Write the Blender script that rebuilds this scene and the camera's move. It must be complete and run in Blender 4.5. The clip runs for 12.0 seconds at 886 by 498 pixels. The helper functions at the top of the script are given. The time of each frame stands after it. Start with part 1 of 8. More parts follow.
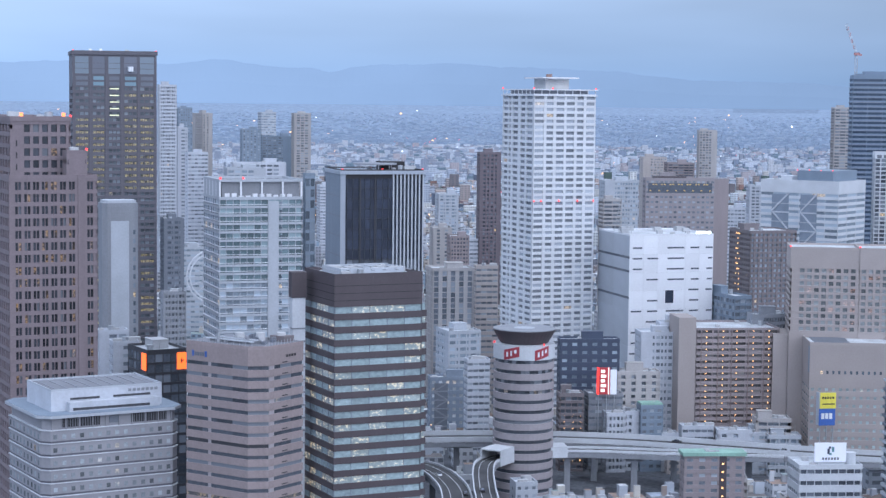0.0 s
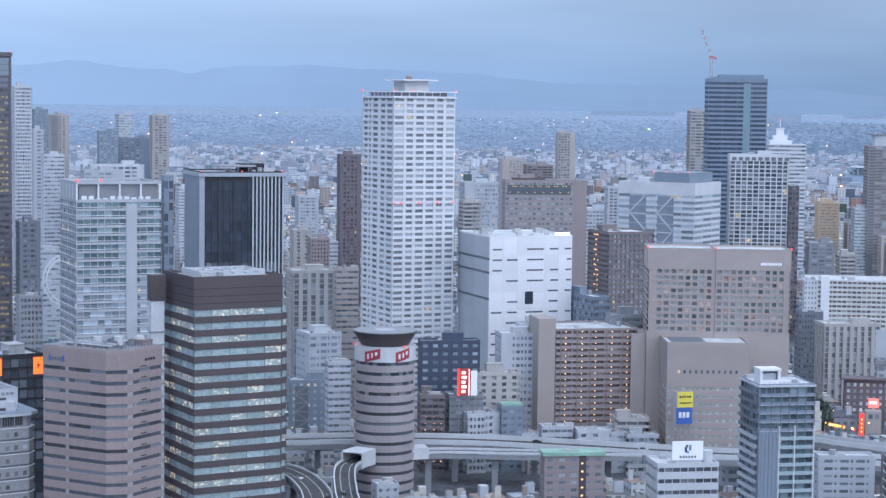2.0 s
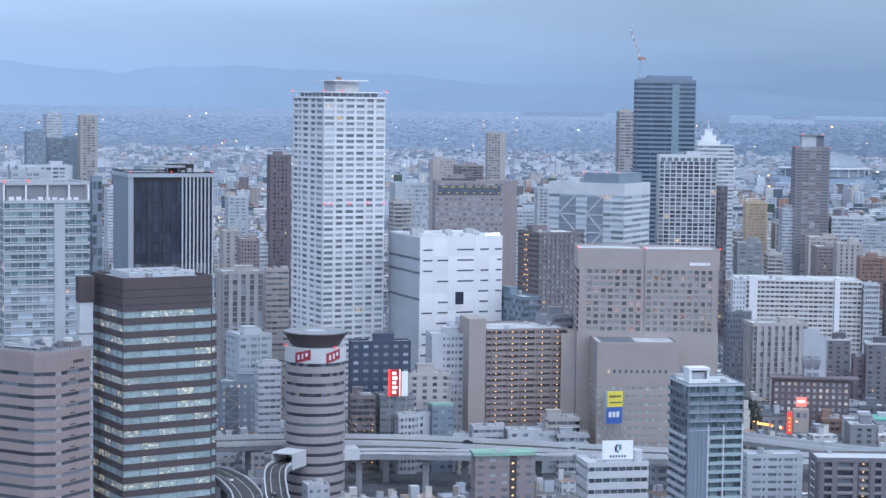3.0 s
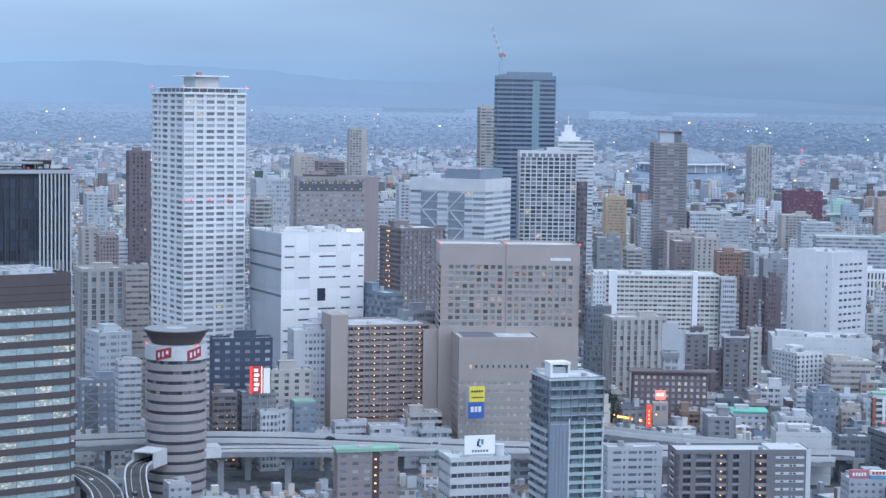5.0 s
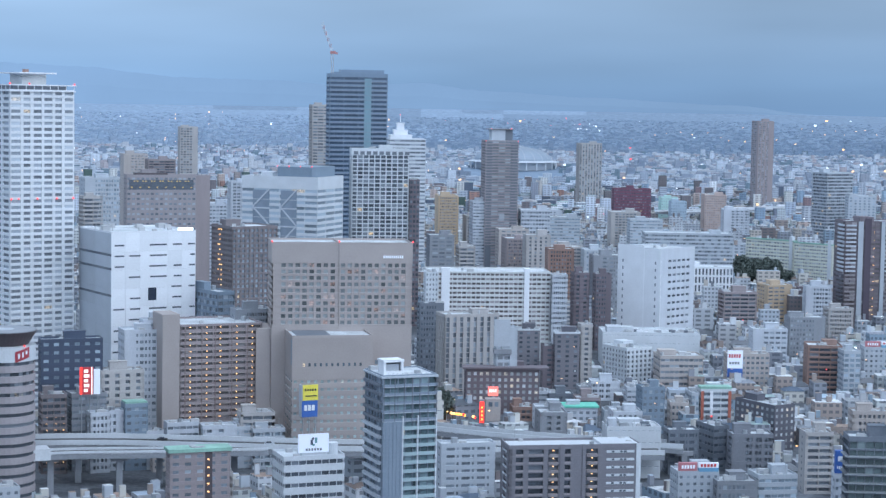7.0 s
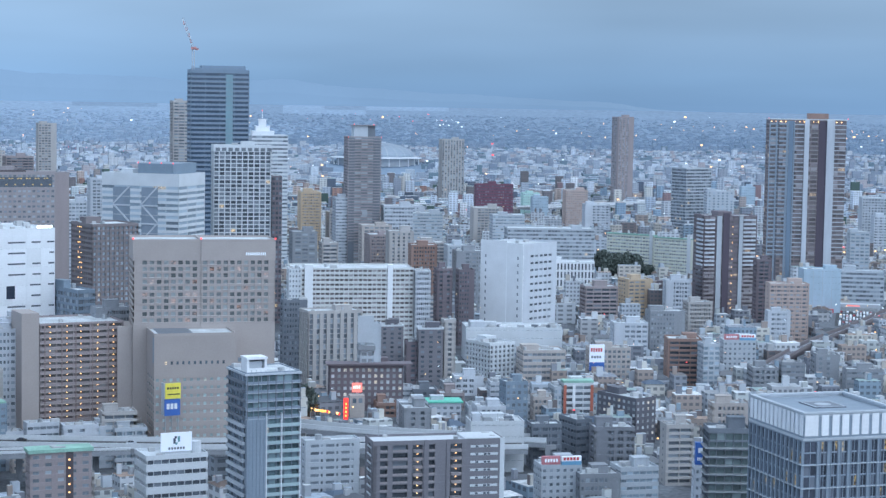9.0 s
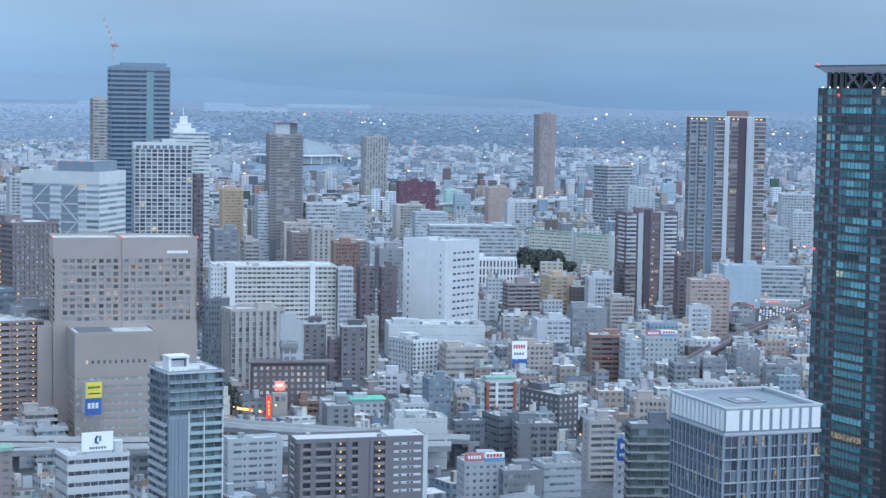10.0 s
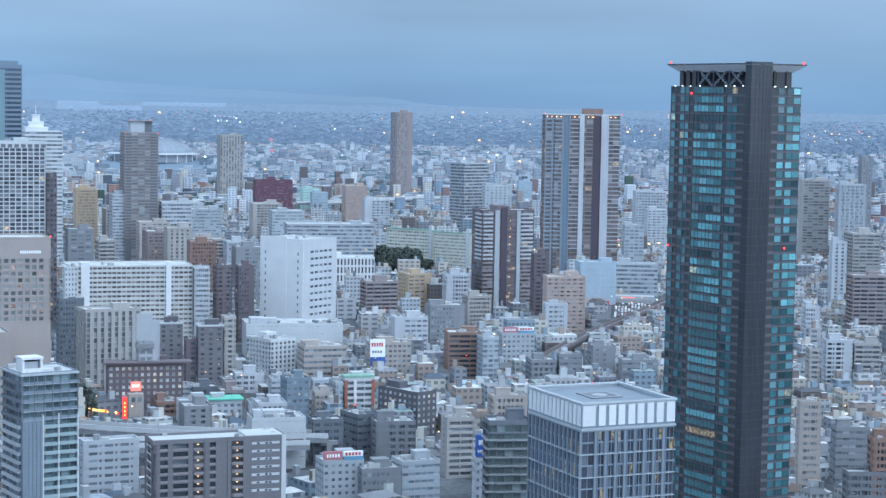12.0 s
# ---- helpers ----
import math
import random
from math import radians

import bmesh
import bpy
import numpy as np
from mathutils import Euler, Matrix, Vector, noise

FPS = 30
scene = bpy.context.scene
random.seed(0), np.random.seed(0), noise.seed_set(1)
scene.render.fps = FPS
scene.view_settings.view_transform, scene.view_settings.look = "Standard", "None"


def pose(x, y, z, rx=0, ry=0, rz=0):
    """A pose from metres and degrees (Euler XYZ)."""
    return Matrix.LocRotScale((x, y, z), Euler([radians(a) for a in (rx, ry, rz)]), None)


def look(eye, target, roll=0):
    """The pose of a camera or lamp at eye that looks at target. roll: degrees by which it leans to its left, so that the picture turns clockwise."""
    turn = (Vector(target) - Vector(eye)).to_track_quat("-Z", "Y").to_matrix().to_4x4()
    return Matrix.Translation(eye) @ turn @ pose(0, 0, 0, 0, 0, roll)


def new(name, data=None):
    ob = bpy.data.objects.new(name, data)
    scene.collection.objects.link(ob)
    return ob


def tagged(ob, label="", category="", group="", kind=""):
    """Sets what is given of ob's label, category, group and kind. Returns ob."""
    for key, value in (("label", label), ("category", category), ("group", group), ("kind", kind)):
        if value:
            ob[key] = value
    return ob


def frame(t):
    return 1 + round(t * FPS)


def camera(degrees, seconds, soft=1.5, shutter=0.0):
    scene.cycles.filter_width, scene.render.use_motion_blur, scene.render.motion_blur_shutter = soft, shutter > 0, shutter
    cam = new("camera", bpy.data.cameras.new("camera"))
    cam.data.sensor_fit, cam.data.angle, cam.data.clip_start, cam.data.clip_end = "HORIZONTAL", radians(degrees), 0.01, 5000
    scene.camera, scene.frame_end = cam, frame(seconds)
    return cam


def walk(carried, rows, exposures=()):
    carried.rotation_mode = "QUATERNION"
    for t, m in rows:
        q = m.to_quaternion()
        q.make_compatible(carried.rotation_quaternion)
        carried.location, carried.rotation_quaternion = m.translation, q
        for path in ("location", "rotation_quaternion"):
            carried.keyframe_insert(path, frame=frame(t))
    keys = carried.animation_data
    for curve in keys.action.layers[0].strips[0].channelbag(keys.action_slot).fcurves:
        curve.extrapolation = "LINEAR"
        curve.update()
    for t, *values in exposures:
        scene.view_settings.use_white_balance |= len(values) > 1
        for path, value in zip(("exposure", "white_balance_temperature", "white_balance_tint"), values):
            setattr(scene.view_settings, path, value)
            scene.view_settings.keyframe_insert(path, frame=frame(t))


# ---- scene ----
# ---- camera: a slow pan to the right from a high roof terrace ----
cam = camera(26.38, 12.0, soft=1.42)
EYE = 172.0
TURNS = [
    (0.0, 0.099, -4.560, 0.612),
    (0.5, 1.192, -4.528, 0.656),
    (1.0, 2.276, -4.485, 0.680),
    (1.5, 3.328, -4.456, 0.718),
    (2.0, 4.340, -4.449, 0.723),
    (2.5, 5.419, -4.425, 0.755),
    (3.0, 6.454, -4.404, 0.779),
    (5.0, 10.655, -4.466, 0.875),
    (5.5, 11.725, -4.472, 0.871),
    (6.0, 13.060, -4.455, 0.951),
    (6.5, 14.458, -4.443, 0.968),
    (7.0, 15.738, -4.450, 0.958),
    (9.0, 19.898, -4.498, 0.956),
    (9.5, 21.034, -4.525, 0.992),
    (10.0, 22.251, -4.539, 0.960),
    (10.5, 23.603, -4.527, 0.976),
    (11.0, 24.751, -4.511, 0.980),
    (11.5, 25.733, -4.512, 0.933),
    (12.0, 26.582, -4.525, 0.968),
]
walk(cam, [(t, pose(0, 0, EYE, 90 + tilt, 0, -yaw) @ pose(0, 0, 0, 0, 0, roll)) for t, yaw, tilt, roll in TURNS], [(0.0, 0.03, 6300, 14.0), (3.0, 0.02, 6250, 11.0), (7.0, 0.01, 6110, 6.0), (9.5, 0.05, 6060, 3.5), (12.0, 0.13, 6030, 2.0)])

# ---- sky and sun: an overcast evening ----
SUN_AZ, SUN_EL = 146.0, 40.0   # degrees to the right of straight ahead, and above the horizon
world = bpy.data.worlds.new("evening_sky")
scene.world = world
world.use_nodes = True


def nodes_of(tree):
    tree.nodes.clear()
    return tree.nodes, tree.links


def make_sky():
    nodes, links = nodes_of(world.node_tree)
    out, back = nodes.new("ShaderNodeOutputWorld"), nodes.new("ShaderNodeBackground")
    sky = nodes.new("ShaderNodeTexSky")
    sky.sky_type, sky.sun_disc = "NISHITA", False
    sky.sun_elevation, sky.sun_rotation = radians(SUN_EL), radians(SUN_AZ)
    sky.dust_density = 2.0
    dim = nodes.new("ShaderNodeVectorMath")
    dim.operation = "SCALE"
    dim.inputs["Scale"].default_value = 0.10
    links.new(sky.outputs[0], dim.inputs[0])
    # cloud deck: darker blue over the hills, lighter towards the zenith, soft streaks
    coord, sep, ramp = nodes.new("ShaderNodeTexCoord"), nodes.new("ShaderNodeSeparateXYZ"), nodes.new("ShaderNodeValToRGB")
    links.new(coord.outputs["Generated"], sep.inputs[0])
    links.new(sep.outputs["Z"], ramp.inputs[0])
    stops = [(0.0, (0.29, 0.47, 0.77)), (0.012, (0.32, 0.51, 0.81)), (0.033, (0.37, 0.55, 0.83)), (0.06, (0.42, 0.59, 0.85)), (0.25, (0.58, 0.73, 0.98)), (1.0, (0.90, 1.02, 1.22))]
    while len(ramp.color_ramp.elements) < len(stops):
        ramp.color_ramp.elements.new(0.5)
    for el, (p, c) in zip(ramp.color_ramp.elements, stops):
        el.position, el.color = p, (*c, 1)
    stretch = nodes.new("ShaderNodeVectorMath")
    stretch.operation, stretch.inputs[1].default_value = "MULTIPLY", (2.2, 2.2, 15.0)
    links.new(coord.outputs["Generated"], stretch.inputs[0])
    cloud = nodes.new("ShaderNodeTexNoise")
    cloud.inputs["Scale"].default_value, cloud.inputs["Detail"].default_value, cloud.inputs["Roughness"].default_value = 1.3, 3.5, 0.5
    links.new(stretch.outputs[0], cloud.inputs["Vector"])
    tone = nodes.new("ShaderNodeMapRange")
    tone.inputs[1].default_value, tone.inputs[2].default_value, tone.inputs[3].default_value, tone.inputs[4].default_value = 0.3, 0.75, 0.88, 1.16
    links.new(cloud.outputs[0], tone.inputs[0])
    lit = nodes.new("ShaderNodeVectorMath")
    lit.operation = "SCALE"
    # the deck thickens to the right
    across, thick = nodes.new("ShaderNodeMapRange"), nodes.new("ShaderNodeValToRGB")
    across.inputs[1].default_value, across.inputs[2].default_value = -0.3, 0.7
    links.new(sep.outputs["X"], across.inputs[0])
    while len(thick.color_ramp.elements) < 6:
        thick.color_ramp.elements.new(0.5)
    for el, (p, v) in zip(thick.color_ramp.elements, ((0.0, 1.0), (0.16, 0.98), (0.40, 0.78), (0.58, 0.665), (0.72, 0.575), (0.88, 0.66))):
        el.position, el.color = p, (v, v, v, 1)
    links.new(across.outputs[0], thick.inputs[0])
    stronger = nodes.new("ShaderNodeMath")
    stronger.operation, stronger.inputs[1].default_value = "MULTIPLY", 1.22
    links.new(thick.outputs[0], stronger.inputs[0])
    both = nodes.new("ShaderNodeMath")
    both.operation = "MULTIPLY"
    links.new(tone.outputs[0], both.inputs[0])
    links.new(stronger.outputs[0], both.inputs[1])
    links.new(ramp.outputs[0], lit.inputs[0])
    links.new(both.outputs[0], lit.inputs["Scale"])
    mix = nodes.new("ShaderNodeMix")
    mix.data_type = "RGBA"
    mix.inputs[0].default_value = 0.93
    links.new(dim.outputs[0], mix.inputs[6])
    links.new(lit.outputs[0], mix.inputs[7])
    links.new(mix.outputs[2], back.inputs[0])
    links.new(back.outputs[0], out.inputs[0])


make_sky()
sun = new("sun", bpy.data.lights.new("sun", "SUN"))
sun.data.energy, sun.data.angle, sun.data.color = 2.35, radians(95), (0.86, 0.93, 1.05)
_a, _e = radians(SUN_AZ), radians(SUN_EL)
sun.matrix_basis = look((0, 0, 900), (-math.sin(_a) * math.cos(_e), -math.cos(_a) * math.cos(_e), 900 - math.sin(_e)))

# ---- materials ----


def shader(name, rough=0.8, metal=0.0):
    mat = bpy.data.materials.new(name)
    mat.use_nodes = True
    nodes, links = nodes_of(mat.node_tree)
    out, bsdf = nodes.new("ShaderNodeOutputMaterial"), nodes.new("ShaderNodeBsdfPrincipled")
    links.new(bsdf.outputs[0], out.inputs[0])
    bsdf.inputs["Roughness"].default_value, bsdf.inputs["Metallic"].default_value = rough, metal
    return mat, nodes, links, bsdf


def scaled(nodes, links, colour_socket, value_socket):
    node = nodes.new("ShaderNodeVectorMath")
    node.operation = "SCALE"
    links.new(colour_socket, node.inputs[0])
    links.new(value_socket, node.inputs["Scale"])
    return node.outputs[0]


def span(nodes, links, socket, a, b, c, d):
    node = nodes.new("ShaderNodeMapRange")
    node.inputs[1].default_value, node.inputs[2].default_value, node.inputs[3].default_value, node.inputs[4].default_value = a, b, c, d
    links.new(socket, node.inputs[0])
    return node.outputs[0]


def wall(name, colour, rough=0.75, stain=0.07, grain=0.07, streak=True, metal=0.0):
    """Render, concrete, tile or panel: broad stains, rain streaks and a fine grain, in metres."""
    mat, nodes, links, bsdf = shader(name, rough, metal)
    coord, rgb = nodes.new("ShaderNodeTexCoord"), nodes.new("ShaderNodeRGB")
    rgb.outputs[0].default_value = (*colour, 1)
    far, fine = nodes.new("ShaderNodeTexNoise"), nodes.new("ShaderNodeTexNoise")
    far.inputs["Scale"].default_value, far.inputs["Detail"].default_value = 0.09, 4
    fine.inputs["Scale"].default_value, fine.inputs["Detail"].default_value = 1.3, 3
    squash = nodes.new("ShaderNodeVectorMath")
    squash.operation, squash.inputs[1].default_value = "MULTIPLY", (2.2, 2.2, 0.6) if streak else (1, 1, 1)
    links.new(coord.outputs["Object"], squash.inputs[0])
    links.new(squash.outputs[0], far.inputs["Vector"])
    links.new(coord.outputs["Object"], fine.inputs["Vector"])
    info = nodes.new("ShaderNodeObjectInfo")
    a = scaled(nodes, links, rgb.outputs[0], span(nodes, links, far.outputs[0], 0.3, 0.7, 1 - stain, 1 + stain))
    b = scaled(nodes, links, a, span(nodes, links, fine.outputs[0], 0.3, 0.7, 1 - grain, 1 + grain))
    c = scaled(nodes, links, b, span(nodes, links, info.outputs["Random"], 0, 1, 0.95, 1.05))
    links.new(c, bsdf.inputs["Base Color"])
    bump = nodes.new("ShaderNodeBump")
    bump.inputs["Strength"].default_value, bump.inputs["Distance"].default_value = 0.25, 0.05
    links.new(fine.outputs[0], bump.inputs["Height"])
    links.new(bump.outputs[0], bsdf.inputs["Normal"])
    return mat


def glazing(name, colour, lit=0.08, lamp=(1.0, 0.72, 0.38), power=1.1, island=False, rough=0.12, spread=0.5, blind=0.25, patch=(0.38, 0.62), grain=1.1):
    """Window panes seen from far off: dark rooms behind glossy glass, some with drawn blinds, a few with the lamps on."""
    mat, nodes, links, bsdf = shader(name, rough)
    bsdf.inputs["IOR"].default_value = 1.6
    if island:
        pick = nodes.new("ShaderNodeNewGeometry").outputs["Random Per Island"]
    else:
        pick = nodes.new("ShaderNodeObjectInfo").outputs["Random"]
    rgb = nodes.new("ShaderNodeRGB")
    rgb.outputs[0].default_value = (*colour, 1)
    white = nodes.new("ShaderNodeTexWhiteNoise")
    white.noise_dimensions = "1D"
    times = nodes.new("ShaderNodeMath")
    times.operation, times.inputs[1].default_value = "MULTIPLY", 917.0
    links.new(pick, times.inputs[0])
    links.new(times.outputs[0], white.inputs["W"])
    # furniture, blinds and reflections: soft patches that differ from pane to pane
    coord, blot, move = nodes.new("ShaderNodeTexCoord"), nodes.new("ShaderNodeTexNoise"), nodes.new("ShaderNodeVectorMath")
    blot.inputs["Scale"].default_value, blot.inputs["Detail"].default_value = grain, 3
    move.operation = "ADD"
    links.new(coord.outputs["Object"], move.inputs[0])
    links.new(times.outputs[0], move.inputs[1])
    flatten = nodes.new("ShaderNodeVectorMath")   # furniture and lamps lie in rows along the floor
    flatten.operation, flatten.inputs[1].default_value = "MULTIPLY", (0.85, 0.85, 1.25)
    links.new(move.outputs[0], flatten.inputs[0])
    links.new(flatten.outputs[0], blot.inputs["Vector"])
    plain = scaled(nodes, links, rgb.outputs[0], span(nodes, links, blot.outputs[0], 0.3, 0.7, 0.82, 1.18))
    base = scaled(nodes, links, plain, span(nodes, links, white.outputs[0], 0, 1, 1 - spread, 1 + spread))
    drawn = nodes.new("ShaderNodeMath")
    drawn.operation, drawn.inputs[1].default_value = "LESS_THAN", blind
    links.new(white.outputs[0], drawn.inputs[0])
    mix = nodes.new("ShaderNodeMix")
    mix.data_type = "RGBA"
    mix.inputs[7].default_value = (colour[0] * 1.6 + 0.08, colour[1] * 1.6 + 0.085, colour[2] * 1.6 + 0.09, 1)
    links.new(drawn.outputs[0], mix.inputs[0])
    links.new(base, mix.inputs[6])
    links.new(mix.outputs[2], bsdf.inputs["Base Color"])
    on = nodes.new("ShaderNodeMath")
    on.operation, on.inputs[1].default_value = "GREATER_THAN", 1 - lit
    links.new(pick, on.inputs[0])
    # the lamps stand unevenly in the rooms
    glow = nodes.new("ShaderNodeMath")
    glow.operation = "MULTIPLY"
    links.new(on.outputs[0], glow.inputs[0])
    links.new(span(nodes, links, blot.outputs[0], patch[0], patch[1], 0.1 * power, 1.2 * power), glow.inputs[1])
    bsdf.inputs["Emission Color"].default_value = (*lamp, 1)
    links.new(glow.outputs[0], bsdf.inputs["Emission Strength"])
    return mat


def lamp(name, colour, power):
    mat, nodes, links, bsdf = shader(name, 0.4)
    bsdf.inputs["Base Color"].default_value = (*colour, 1)
    bsdf.inputs["Emission Color"].default_value, bsdf.inputs["Emission Strength"].default_value = (*colour, 1), power
    return mat


def far_city(name, stops, window=0.55, roofs=()):
    """Walls and windows of houses too far off to tell their panes apart; a tint for each house, floors by the UV map in metres."""
    mat, nodes, links, bsdf = shader(name, 0.75)
    geo, ramp = nodes.new("ShaderNodeNewGeometry"), nodes.new("ShaderNodeValToRGB")
    ramp.color_ramp.interpolation = "CONSTANT"
    while len(ramp.color_ramp.elements) < len(stops):
        ramp.color_ramp.elements.new(0.5)
    for i, (el, c) in enumerate(zip(ramp.color_ramp.elements, stops)):
        el.position, el.color = i / len(stops), (*c, 1)
    links.new(geo.outputs["Random Per Island"], ramp.inputs[0])
    uv = nodes.new("ShaderNodeUVMap")
    uv.uv_map = "metres"
    sep = nodes.new("ShaderNodeSeparateXYZ")
    links.new(uv.outputs[0], sep.inputs[0])

    def stripes(socket, period, lo, hi):
        div, frac, more, less, both = [nodes.new("ShaderNodeMath") for _ in range(5)]
        div.operation, frac.operation, more.operation, less.operation, both.operation = "DIVIDE", "FRACT", "GREATER_THAN", "LESS_THAN", "MULTIPLY"
        div.inputs[1].default_value, more.inputs[1].default_value, less.inputs[1].default_value = period, lo, hi
        links.new(socket, div.inputs[0])
        links.new(div.outputs[0], frac.inputs[0])
        links.new(frac.outputs[0], more.inputs[0])
        links.new(frac.outputs[0], less.inputs[0])
        links.new(more.outputs[0], both.inputs[0])
        links.new(less.outputs[0], both.inputs[1])
        return both.outputs[0]

    mask = nodes.new("ShaderNodeMath")
    mask.operation = "MULTIPLY"
    links.new(stripes(sep.outputs["Y"], 3.1, 0.32, 0.78), mask.inputs[0])
    wide, other, chance = nodes.new("ShaderNodeMath"), nodes.new("ShaderNodeTexWhiteNoise"), nodes.new("ShaderNodeMath")
    other.noise_dimensions = "1D"
    chance.operation, chance.inputs[1].default_value = "MULTIPLY", 531.0
    links.new(geo.outputs["Random Per Island"], chance.inputs[0])
    links.new(chance.outputs[0], other.inputs["W"])
    wide.operation = "MULTIPLY"
    links.new(sep.outputs["X"], wide.inputs[0])
    links.new(span(nodes, links, other.outputs[0], 0, 1, 0.35, 1.3), wide.inputs[1])
    links.new(stripes(wide.outputs[0], 3.6, 0.2, 0.78), mask.inputs[1])
    dark = nodes.new("ShaderNodeMix")
    dark.data_type = "RGBA"
    dark.inputs[7].default_value = (0.07, 0.085, 0.11, 1)
    strong = nodes.new("ShaderNodeMath")
    strong.operation, strong.inputs[1].default_value = "MULTIPLY", window
    links.new(mask.outputs[0], strong.inputs[0])
    links.new(strong.outputs[0], dark.inputs[0])
    noise_tex, coord = nodes.new("ShaderNodeTexNoise"), nodes.new("ShaderNodeTexCoord")
    noise_tex.inputs["Scale"].default_value, noise_tex.inputs["Detail"].default_value = 0.12, 5
    links.new(coord.outputs["Object"], noise_tex.inputs["Vector"])
    tint = scaled(nodes, links, ramp.outputs[0], span(nodes, links, noise_tex.outputs[0], 0.3, 0.7, 0.92, 1.08))
    links.new(tint, dark.inputs[6])
    if not roofs:
        links.new(dark.outputs[2], bsdf.inputs["Base Color"])
        return mat
    # flat roofs: their own paint, with patches of wear
    deck, up, flat, cover = nodes.new("ShaderNodeValToRGB"), nodes.new("ShaderNodeSeparateXYZ"), nodes.new("ShaderNodeMath"), nodes.new("ShaderNodeMix")
    deck.color_ramp.interpolation = "CONSTANT"
    while len(deck.color_ramp.elements) < len(roofs):
        deck.color_ramp.elements.new(0.5)
    for i, (el, c) in enumerate(zip(deck.color_ramp.elements, roofs)):
        el.position, el.color = i / len(roofs), (*c, 1)
    links.new(other.outputs[0], deck.inputs[0])
    worn = nodes.new("ShaderNodeTexNoise")
    worn.inputs["Scale"].default_value, worn.inputs["Detail"].default_value = 0.35, 4
    links.new(coord.outputs["Object"], worn.inputs["Vector"])
    links.new(geo.outputs["Normal"], up.inputs[0])
    flat.operation, flat.inputs[1].default_value = "GREATER_THAN", 0.5
    links.new(up.outputs["Z"], flat.inputs[0])
    cover.data_type = "RGBA"
    links.new(flat.outputs[0], cover.inputs[0])
    links.new(dark.outputs[2], cover.inputs[6])
    links.new(scaled(nodes, links, deck.outputs[0], span(nodes, links, worn.outputs[0], 0.3, 0.7, 0.7, 1.25)), cover.inputs[7])
    links.new(cover.outputs[2], bsdf.inputs["Base Color"])
    return mat


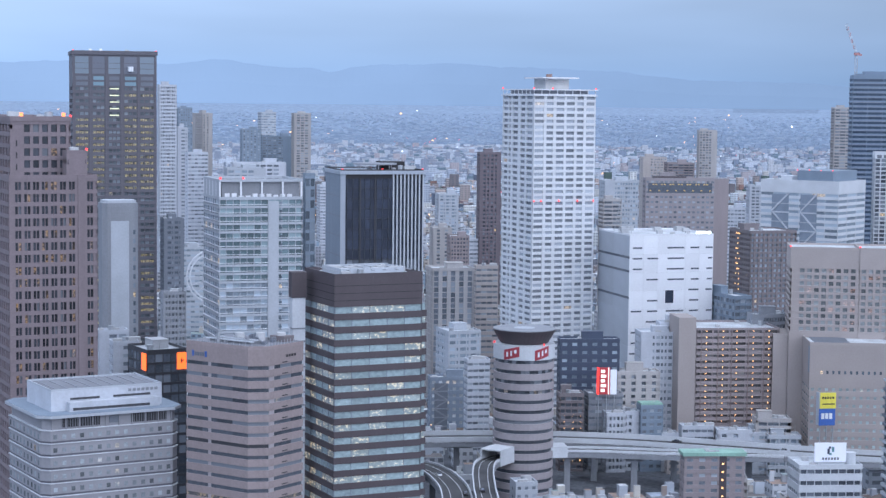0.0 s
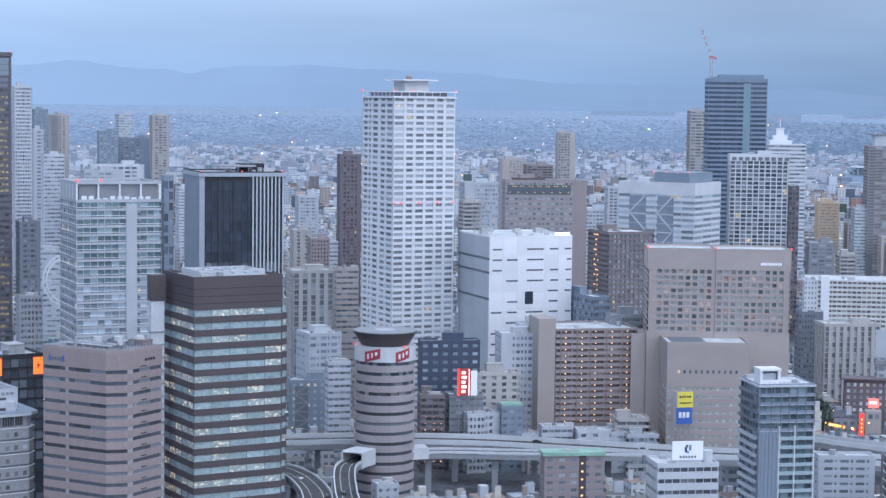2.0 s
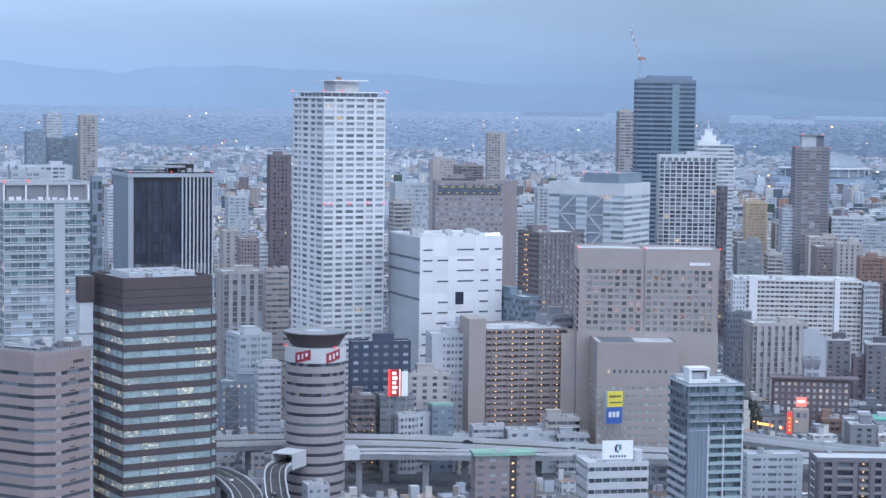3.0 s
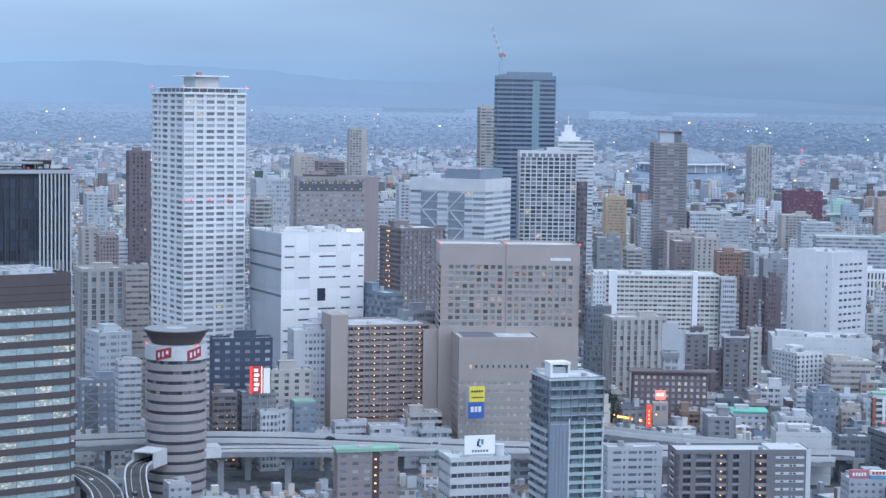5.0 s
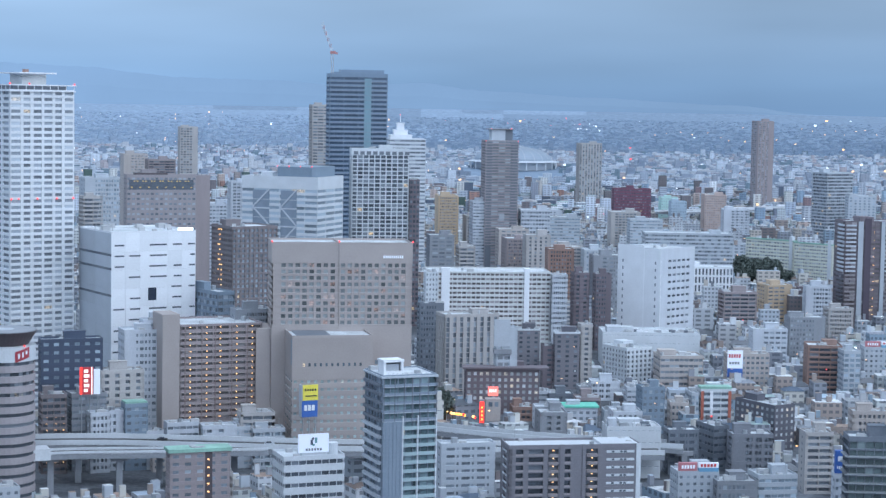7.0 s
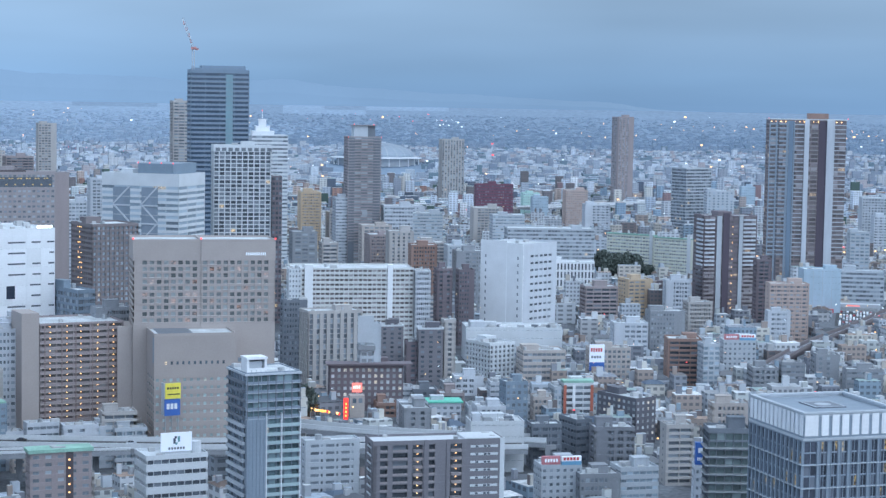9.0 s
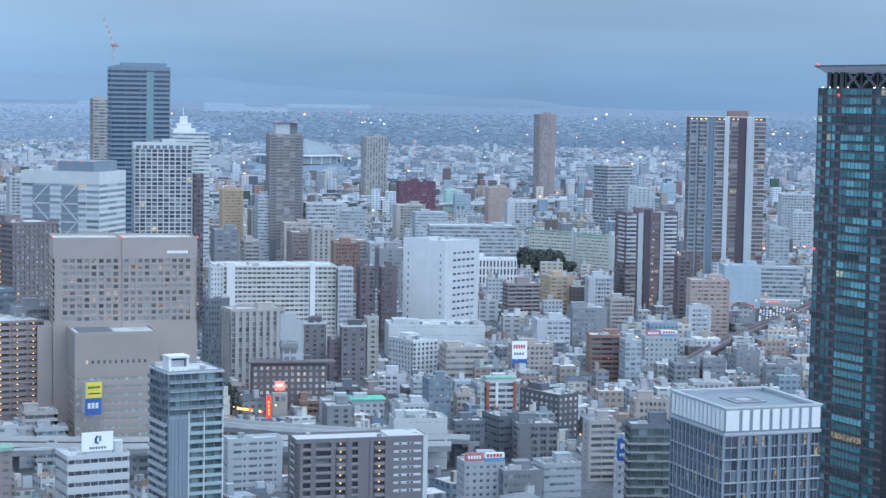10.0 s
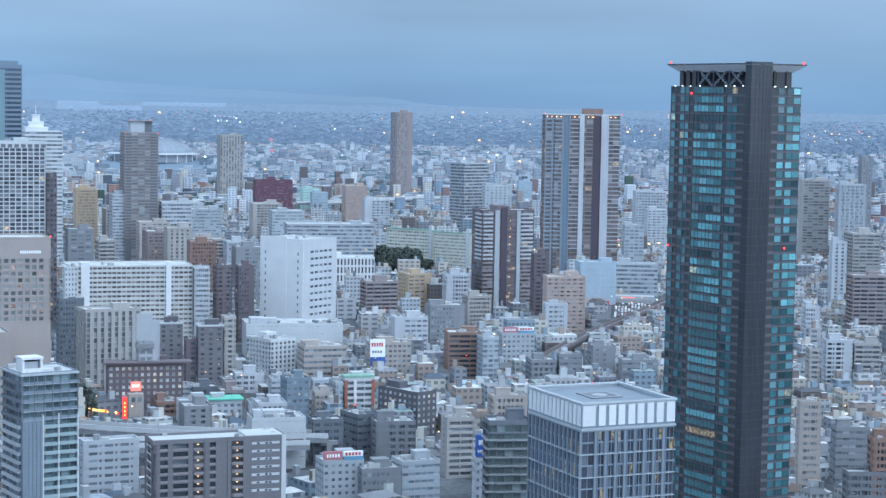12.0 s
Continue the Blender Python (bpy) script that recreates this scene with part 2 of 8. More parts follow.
M = {
    "white": wall("white_paint", (0.74, 0.76, 0.80), 0.7, 0.05, 0.05, False), "whitetile": wall("white_tile", (0.58, 0.61, 0.65), 0.5, 0.07, 0.06, False),
    "offwhite": wall("off_white_paint", (0.49, 0.52, 0.575), 0.7, 0.08, 0.06), "peach": wall("peach_tile", (0.47, 0.375, 0.345)), "pale": wall("pale_grey_panel", (0.43, 0.465, 0.515), 0.6, 0.07, 0.06, False), "grey": wall("grey_concrete", (0.255, 0.27, 0.30)),
    "midgrey": wall("mid_grey_tile", (0.20, 0.21, 0.24)), "dark": wall("dark_cladding", (0.05, 0.052, 0.062), 0.5),
    "umber": wall("dark_brown_panel", (0.082, 0.067, 0.076), 0.55), "officejoined": glazing("office_glass_rows", (0.33, 0.425, 0.45), 0.5, (1.0, 0.74, 0.34), 0.40, island=True, spread=0.16, blind=0.0, patch=(0.53, 0.62), grain=0.9),
    "pinkgrey": wall("pinkish_grey_tile", (0.30, 0.26, 0.27)), "greige": wall("warm_grey_tile", (0.42, 0.382, 0.368)),
    "cream": wall("cream_tile", (0.41, 0.395, 0.395)), "tan": wall("tan_tile", (0.52, 0.405, 0.295)),
    "brick": wall("red_brown_tile", (0.27, 0.18, 0.155)), "plum": wall("plum_brown_tile", (0.17, 0.145, 0.165)),
    "bluegrey": wall("blue_grey_panel", (0.20, 0.255, 0.32), 0.5), "slate": wall("slate_panel", (0.155, 0.175, 0.21), 0.5),
    "roof": wall("flat_roof", (0.50, 0.53, 0.56), 0.9, 0.22, 0.15, False), "plant": wall("roof_plant", (0.45, 0.46, 0.48), 0.6),
    "green": wall("green_copper_roof", (0.26, 0.44, 0.37), 0.7, 0.2, 0.1, False), "mint": wall("mint_roof", (0.16, 0.55, 0.42), 0.6, 0.1),
    "steel": wall("galvanised_steel", (0.42, 0.44, 0.47), 0.4, 0.1, 0.05, True, 0.6), "asphalt": wall("asphalt", (0.06, 0.062, 0.068), 0.9, 0.3, 0.2, False),
    "red": wall("red_enamel", (0.55, 0.06, 0.07), 0.4), "lobby": lamp("lobby_strip", (0.80, 0.82, 0.55), 0.55), "deepglass": glazing("deep_blue_glass", (0.06, 0.09, 0.14), 0.004, power=0.4, island=True, spread=0.18, blind=0.0), "flatglass": glazing("flat_glass", (0.21, 0.235, 0.27), 0.01, power=0.5, spread=0.45, blind=0.3), "panesbright": glazing("bright_panes", (0.36, 0.38, 0.40), 0.10, (1.0, 0.78, 0.5), 0.4, island=True, spread=0.4), "crimson": wall("crimson_enamel", (0.36, 0.05, 0.07), 0.4), "orange": lamp("orange_sign", (1.0, 0.16, 0.03), 1.6),
    "yellow": wall("yellow_board", (0.78, 0.68, 0.10), 0.5), "blue": wall("blue_board", (0.05, 0.13, 0.42), 0.5),
    "signwhite": lamp("white_sign", (0.80, 0.84, 0.92), 0.14), "ink": wall("black_print", (0.03, 0.03, 0.035)),
    "blackglass": glazing("black_glass", (0.044, 0.055, 0.085), 0.0, power=0.4, blind=0.0, spread=0.3), "glass": glazing("window_glass", (0.10, 0.125, 0.155), 0.018, power=0.7),
    "glasslit": glazing("office_glass", (0.33, 0.425, 0.45), 0.34, (1.0, 0.74, 0.34), 0.40, spread=0.16, blind=0.0, patch=(0.55, 0.63), grain=0.9), "stoneglass": glazing("stone_tower_glass", (0.05, 0.056, 0.07), 0.11, (1.0, 0.62, 0.28), 0.24, spread=0.6, blind=0.08, patch=(0.46, 0.60), grain=0.9), "ribbonglass": glazing("ribbon_glass", (0.075, 0.086, 0.105), 0.05, (1.0, 0.72, 0.35), 0.2, spread=0.5, blind=0.22, patch=(0.5, 0.64)), "hotelglass": glazing("hotel_glass", (0.178, 0.195, 0.205), 0.08, (1.0, 0.42, 0.22), 0.22, spread=0.9, blind=0.3, patch=(0.42, 0.58)), "glassmid": glazing("tower_glass", (0.125, 0.18, 0.2), 0.007, power=0.5),
    "teal": glazing("teal_glass", (0.035, 0.075, 0.09), 0.01, (1.0, 0.7, 0.35), 0.3), "tealjoined": glazing("teal_mixed", (0.05, 0.145, 0.175), 0.02, (1.0, 0.7, 0.3), 0.3, island=True, spread=0.9, blind=0.12), "tealdim": glazing("teal_dim", (0.10, 0.255, 0.295), 0.0, spread=0.5, blind=0.06), "amber": lamp("amber_room", (0.62, 0.42, 0.13), 0.32), "tealbright": glazing("teal_blinds", (0.135, 0.335, 0.38), 0.03, (1.0, 0.75, 0.3), 0.35, spread=0.55, blind=0.04),
    "panes": glazing("small_panes", (0.18, 0.205, 0.24), 0.007, power=0.7, island=True), "panesdark": glazing("dark_panes", (0.095, 0.11, 0.135), 0.015, power=0.8, island=True),
    "panespale": glazing("pale_panes", (0.23, 0.28, 0.33), 0.02, power=0.6, island=True),
    "cornerglass": glazing("corner_glass", (0.27, 0.30, 0.34), 0.01, power=0.4, spread=0.5, blind=0.3), "stonepanes": glazing("stone_tower_panes", (0.05, 0.056, 0.07), 0.10, (1.0, 0.62, 0.28), 0.24, island=True, spread=0.6, blind=0.08, patch=(0.46, 0.60), grain=0.9),
    "warm": lamp("warm_lamp", (1.0, 0.52, 0.20), 2.6), "beacon": lamp("orange_beacon", (1.0, 0.30, 0.10), 1.5), "redlamp": lamp("red_lamp", (1.0, 0.07, 0.07), 1.5), "coldlamp": lamp("cold_lamp", (0.9, 0.97, 1.0), 2.5),
    "leaf": wall("leaves", (0.11, 0.135, 0.125), 0.9, 0.4, 0.3, False), "bark": wall("bark", (0.09, 0.07, 0.055), 0.9),
    "mauve": wall("mauve_grey_tile", (0.29, 0.265, 0.28)), "ash": wall("ash_panel", (0.115, 0.115, 0.14), 0.5), "charcoal": wall("charcoal_panel", (0.05, 0.063, 0.085), 0.35, 0.08), "steelgrey": wall("steel_grey_panel", (0.22, 0.265, 0.325), 0.5, 0.08), "dovepale": wall("dove_tile", (0.285, 0.285, 0.31), 0.6, 0.06, 0.05, False), "smallglass": glazing("blinded_glass", (0.22, 0.245, 0.27), 0.03, power=0.3, spread=0.75, blind=0.12), "paleteal": wall("pale_teal_panel", (0.42, 0.60, 0.57)), "dove": wall("dove_grey_tile", (0.275, 0.29, 0.325), 0.6, 0.08), "rose": wall("rose_grey_stone", (0.215, 0.176, 0.19)), "sand": wall("sandy_stone", (0.295, 0.243, 0.243)),
    "stonegrey": wall("pale_mauve_stone", (0.34, 0.312, 0.33)), "cranered": wall("faded_crane_red", (0.46, 0.22, 0.22), 0.6), "shaftpanel": wall("shaft_glass_panel", (0.042, 0.048, 0.062), 0.25, 0.22, 0.12, True), "balconyglass": wall("pale_teal_balcony_glass", (0.34, 0.44, 0.47), 0.3, 0.08, 0.04, False),
    "fingrey": wall("pale_blue_grey_panel", (0.25, 0.30, 0.365), 0.45, 0.06, 0.04, False), "finglass": glazing("fin_office_glass", (0.06, 0.07, 0.095), 0.12, (1.0, 0.72, 0.25), 0.30, spread=0.4, blind=0.1, patch=(0.44, 0.58)), "finpanes": glazing("fin_office_panes", (0.07, 0.08, 0.105), 0.05, (1.0, 0.72, 0.25), 0.26, island=True, spread=0.4, blind=0.1, patch=(0.44, 0.58)), "hotelstone": wall("hotel_stone", (0.375, 0.335, 0.325), 0.8, 0.04, 0.04, False), "podiumglass": glazing("podium_glass", (0.38, 0.47, 0.49), 0.02, power=0.3, spread=0.3, blind=0.0), "podiumpanes": glazing("podium_panes", (0.38, 0.47, 0.49), 0.02, power=0.3, spread=0.3, blind=0.0, island=True), "mauvegrey": wall("mauve_grey_render", (0.195, 0.19, 0.215), 0.8, 0.05), "crimsonpale": wall("washed_red_board", (0.50, 0.20, 0.23), 0.5), "skyblue": wall("sky_blue_board", (0.16, 0.36, 0.55), 0.5), "shedroof": wall("weathered_sheet_roof", (0.33, 0.325, 0.34), 0.8, 0.15, 0.1, False), "brownstone": wall("brown_grey_tile", (0.25, 0.205, 0.205)), "rustred": wall("rust_red_trim", (0.42, 0.14, 0.10)), "greenpanes": glazing("green_grey_panes", (0.09, 0.12, 0.125), 0.01, power=0.4, island=True, spread=0.35, blind=0.1), "resiwhite": wall("white_residence_paint", (0.66, 0.685, 0.72), 0.7, 0.04, 0.04, False), "flatpanes": glazing("grey_blue_panes", (0.23, 0.255, 0.29), 0.01, power=0.4, island=True, spread=0.35, blind=0.2), "paleyellow": wall("pale_yellow_render", (0.66, 0.67, 0.60), 0.75, 0.06, 0.05), "creamwhite": wall("cream_white_render", (0.60, 0.61, 0.615), 0.75, 0.06, 0.05), "tealpanel": wall("teal_grey_panel", (0.19, 0.30, 0.36), 0.4), "twinpanes": glazing("brown_recess_panes", (0.20, 0.18, 0.19), 0.02, (1.0, 0.7, 0.4), 0.5, island=True, spread=0.4, blind=0.1), "flatdark": glazing("gallery_glass", (0.17, 0.165, 0.17), 0.0, spread=0.4, blind=0.1), "navyglass": wall("navy_balcony_glass", (0.22, 0.265, 0.33), 0.3, 0.06, 0.04, False), "frame_stone": wall("dark_mauve_stone", (0.125, 0.122, 0.145), 0.6, 0.05, 0.04, False), "framepanes": glazing("frame_panes", (0.11, 0.13, 0.15), 0.01, (1.0, 0.8, 0.42), 0.24, island=True, spread=0.5, blind=0.25), "officelit": glazing("lit_office_panes", (0.16, 0.16, 0.13), 0.8, (1.0, 0.80, 0.36), 0.30, island=True, spread=0.4, blind=0.0, patch=(0.40, 0.62)), "crownglass": wall("crown_glass_panel", (0.21, 0.26, 0.31), 0.35, 0.05, 0.03, False), "crowngrey": wall("crown_grey_panel", (0.16, 0.175, 0.215), 0.45, 0.05, 0.03, False), "bluepale": wall("blue_pale_panel", (0.34, 0.38, 0.44), 0.5, 0.06, 0.04, False), "darkplum": wall("dark_plum_panel", (0.085, 0.07, 0.095)), "steelblue": wall("steel_blue_panel", (0.17, 0.23, 0.31), 0.4), "taupe": wall("taupe_tile", (0.19, 0.168, 0.178)),
}

# ---- builders ----
UNIT = {}


def mesh_of(boxes, name="block"):
    """One mesh out of boxes (x0, y0, z0, x1, y1, z1)."""
    verts, faces = [], []
    for x0, y0, z0, x1, y1, z1 in boxes:
        n = len(verts)
        verts += [(x0, y0, z0), (x1, y0, z0), (x1, y1, z0), (x0, y1, z0), (x0, y0, z1), (x1, y0, z1), (x1, y1, z1), (x0, y1, z1)]
        faces += [(n, n + 3, n + 2, n + 1), (n + 4, n + 5, n + 6, n + 7), (n, n + 1, n + 5, n + 4), (n + 1, n + 2, n + 6, n + 5), (n + 2, n + 3, n + 7, n + 6), (n + 3, n, n + 4, n + 7)]
    me = bpy.data.meshes.new(name)
    me.from_pydata(verts, [], faces)
    return me


def part(name, me, mat, parent, label="", at=(0, 0, 0), turn=0.0):
    ob = new(name, me)
    if not me.materials:
        me.materials.append(mat)
    ob.parent = parent
    if parent.parent is not None:   # a piece of a part: places stay in the thing's own metres
        at = Vector(at) - parent.location
    ob.matrix_basis = pose(*at, 0, 0, turn)
    return tagged(ob, label)


def slab(name, box, mat, parent, label=""):
    """A box part; equal boxes share one mesh."""
    x0, y0, z0, x1, y1, z1 = box
    key = (round(x1 - x0, 3), round(y1 - y0, 3), round(z1 - z0, 3), mat.name)
    if key not in UNIT:
        UNIT[key] = mesh_of([(0, 0, 0, key[0], key[1], key[2])], name)
    return part(name, UNIT[key], mat, parent, label, (x0, y0, z0))


def drum(r, z0, z1, n=24, r2=None, squash=1.0):
    bm = bmesh.new()
    bmesh.ops.create_cone(bm, cap_ends=True, segments=n, radius1=r, radius2=r if r2 is None else r2, depth=z1 - z0, matrix=pose(0, 0, (z0 + z1) / 2) @ Matrix.Diagonal((1, squash, 1, 1)))
    me = bpy.data.meshes.new("drum")
    bm.to_mesh(me)
    bm.free()
    return me


def thing(name, label, category, x, y, phi=0.0, z=0.0, group="", kind=""):
    ob = new(name)
    ob.matrix_basis = pose(x, y, z, 0, 0, phi)
    return tagged(ob, label, category, group, kind)


def ring(w, d, z0, z1, t=0.3):
    return mesh_of([(0, 0, z0, w, t, z1), (0, d - t, z0, w, d, z1), (0, t, z0, t, d - t, z1), (w - t, t, z0, w, d - t, z1)], "ring")


def roofscape(top, w, d, h, rng, many=3, house=True, mat="plant", rim=True):
    """Parapet, roof deck, stair house, air handlers, tank and mast on a flat roof."""
    if rim:
        part("parapet", ring(w, d, h, h + 1.1), M[mat], top)
    if house and w > 9 and d > 9:
        hw, hd, hh = min(w * 0.4, 10), min(d * 0.4, 9), rng.uniform(2.8, 4.5)
        hx, hy = rng.uniform(1, w - hw - 1), rng.uniform(d * 0.3, d - hd - 1)
        part("stair_house", mesh_of([(hx, hy, h, hx + hw, hy + hd, h + hh), (hx - 0.2, hy - 0.2, h + hh, hx + hw + 0.2, hy + hd + 0.2, h + hh + 0.25)]), M[mat], top)
    for _ in range(many):
        s = rng.uniform(1.0, 2.6)
        ux, uy, l = rng.uniform(0.8, max(0.9, w - s - 1)), rng.uniform(0.8, max(0.9, d - s - 1)), rng.uniform(1, 2.2)
        part("air_handler", mesh_of([(ux, uy, h + 0.2, ux + s * l, uy + s, h + 0.2 + s * 0.8), (ux + 0.2, uy + 0.2, h, ux + 0.5, uy + s - 0.2, h + 0.2), (ux + s * l - 0.5, uy + 0.2, h, ux + s * l - 0.2, uy + s - 0.2, h + 0.2), (ux + s * 0.2, uy + s * 0.2, h + 0.2 + s * 0.8, ux + s * 0.8, uy + s * 0.8, h + 0.35 + s * 0.8)]), M["plant"], top)
    if many > 1:
        part("water_tank", drum(rng.uniform(0.9, 1.5), h, h + rng.uniform(1.6, 2.6), 12), M["steel"], top, "", (rng.uniform(2, max(2.1, w - 2)), rng.uniform(2, max(2.1, d - 2)), 0))
    if rng.random() < 0.3 and many > 1:
        part("mast", drum(0.12, h, h + rng.uniform(3, 7), 6), M["steel"], top, "", (rng.uniform(1, w - 1), rng.uniform(1, d - 1), 0))


def openings(w, d, h, floors, cols, pw, band, z0, depth):
    """Window boxes of the four faces, the two faces that meet at the origin first."""
    fl = (h - z0) / floors
    out = []
    faces = [("r", w, cols[0]), ("l", d, cols[1]), ("b", w, cols[0]), ("s", d, cols[1])]
    for face, length, n in faces:
        if not n:
            continue
        slots = n if isinstance(n, list) else [(i * length / n + pw / 2, (i + 1) * length / n - pw / 2) for i in range(n)]
        for k in range(floors - 1, -1, -1):
            za, zb = z0 + k * fl + band * fl, z0 + (k + 1) * fl
            for i, (a, b) in enumerate(slots):
                if face == "r":
                    out.append((face, k, i, (a, depth - 0.09, za, b, depth - 0.02, zb)))
                elif face == "l":
                    out.append((face, k, i, (depth - 0.09, a, za, depth - 0.02, b, zb)))
                elif face == "b":
                    out.append((face, k, i, (a, d - depth + 0.02, za, b, d - depth + 0.09, zb)))
                else:
                    out.append((face, k, i, (w - depth + 0.02, a, za, w - depth + 0.09, b, zb)))
    return out


def piers(w, d, z0, z1, cols, pw, depth):
    out = []
    for n, length, along in ((cols[0], w, 0), (cols[1], d, 1)):
        if not n:
            continue
        if isinstance(n, list):
            edges = [0.06] + [e for s in n for e in s] + [length - 0.06]
            for a, b in zip(edges[::2], edges[1::2]):
                out += [(a, 0.06, z0, b, depth, z1), (a, d - depth, z0, b, d - 0.06, z1)] if along == 0 else [(0.06, a, z0, depth, b, z1), (w - depth, a, z0, w - 0.06, b, z1)]
            continue
        step = length / n
        for i in range(n + 1):
            a, b = max(0.06, i * step - pw / 2), min(length - 0.06, i * step + pw / 2)
            if i in (0, n):
                a, b = (0.06, max(pw / 2, depth)) if i == 0 else (length - max(pw / 2, depth), length - 0.06)
            out += [(a, 0.06, z0, b, depth, z1), (a, d - depth, z0, b, d - 0.06, z1)] if along == 0 else [(0.06, a, z0, depth, b, z1), (w - depth, a, z0, w - 0.06, b, z1)]
    return out


def tower(name, label, spec, floors, cols, skin="grey", panes="glass", joined="panes", band=0.45, pw=0.5, depth=0.4, blank=0.0, z0=0.0, singles=0, pier_skin=None, many=3, seed=1, category="building", group="", core="dark", house=True, roof=True, blind=""):
    """A storeyed building: core, a spandrel ring for each floor, piers, panes in every opening, roof and its plant.
    Its near corner stands at x, y; the two faces that meet there run w along the turn and d across it."""
    x, y, phi, w, d, h = spec
    rng = random.Random(seed * 77 + floors)
    top = thing(name, label, category, x, y, phi, 0, group)
    hw = h - blank
    fl = (hw - z0) / floors
    part("core", mesh_of([(depth, depth, 0, w - depth, d - depth, h - 0.05)]), M[core], top)
    if z0 > 0.1:
        slab("base_wall", (0, 0, 0, w, d, z0), M[skin], top)
    if singles:
        for k in range(floors):
            slab("spandrel", (0, 0, z0 + k * fl, w, d, z0 + k * fl + band * fl), M[skin], top)
        if pw > 0:
            posts = piers(w, d, z0, hw, cols, pw, depth)
            for b in posts:
                if b[1] < 0.1 or b[0] < 0.1:
                    slab("pier", b, M[pier_skin or skin], top)
            part("rear_frame", mesh_of([b for b in posts if b[1] >= 0.1 and b[0] >= 0.1]), M[pier_skin or skin], top)
    else:
        rings = [(0, 0, z0 + k * fl, w, d, z0 + k * fl + band * fl) for k in range(floors)]
        if blank > 0.1:
            rings.append((-0.02, -0.02, hw, w + 0.02, d + 0.02, h))
        if roof:
            rings += [(0, 0, h, w, 0.3, h + 1.1), (0, d - 0.3, h, w, d, h + 1.1), (0, 0.3, h, 0.3, d - 0.3, h + 1.1), (w - 0.3, 0.3, h, w, d - 0.3, h + 1.1)]
        tagged(part("facade", mesh_of(rings + (piers(w, d, z0, hw, cols, pw, depth) if pw > 0 else [])), M[skin], top), kind="stuff")
    if blank > 0.1 and singles:
        slab("crown_wall", (-0.02, -0.02, hw, w + 0.02, d + 0.02, h), M[skin], top)
    rest = []
    count = 0
    if "l" in blind:
        slab("end_wall", (-0.04, -0.02, 0, depth, d + 0.02, h), M[skin], top)
        rest += [(-0.09, d * 0.45, z0 + k * fl + 1.2, 0.0, d * 0.45 + 1.0, z0 + k * fl + 2.3) for k in range(floors)]
    if "r" in blind:
        slab("end_wall", (-0.02, -0.04, 0, w + 0.02, depth, h), M[skin], top)
        rest += [(w * 0.5, -0.09, z0 + k * fl + 1.2, w * 0.5 + 1.0, 0.0, z0 + k * fl + 2.3) for k in range(floors)]
    cols = (0 if "r" in blind else cols[0], 0 if "l" in blind else cols[1])
    for face, k, i, b in openings(w, d, hw, floors, cols, max(pw, 0.12), band, z0, depth):
        if count < singles and face in "rl":
            slab("window", b, M[panes], top)
            count += 1
        else:
            rest.append(b)
    if rest:
        tagged(part("glazing", mesh_of(rest), M[joined], top), kind="stuff")
    if roof:
        slab("roof_deck", (0.3, 0.3, h, w - 0.3, d - 0.3, h + 0.12), M["roof"], top)
        roofscape(top, w, d, h, rng, many, house, skin if skin not in ("dark",) else "plant", bool(singles))
    return top


def warning_light(top, x, y, z):
    part("warning_light", drum(0.38, z, z + 0.8, 8), M["redlamp"], top, "red aviation lamp", (x, y, 0))


# ---- ground ----
FAR0, REACH = 2600.0, 2250.0


def rise(r):
    """The plain's height at r metres: flat, then climbing gently to the foot of the hills."""
    if r <= FAR0:
        return 0.0
    return EYE - r * EYE / stretch_of(r)


def stretch_of(r):
    return r if r <= FAR0 else FAR0 / (1 - (r - FAR0) / REACH)


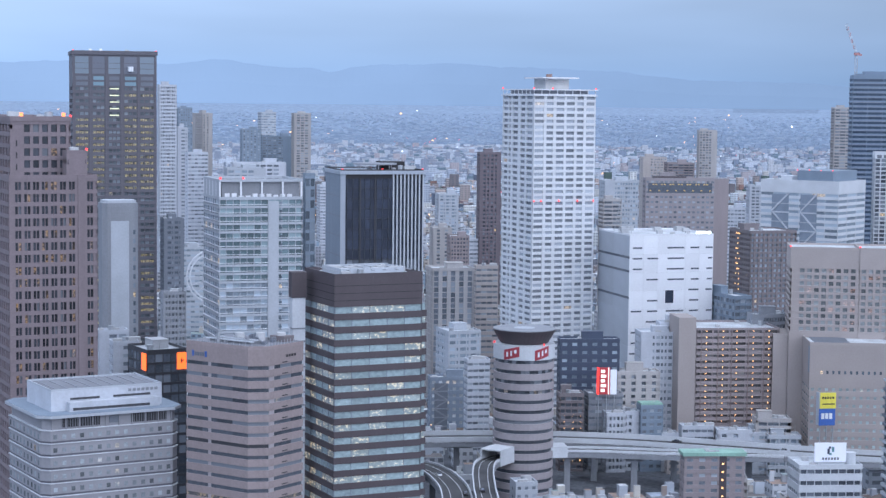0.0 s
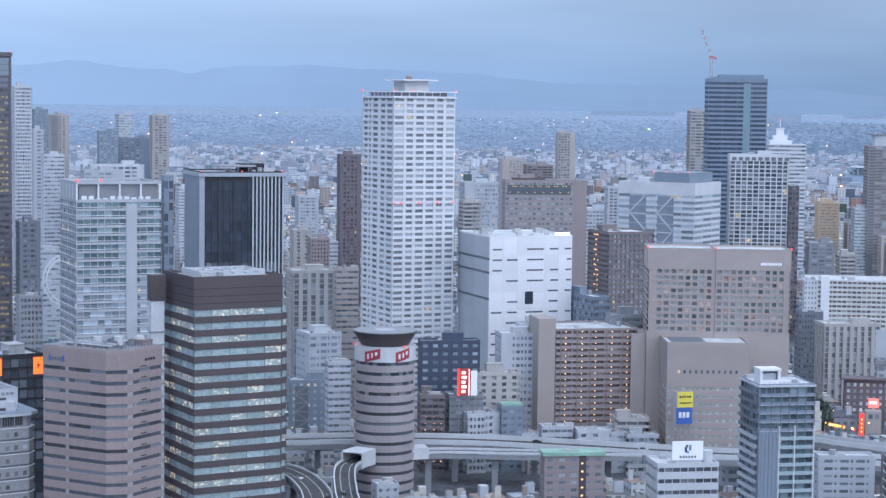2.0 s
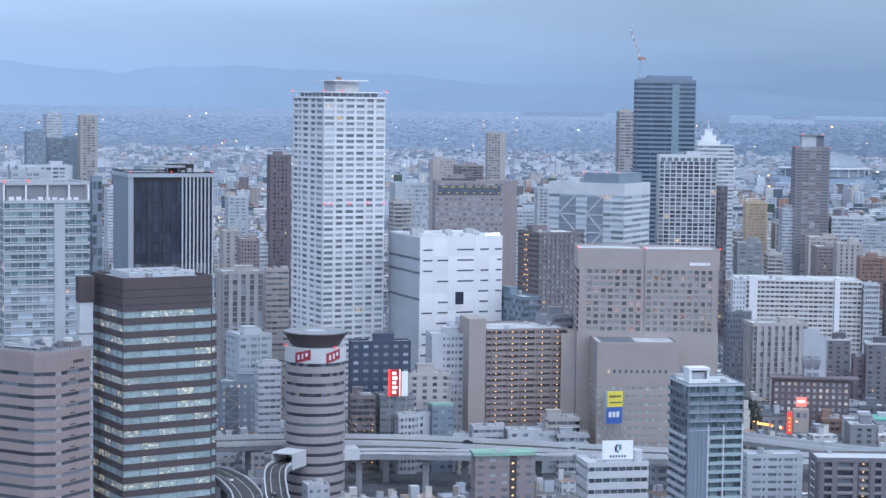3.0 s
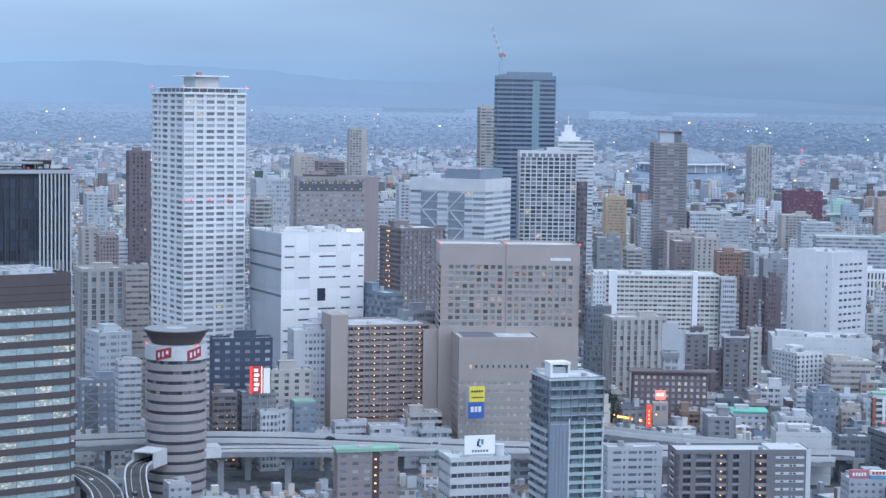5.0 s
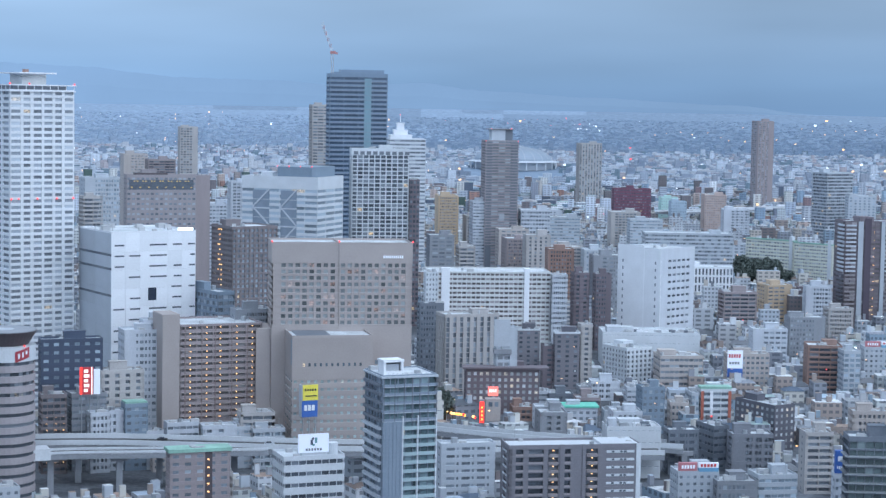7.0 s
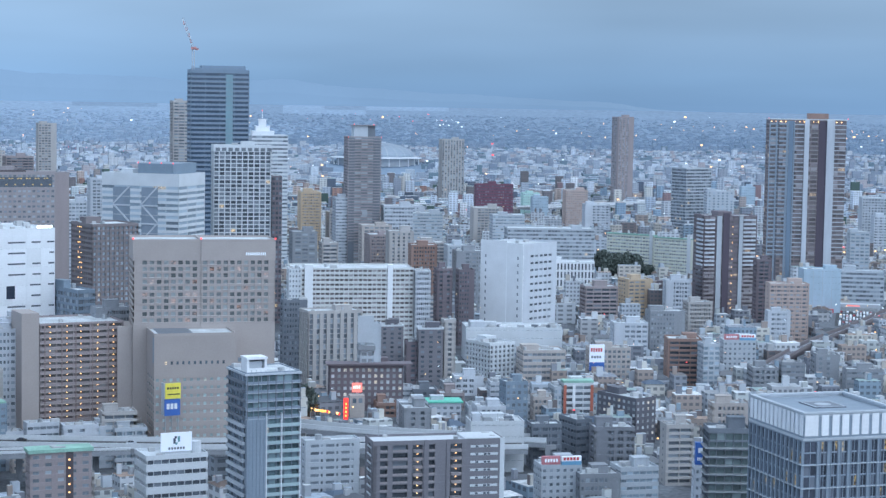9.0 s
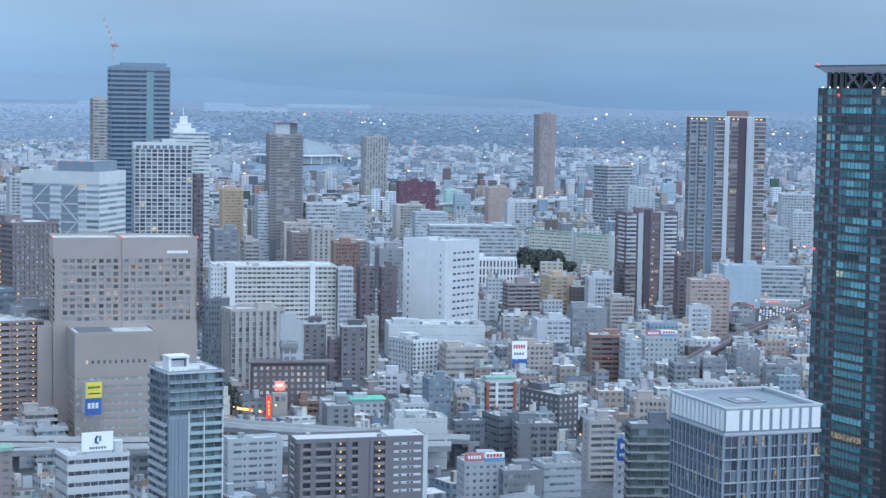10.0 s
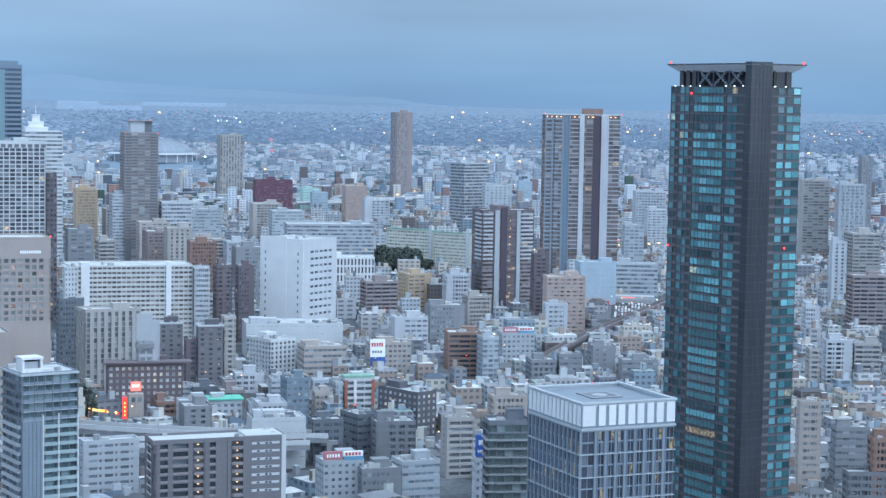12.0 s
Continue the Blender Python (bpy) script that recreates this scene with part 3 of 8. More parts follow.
def make_ground():
    radii = [0, 150, 300, 500, 700, 900, 1100, 1300, 1600, 1900, 2200, 2600, 2750, 2900, 3050, 3200, 3350, 3500, 3650, 3800, 3950, 4100, 4250, 4400, 4550, 4650, 4720]
    verts, faces, n = [(0, 0, 0)], [], 288
    for r in radii[1:]:
        verts += [(r * math.sin(2 * math.pi * i / n), r * math.cos(2 * math.pi * i / n), rise(r)) for i in range(n)]
    faces += [(0, 1 + (i + 1) % n, 1 + i) for i in range(n)]
    for j in range(len(radii) - 2):
        a, b = 1 + j * n, 1 + (j + 1) * n
        faces += [(a + i, a + (i + 1) % n, b + (i + 1) % n, b + i) for i in range(n)]
    me = bpy.data.meshes.new("ground")
    me.from_pydata(verts, [], faces)
    mat, nodes, links, bsdf = shader("city_ground", 0.9)
    coord, vor, ramp, fine = nodes.new("ShaderNodeTexCoord"), nodes.new("ShaderNodeTexVoronoi"), nodes.new("ShaderNodeValToRGB"), nodes.new("ShaderNodeTexNoise")
    vor.inputs["Scale"].default_value, fine.inputs["Scale"].default_value = 0.05, 0.4
    ramp.color_ramp.elements[0].color, ramp.color_ramp.elements[1].color = (0.05, 0.055, 0.066, 1), (0.15, 0.165, 0.19, 1)
    links.new(coord.outputs["Object"], vor.inputs["Vector"])
    links.new(coord.outputs["Object"], fine.inputs["Vector"])
    links.new(vor.outputs["Color"], ramp.inputs[0])
    links.new(scaled(nodes, links, ramp.outputs[0], span(nodes, links, fine.outputs[0], 0.3, 0.7, 0.7, 1.3)), bsdf.inputs["Base Color"])
    me.materials.append(mat)
    # far lots carry haze in their colour: pale blue, dimmer on the right
    me.materials.append(wall("hazed_lots", (0.225, 0.295, 0.39), 0.9, 0.15, 0.08, False))
    me.materials.append(wall("dim_hazed_lots", (0.18, 0.24, 0.32), 0.9, 0.15, 0.08, False))
    rng = random.Random(5)   # the haze tint passes to its darker right-hand tone lot by lot
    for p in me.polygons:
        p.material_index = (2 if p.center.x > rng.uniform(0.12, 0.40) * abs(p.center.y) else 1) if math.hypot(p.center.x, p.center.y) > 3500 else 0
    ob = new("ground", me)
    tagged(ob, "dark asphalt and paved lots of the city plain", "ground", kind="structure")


make_ground()


def make_hills():
    """A long blue range behind the plain, 4.8 km off, and a fainter one further round."""
    mat, nodes, links, bsdf = shader("distant_hills", 1.0)
    coord, tex = nodes.new("ShaderNodeTexCoord"), nodes.new("ShaderNodeTexNoise")
    tex.inputs["Scale"].default_value, tex.inputs["Detail"].default_value = 0.004, 6
    links.new(coord.outputs["Object"], tex.inputs["Vector"])
    # hazy daylight on the slopes is put into their own blue glow
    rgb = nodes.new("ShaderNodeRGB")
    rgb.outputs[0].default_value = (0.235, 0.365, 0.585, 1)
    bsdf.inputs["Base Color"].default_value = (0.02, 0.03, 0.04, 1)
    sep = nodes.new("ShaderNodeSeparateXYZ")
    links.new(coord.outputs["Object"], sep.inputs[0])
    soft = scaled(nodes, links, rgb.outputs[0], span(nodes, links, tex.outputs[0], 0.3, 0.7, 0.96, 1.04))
    # glow painted dimmer to the right, following the darker haze there
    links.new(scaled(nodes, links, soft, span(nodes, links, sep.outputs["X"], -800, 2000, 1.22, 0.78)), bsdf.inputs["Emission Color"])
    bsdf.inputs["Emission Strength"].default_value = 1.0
    verts, faces, n = [], [], 420
    for i in range(n + 1):
        az = -25 + 75 * i / n
        a = radians(az)
        ridge = HILL_TOP(az) + 0.05 * noise.noise((az * 0.9, 3, 0)) + 0.03 * noise.noise((az * 3.1, 7, 0))
        for r, e in ((4715, -0.62), (4760, max(-0.6, ridge * 0.55 - 0.15)), (4800, max(-0.55, ridge))):
            verts.append((r * math.sin(a), r * math.cos(a), EYE + r * math.tan(radians(e))))
        if i:
            b = 3 * i
            faces += [(b - 3, b, b + 1, b - 2), (b - 2, b + 1, b + 2, b - 1)]
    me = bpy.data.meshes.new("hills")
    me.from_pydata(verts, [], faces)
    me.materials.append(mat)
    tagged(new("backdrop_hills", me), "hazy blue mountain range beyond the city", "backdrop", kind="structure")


def HILL_TOP(az):
    pts = [(-25, 0.85), (-12.9, 0.95), (-11, 1.0), (-8, 0.95), (-6.7, 1.1), (-5.6, 0.95), (-4, 0.85), (-3.4, 0.75), (-2.5, 0.95), (-1, 1.0), (0, 1.05), (2.5, 0.95), (5, 0.85), (8, 0.6), (11, 0.55), (13, 0.4), (15, 0.55), (17, 0.35), (20, 0.2), (24, 0.05), (27, -0.2), (31, -0.4), (50, -0.4)]
    for (a, p), (b, q) in zip(pts, pts[1:]):
        if a <= az <= b:
            s = (az - a) / (b - a)
            s = s * s * (3 - 2 * s)
            return p + (q - p) * s
    return 0.0


make_hills()

# ---- the large buildings ----


def prism(poly, z0, z1, name="prism"):
    n = len(poly)
    me = bpy.data.meshes.new(name)
    me.from_pydata([(x, y, z0) for x, y in poly] + [(x, y, z1) for x, y in poly], [], [tuple(range(n - 1, -1, -1)), tuple(range(n, 2 * n))] + [(i, (i + 1) % n, n + (i + 1) % n, n + i) for i in range(n)])
    return me


def inset(poly, t):
    cx, cy = sum(p[0] for p in poly) / len(poly), sum(p[1] for p in poly) / len(poly)
    out = []
    for x, y in poly:
        r = math.hypot(x - cx, y - cy)
        out.append((cx + (x - cx) * (r - t) / r, cy + (y - cy) * (r - t) / r))
    return out


def chamfered(w, d, c):
    return [(c, 0), (w - c, 0), (w, c), (w, d - c), (w - c, d), (c, d), (0, d - c), (0, c)]


def banded(name, label, spec, poly, floors, skin, panes, band, z0=0.0, blank=0.0, pane_len=2.4, singles=250, depth=0.35, category="office building", shown=0.0):
    """A storeyed building on any plan: a spandrel for each floor and a ribbon of panes between them."""
    x, y, phi, w, d, h = spec
    top = thing(name, label, category, x, y, phi)
    part("core", prism(inset(poly, depth + 0.1), 0, h - 0.1), M["dark"], top)
    hw = h - blank
    fl = (hw - z0) / floors
    ringed = prism(poly, 0, band * fl, "spandrel")
    for k in range(floors):
        part("spandrel", ringed, M[skin], top, "", (0, 0, z0 + k * fl))
    if z0 > 0.1:
        part("base_wall", prism(poly, 0, z0), M[skin], top)
    if blank > 0.1:
        part("crown_wall", prism(poly, hw, h), M[skin], top)
    made, count = {}, 0
    inner = inset(poly, depth)
    for k in range(floors - 1, -1, -1):
        for (ax, ay), (bx, by) in zip(inner, inner[1:] + inner[:1]):
            l = math.hypot(bx - ax, by - ay)
            m = max(1, round(l / pane_len))
            for i in range(m):
                if count >= singles:
                    break
                key = round(l / m, 3)
                if key not in made:
                    made[key] = mesh_of([(0.05, 0, 0, key - 0.05, 0.08, fl * (1 - band))], "window")
                part("window", made[key], M[panes], top, "", (ax + (bx - ax) * i / m, ay + (by - ay) * i / m, z0 + k * fl + band * fl), math.degrees(math.atan2(by - ay, bx - ax)))
                count += 1
        if count >= singles and k:
            bare = prism(inner, 0, fl * (1 - band), "window_ribbon")
            for j in range(k):
                part("window_ribbon", bare, M[panes], top, "", (0, 0, z0 + j * fl + band * fl))
            break
    return top


def bars(name, top, mat, u0, u1, z0, z1, n, face="r", proud=0.14, gap=0.35):
    """Writing too small to read, as plain bars."""
    step = (u1 - u0) / n
    for i in range(n):
        a = u0 + i * step
        slab(name, (a, -proud, z0, a + step * (1 - gap), 0.11 - proud, z1) if face == "r" else (-proud, a, z0, 0.11 - proud, a + step * (1 - gap), z1), mat, top)


def paired(starts, width, gap=0.22):
    """Openings split in two by a mullion."""
    out = []
    for s in starts:
        out += [(s, s + width / 2 - gap / 2), (s + width / 2 + gap / 2, s + width)]
    return out


def stepped_tower():
    x, y, phi, w, d, h = (-141.9, 624.1, 24.8, 20.1, 54.6, 163.5)
    p = w / 107   # the broad face: five window bays after a blank strip
    top = tower("stepped_tower", "tall stepped tower in rose-grey stone with square windows", (x, y, phi, w, d, h), 41, ([(p * u, p * (u + 10.5)) for u in (24, 40, 56, 72, 88)], 12), "rose", "stoneglass", "stonepanes", 0.36, 1.5, 0.7, 1.6, 0, 110, many=2, seed=3, category="tower", house=False)
    slab("blank_strip", (-0.2, -0.25, 0, p * 17, 0.1, h - 3), M["rose"], top)
    for k in range(8, 40):
        slab("strip_slot", (p * 9, -0.32, k * 3.94 + 1, p * 11.5, -0.24, k * 3.94 + 3), M["ink"], top)
    part("cornice", ring(w + 0.5, d + 0.5, h - 0.5, h + 0.9, 0.8), M["rose"], top, "", (-0.25, -0.25, 0))
    for u in (p * 20, w - p * 12):
        part("roof_beacon", drum(0.6, h + 0.9, h + 2.3, 10), M["beacon"], top, "orange roof beacon", (u, 0.6, 0))
    warning_light(top, w, 0.4, h + 0.9)
    x, y, phi, w, d, h = (-123.3, 623.9, 23.2, 6.6, 7.1, 152.5)
    mid = tower("stepped_tower_shoulder", "blank shoulder of the rose-grey stepped tower", (x, y, phi, w, d, h), 30, (2, 6), "rose", "stoneglass", "stonepanes", 0.72, 3.4, 0.5, 2, 0, 0, many=1, seed=5, category="tower")
    slab("blank_wall", (-0.1, -0.2, 0, w + 0.1, 0.1, h), M["rose"], mid)
    warning_light(mid, w, 0.3, h + 1)
    x, y, phi, w, d, h = (-140.3, 614.2, 24.9, 29.3, 60, 144.5)
    p = w / 157
    wing = tower("stepped_tower_wing", "lower wing of rose-grey stone with paired windows", (x, y, phi, w, d, h), 36, (paired([p * u for u in (11, 27, 42.5, 58, 74, 90, 106, 138.5)], p * 10.5), 18), "rose", "stoneglass", "stonepanes", 0.34, 1.4, 0.6, 1.2, 0, 110, many=2, seed=4, category="tower")
    slab("tall_pier", (p * 122, -0.3, 0, p * 134, 0.1, h + 1.0), M["rose"], wing)


def white_office():
    x, y, phi, w, d, h = (-107.5, 508.8, 29.9, 39.9, 32.3, 85.0)
    top = thing("low_white_office", "off-white tiled office with ledges, small windows and overhanging roof", "office building", x, y, phi)
    plan = chamfered(w, d, 2.2)
    floors, hw = 22, h - 4.6
    fl = hw / floors
    part("core", prism(inset(plan, 0.7), 0, hw), M["dove"], top)
    wallring, joint, ledge = prism(plan, 0, fl - 0.75, "wall_band"), prism(inset(plan, 0.25), 0, 0.6, "joint"), prism(inset(plan, -0.3), 0, 0.22, "ledge")
    for k in range(floors):
        part("wall_band", wallring, M["dovepale"], top, "", (0, 0, k * fl + 0.7))
        part("joint", joint, M["ash"], top, "", (0, 0, k * fl + 0.1))
        part("ledge", ledge, M["whitetile"], top, "", (0, 0, k * fl + fl - 0.1))
    for k in range(floors - 1, floors - 13, -1):
        for i in range(14):
            slab("window", (3.0 + i * (w - 7) / 13, -0.06, k * fl + 1.25, 4.1 + i * (w - 7) / 13, 0.05, k * fl + 2.45), M["smallglass"], top)
        for i in range(9):
            slab("window", (-0.06, 2.9 + i * (d - 7) / 8, k * fl + 1.15, 0.05, 4.2 + i * (d - 7) / 8, k * fl + 2.6), M["smallglass"], top)
    part("gallery", prism(inset(plan, 0.7), hw, h - 1.3), M["dovepale"], top)
    for a, b in ((0.14, 0.41), (0.64, 0.90)):
        slab("louvre_bay", (w * a, 0.1, hw + 0.7, w * b, 0.9, h - 1.5), M["ink"], top)
    slab("gallery_window", (w * 0.48, 0.15, hw + 1.0, w * 0.55, 0.9, h - 1.7), M["slate"], top)
    for i in range(15):
        for a in (0.14, 0.64):
            slab("louvre", (w * a + i * w * 0.018, -0.02, hw + 0.7, w * a + i * w * 0.018 + 0.16, 0.12, h - 1.5), M["midgrey"], top)
    for i in range(10):
        slab("gallery_post", (2.6 + i * (w - 5.4) / 9, -0.1, hw, 2.9 + i * (w - 5.4) / 9, 0.3, h - 1.3), M["dovepale"], top)
    part("eave_slab", prism(inset(chamfered(w, d, 3.0), -1.5), h - 1.2, h - 0.4), M["pale"], top)
    part("roof_deck", prism(inset(chamfered(w, d, 3.0), -1.2), h - 0.4, h - 0.25), M["bluegrey"], top)
    pent = part("penthouse", mesh_of([(4, 5, h - 0.3, w - 3.5, d - 6, h + 5.4)]), M["offwhite"], top)
    part("penthouse_front", mesh_of([(8.5, 2.6, h - 0.3, w - 5, 5, h + 2.3)]), M["offwhite"], top)
    for a, b in ((9.5, 18), (22, 33)):
        slab("penthouse_slot", (a, 4.9, h + 2.7, b, 5.1, h + 3.3), M["dark"], pent)
    slab("penthouse_slot", (9.5, 2.5, h + 0.1, w - 8, 2.7, h + 0.8), M["dark"], pent)
    part("penthouse_rim", ring(w - 7.5, d - 11, h + 5.4, h + 5.9), M["pale"], top, "", (4, 5, 0))
    slab("penthouse_deck", (4.5, 5.5, h + 5.4, w - 4, d - 6.5, h + 5.5), M["midgrey"], top)
    for i in range(7):
        slab("roof_sign", (w - 13.5 + i * 1.3, 4.86, h + 4.0, w - 12.6 + i * 1.3, 4.97, h + 4.8), M["grey"], pent)
    for i in range(9):
        slab("roof_pipe", (6 + i * 3.4, 7, h + 5.5, 6.3 + i * 3.4, d - 8, h + 5.7), M["grey"], top)


def beige_office():
    spec = (-48.4, 507.7, 55.4, 18.8, 26.6, 103.2)
    x, y, phi, w, d, h = spec
    plan = [(4.2, 0), (w, 0), (w, d), (0, d), (0, 4.2)]
    top = banded("beige_office", "beige stone office with ribbon windows and chamfered corners", spec, plan, 32, "sand", "ribbonglass", 0.66, 0, 4.5, 5.0, 130)
    part("parapet", prism(inset(plan, -0.02), h, h + 0.9), M["sand"], top)
    part("roof_deck", prism(inset(plan, 0.6), h + 0.9, h + 1.0), M["midgrey"], top)
    rng = random.Random(8)
    for i in range(16):
        a, b, s = rng.uniform(2.5, w - 5), rng.uniform(2.5, d - 5), rng.uniform(0.8, 1.9)
        part("air_handler", mesh_of([(a, b, h + 0.9, a + s * 1.4, b + s, h + 0.9 + s * 0.7), (a + 0.3, b + 0.3, h + 0.9 + s * 0.7, a + s, b + s * 0.7, h + 1.1 + s * 0.7)]), M[("plant", "slate", "steel", "midgrey")[i % 4]], top)
    for i in range(3):
        part("cooling_tower", drum(1.5, h + 0.9, h + 3.3, 16, 1.25), M["plant"], top, "", (w * 0.42 + i * 3.8, d * (0.52 - 0.16 * i), 0))
    for i in range(7):   # a bank of pipes along the broad side, on trestles
        slab("pipe", (2.6 + i * 0.62, 4.5, h + 1.7 + (i % 2) * 0.25, 2.9 + i * 0.62, d * 0.82 - i * 0.9, h + 2.0 + (i % 2) * 0.25), M["steel" if i % 3 else "whitetile"], top)
    for i in range(6):
        slab("trestle", (2.3, 5.2 + i * 3.0, h + 0.9, 7.2, 5.45 + i * 3.0, h + 1.7), M["grey"], top)
    part("flue", drum(0.45, h + 0.9, h + 3.6, 10), M["steel"], top, "", (1.9, d * 0.62, 0))
    slab("plant_house", (w - 5.5, 2.4, h + 0.9, w - 1.2, 7.5, h + 2.5), M["taupe"], top)
    fl = (h - 4.5) / 32
    for k in range(14, 33):   # an air slot with a sill above each window of the narrow side
        slab("air_slot", (9.6, -0.06, k * fl + 0.35, 11.9, 0.1, k * fl + 0.62), M["ink"], top)
    slab("wall_fin", (4.25, 0.1, 0, 6.3, 0.42, h - 4.5), M["stonegrey"], top)
    slab("wall_fin", (0.1, d * 0.66, 0, 0.42, d * 0.70, h - 4.5), M["stonegrey"], top)
    bars("side_sign", top, M["slate"], d - 6.6, d - 3.0, h - 3.0, h - 2.0, 4, "l")
    for u in (d - 7.6, d - 2.9):
        slab("side_sign_mark", (-0.14, u, h - 3.2, -0.03, u + 0.7, h - 1.6), M["blue"], top)
    for i in range(10):
        slab("rail_post", (3.2 + i * (w - 7) / 9, 0.5, h + 0.9, 3.3 + i * (w - 7) / 9, 0.6, h + 2.1), M["steel"], top)
        slab("rail_post", (0.5, 3.2 + i * (d - 7) / 9, h + 0.9, 0.6, 3.3 + i * (d - 7) / 9, h + 2.1), M["steel"], top)
    bars("sign", top, M["ink"], w - 7.6, w - 3.0, h - 2.7, h - 2.0, 4)


def brown_office():
    spec = (-31.7, 569.1, 25.2, 29.3, 25.1, 117.5)
    x, y, phi, w, d, h = spec
    top = tower("brown_office", "dark brown office tower with ribbon windows, some rooms lit", spec, 27, (5, 5), "umber", "glasslit", "officejoined", 0.50, 0.16, 0.35, 9.0, 0, 140, "steelgrey", 7, 9, "office tower", house=False)
    for dz in (2.5, 4.8, 7.0):
        slab("crown_joint", (-0.05, -0.05, h - dz - 0.18, w + 0.05, 0.1, h - dz), M["ink"], top)
        slab("crown_joint", (-0.05, 0.11, h - dz - 0.18, 0.1, d, h - dz), M["ink"], top)
    # notched corner strip at the far end of the broad face
    fl = (h - 9.0) / 27
    for k in range(8, 27):
        slab("corner_ledge", (w, 1.5, k * fl, w + 2.2, 7, k * fl + fl * 0.5), M["umber"], top)
        slab("corner_window", (w, 1.8, k * fl + fl * 0.5, w + 1.8, 6.7, (k + 1) * fl), M["glasslit"], top)
    for i in range(7):
        slab("roof_rail", (2 + i * 4, 2, h + 1.6, 2.2 + i * 4, d - 2, h + 1.8), M["steel"], top)
    part("plant_screen", ring(w - 8, d - 10, h + 0.2, h + 2.2), M["pale"], top, "", (4, 5, 0))
    for i in range(6):
        slab("air_handler", (6 + i * 3.4, 8 + (i % 3) * 5, h + 0.2, 8.4 + i * 3.4, 11 + (i % 3) * 5, h + 1.9), M["plant"], top)
    x, y, phi, w, d, h = (-45.5, 583.2, 16.5, 4.1, 4.2, 117.8)
    s = thing("stair_shaft", "white stair shaft with a dark brown cap beside the brown tower", "office tower", x, y, phi)
    slab("shaft", (0, 0, 0, w, d, h - 8), M["whitetile"], s)
    slab("cap", (-0.3, -0.3, h - 8, w + 0.3, d + 0.3, h), M["umber"], s)
    for k in range(15, 26):
        slab("ledge", (-0.25, -0.25, k * 4.0, w + 0.25, d * 0.5, k * 4.0 + 0.4), M["grey"], s)


def frame_tower():
    spec = (-80.2, 685.3, 18.7, 31.2, 28.5, 141.8)
    x, y, phi, w, d, h = spec
    top = tower("white_frame_tower", "pale office tower with glass bands and an open frame crown", spec[:5] + (h - 7.5,), 44, (12, 9), "pale", "glassmid", "panespale", 0.28, 0.18, 0.4, 0, 0, 120, None, 0, 5, "office tower", house=False)
    part("crown_beam", ring(w, d, h - 0.9, h, 0.8), M["pale"], top)
    for i in range(5):
        for yy in (0.05, d - 0.65):
            slab("crown_column", (min(w - 0.7, i * w / 4), yy, h - 7.4, min(w - 0.7, i * w / 4) + 0.6, yy + 0.6, h - 0.9), M["white"], top)
    for i in range(1, 5):
        for xx in (0.05, w - 0.85):
            slab("crown_column", (xx, i * d / 5, h - 7.4, xx + 0.8, i * d / 5 + 0.8, h - 0.9), M["white"], top)
    part("crown_screen", ring(w - 2.4, d - 2.4, h - 7.4, h - 1.0, 0.4), M["grey"], top, "", (1.2, 1.2, 0))
    slab("crown_flank", (0.1, 0.8, h - 7.4, 0.4, d - 0.8, h - 0.9), M["pale"], top)
    slab("roof_deck", (1.6, 1.6, h - 1.4, w - 1.6, d - 1.6, h - 1.0), M["grey"], top)
    rng = random.Random(2)
    for i in range(10):
        slab("roof_unit", (2.2 + i * 2.6, 0.9, h - 7.3, 4.0 + i * 2.6, 1.4, h - 7.3 + rng.uniform(1.2, 2.2)), M["white"], top)
    for k in range(15, 44):
        slab("sill_line", (-0.18, -0.18, k * (h - 7.5) / 44 + 1.25, w + 0.18, d + 0.18, k * (h - 7.5) / 44 + 1.4), M["white"], top)
    fl = (h - 7.5) / 44
    slab("stair_strip", (w * 0.585, -0.3, 0, w * 0.71, 0.1, h - 8), M["pale"], top)
    for k in range(16, 44):
        slab("stair_window", (w * 0.72, -0.15, k * fl + 1.0, w * 0.75, -0.02, k * fl + 2.3), M["glass"], top)
    warning_light(top, 0.5, 0.5, h)
    warning_light(top, 9, 0.5, h)
    tower("blue_glass_slab", "narrow blue glass slab beside the pale tower", (-51.4, 718.2, 16.1, 3.9, 4.1, 142.0), 34, (2, 8), "bluegrey", "glass", "panes", 0.3, 0.3, 0.3, 1, 0, 60, seed=6, category="office tower")


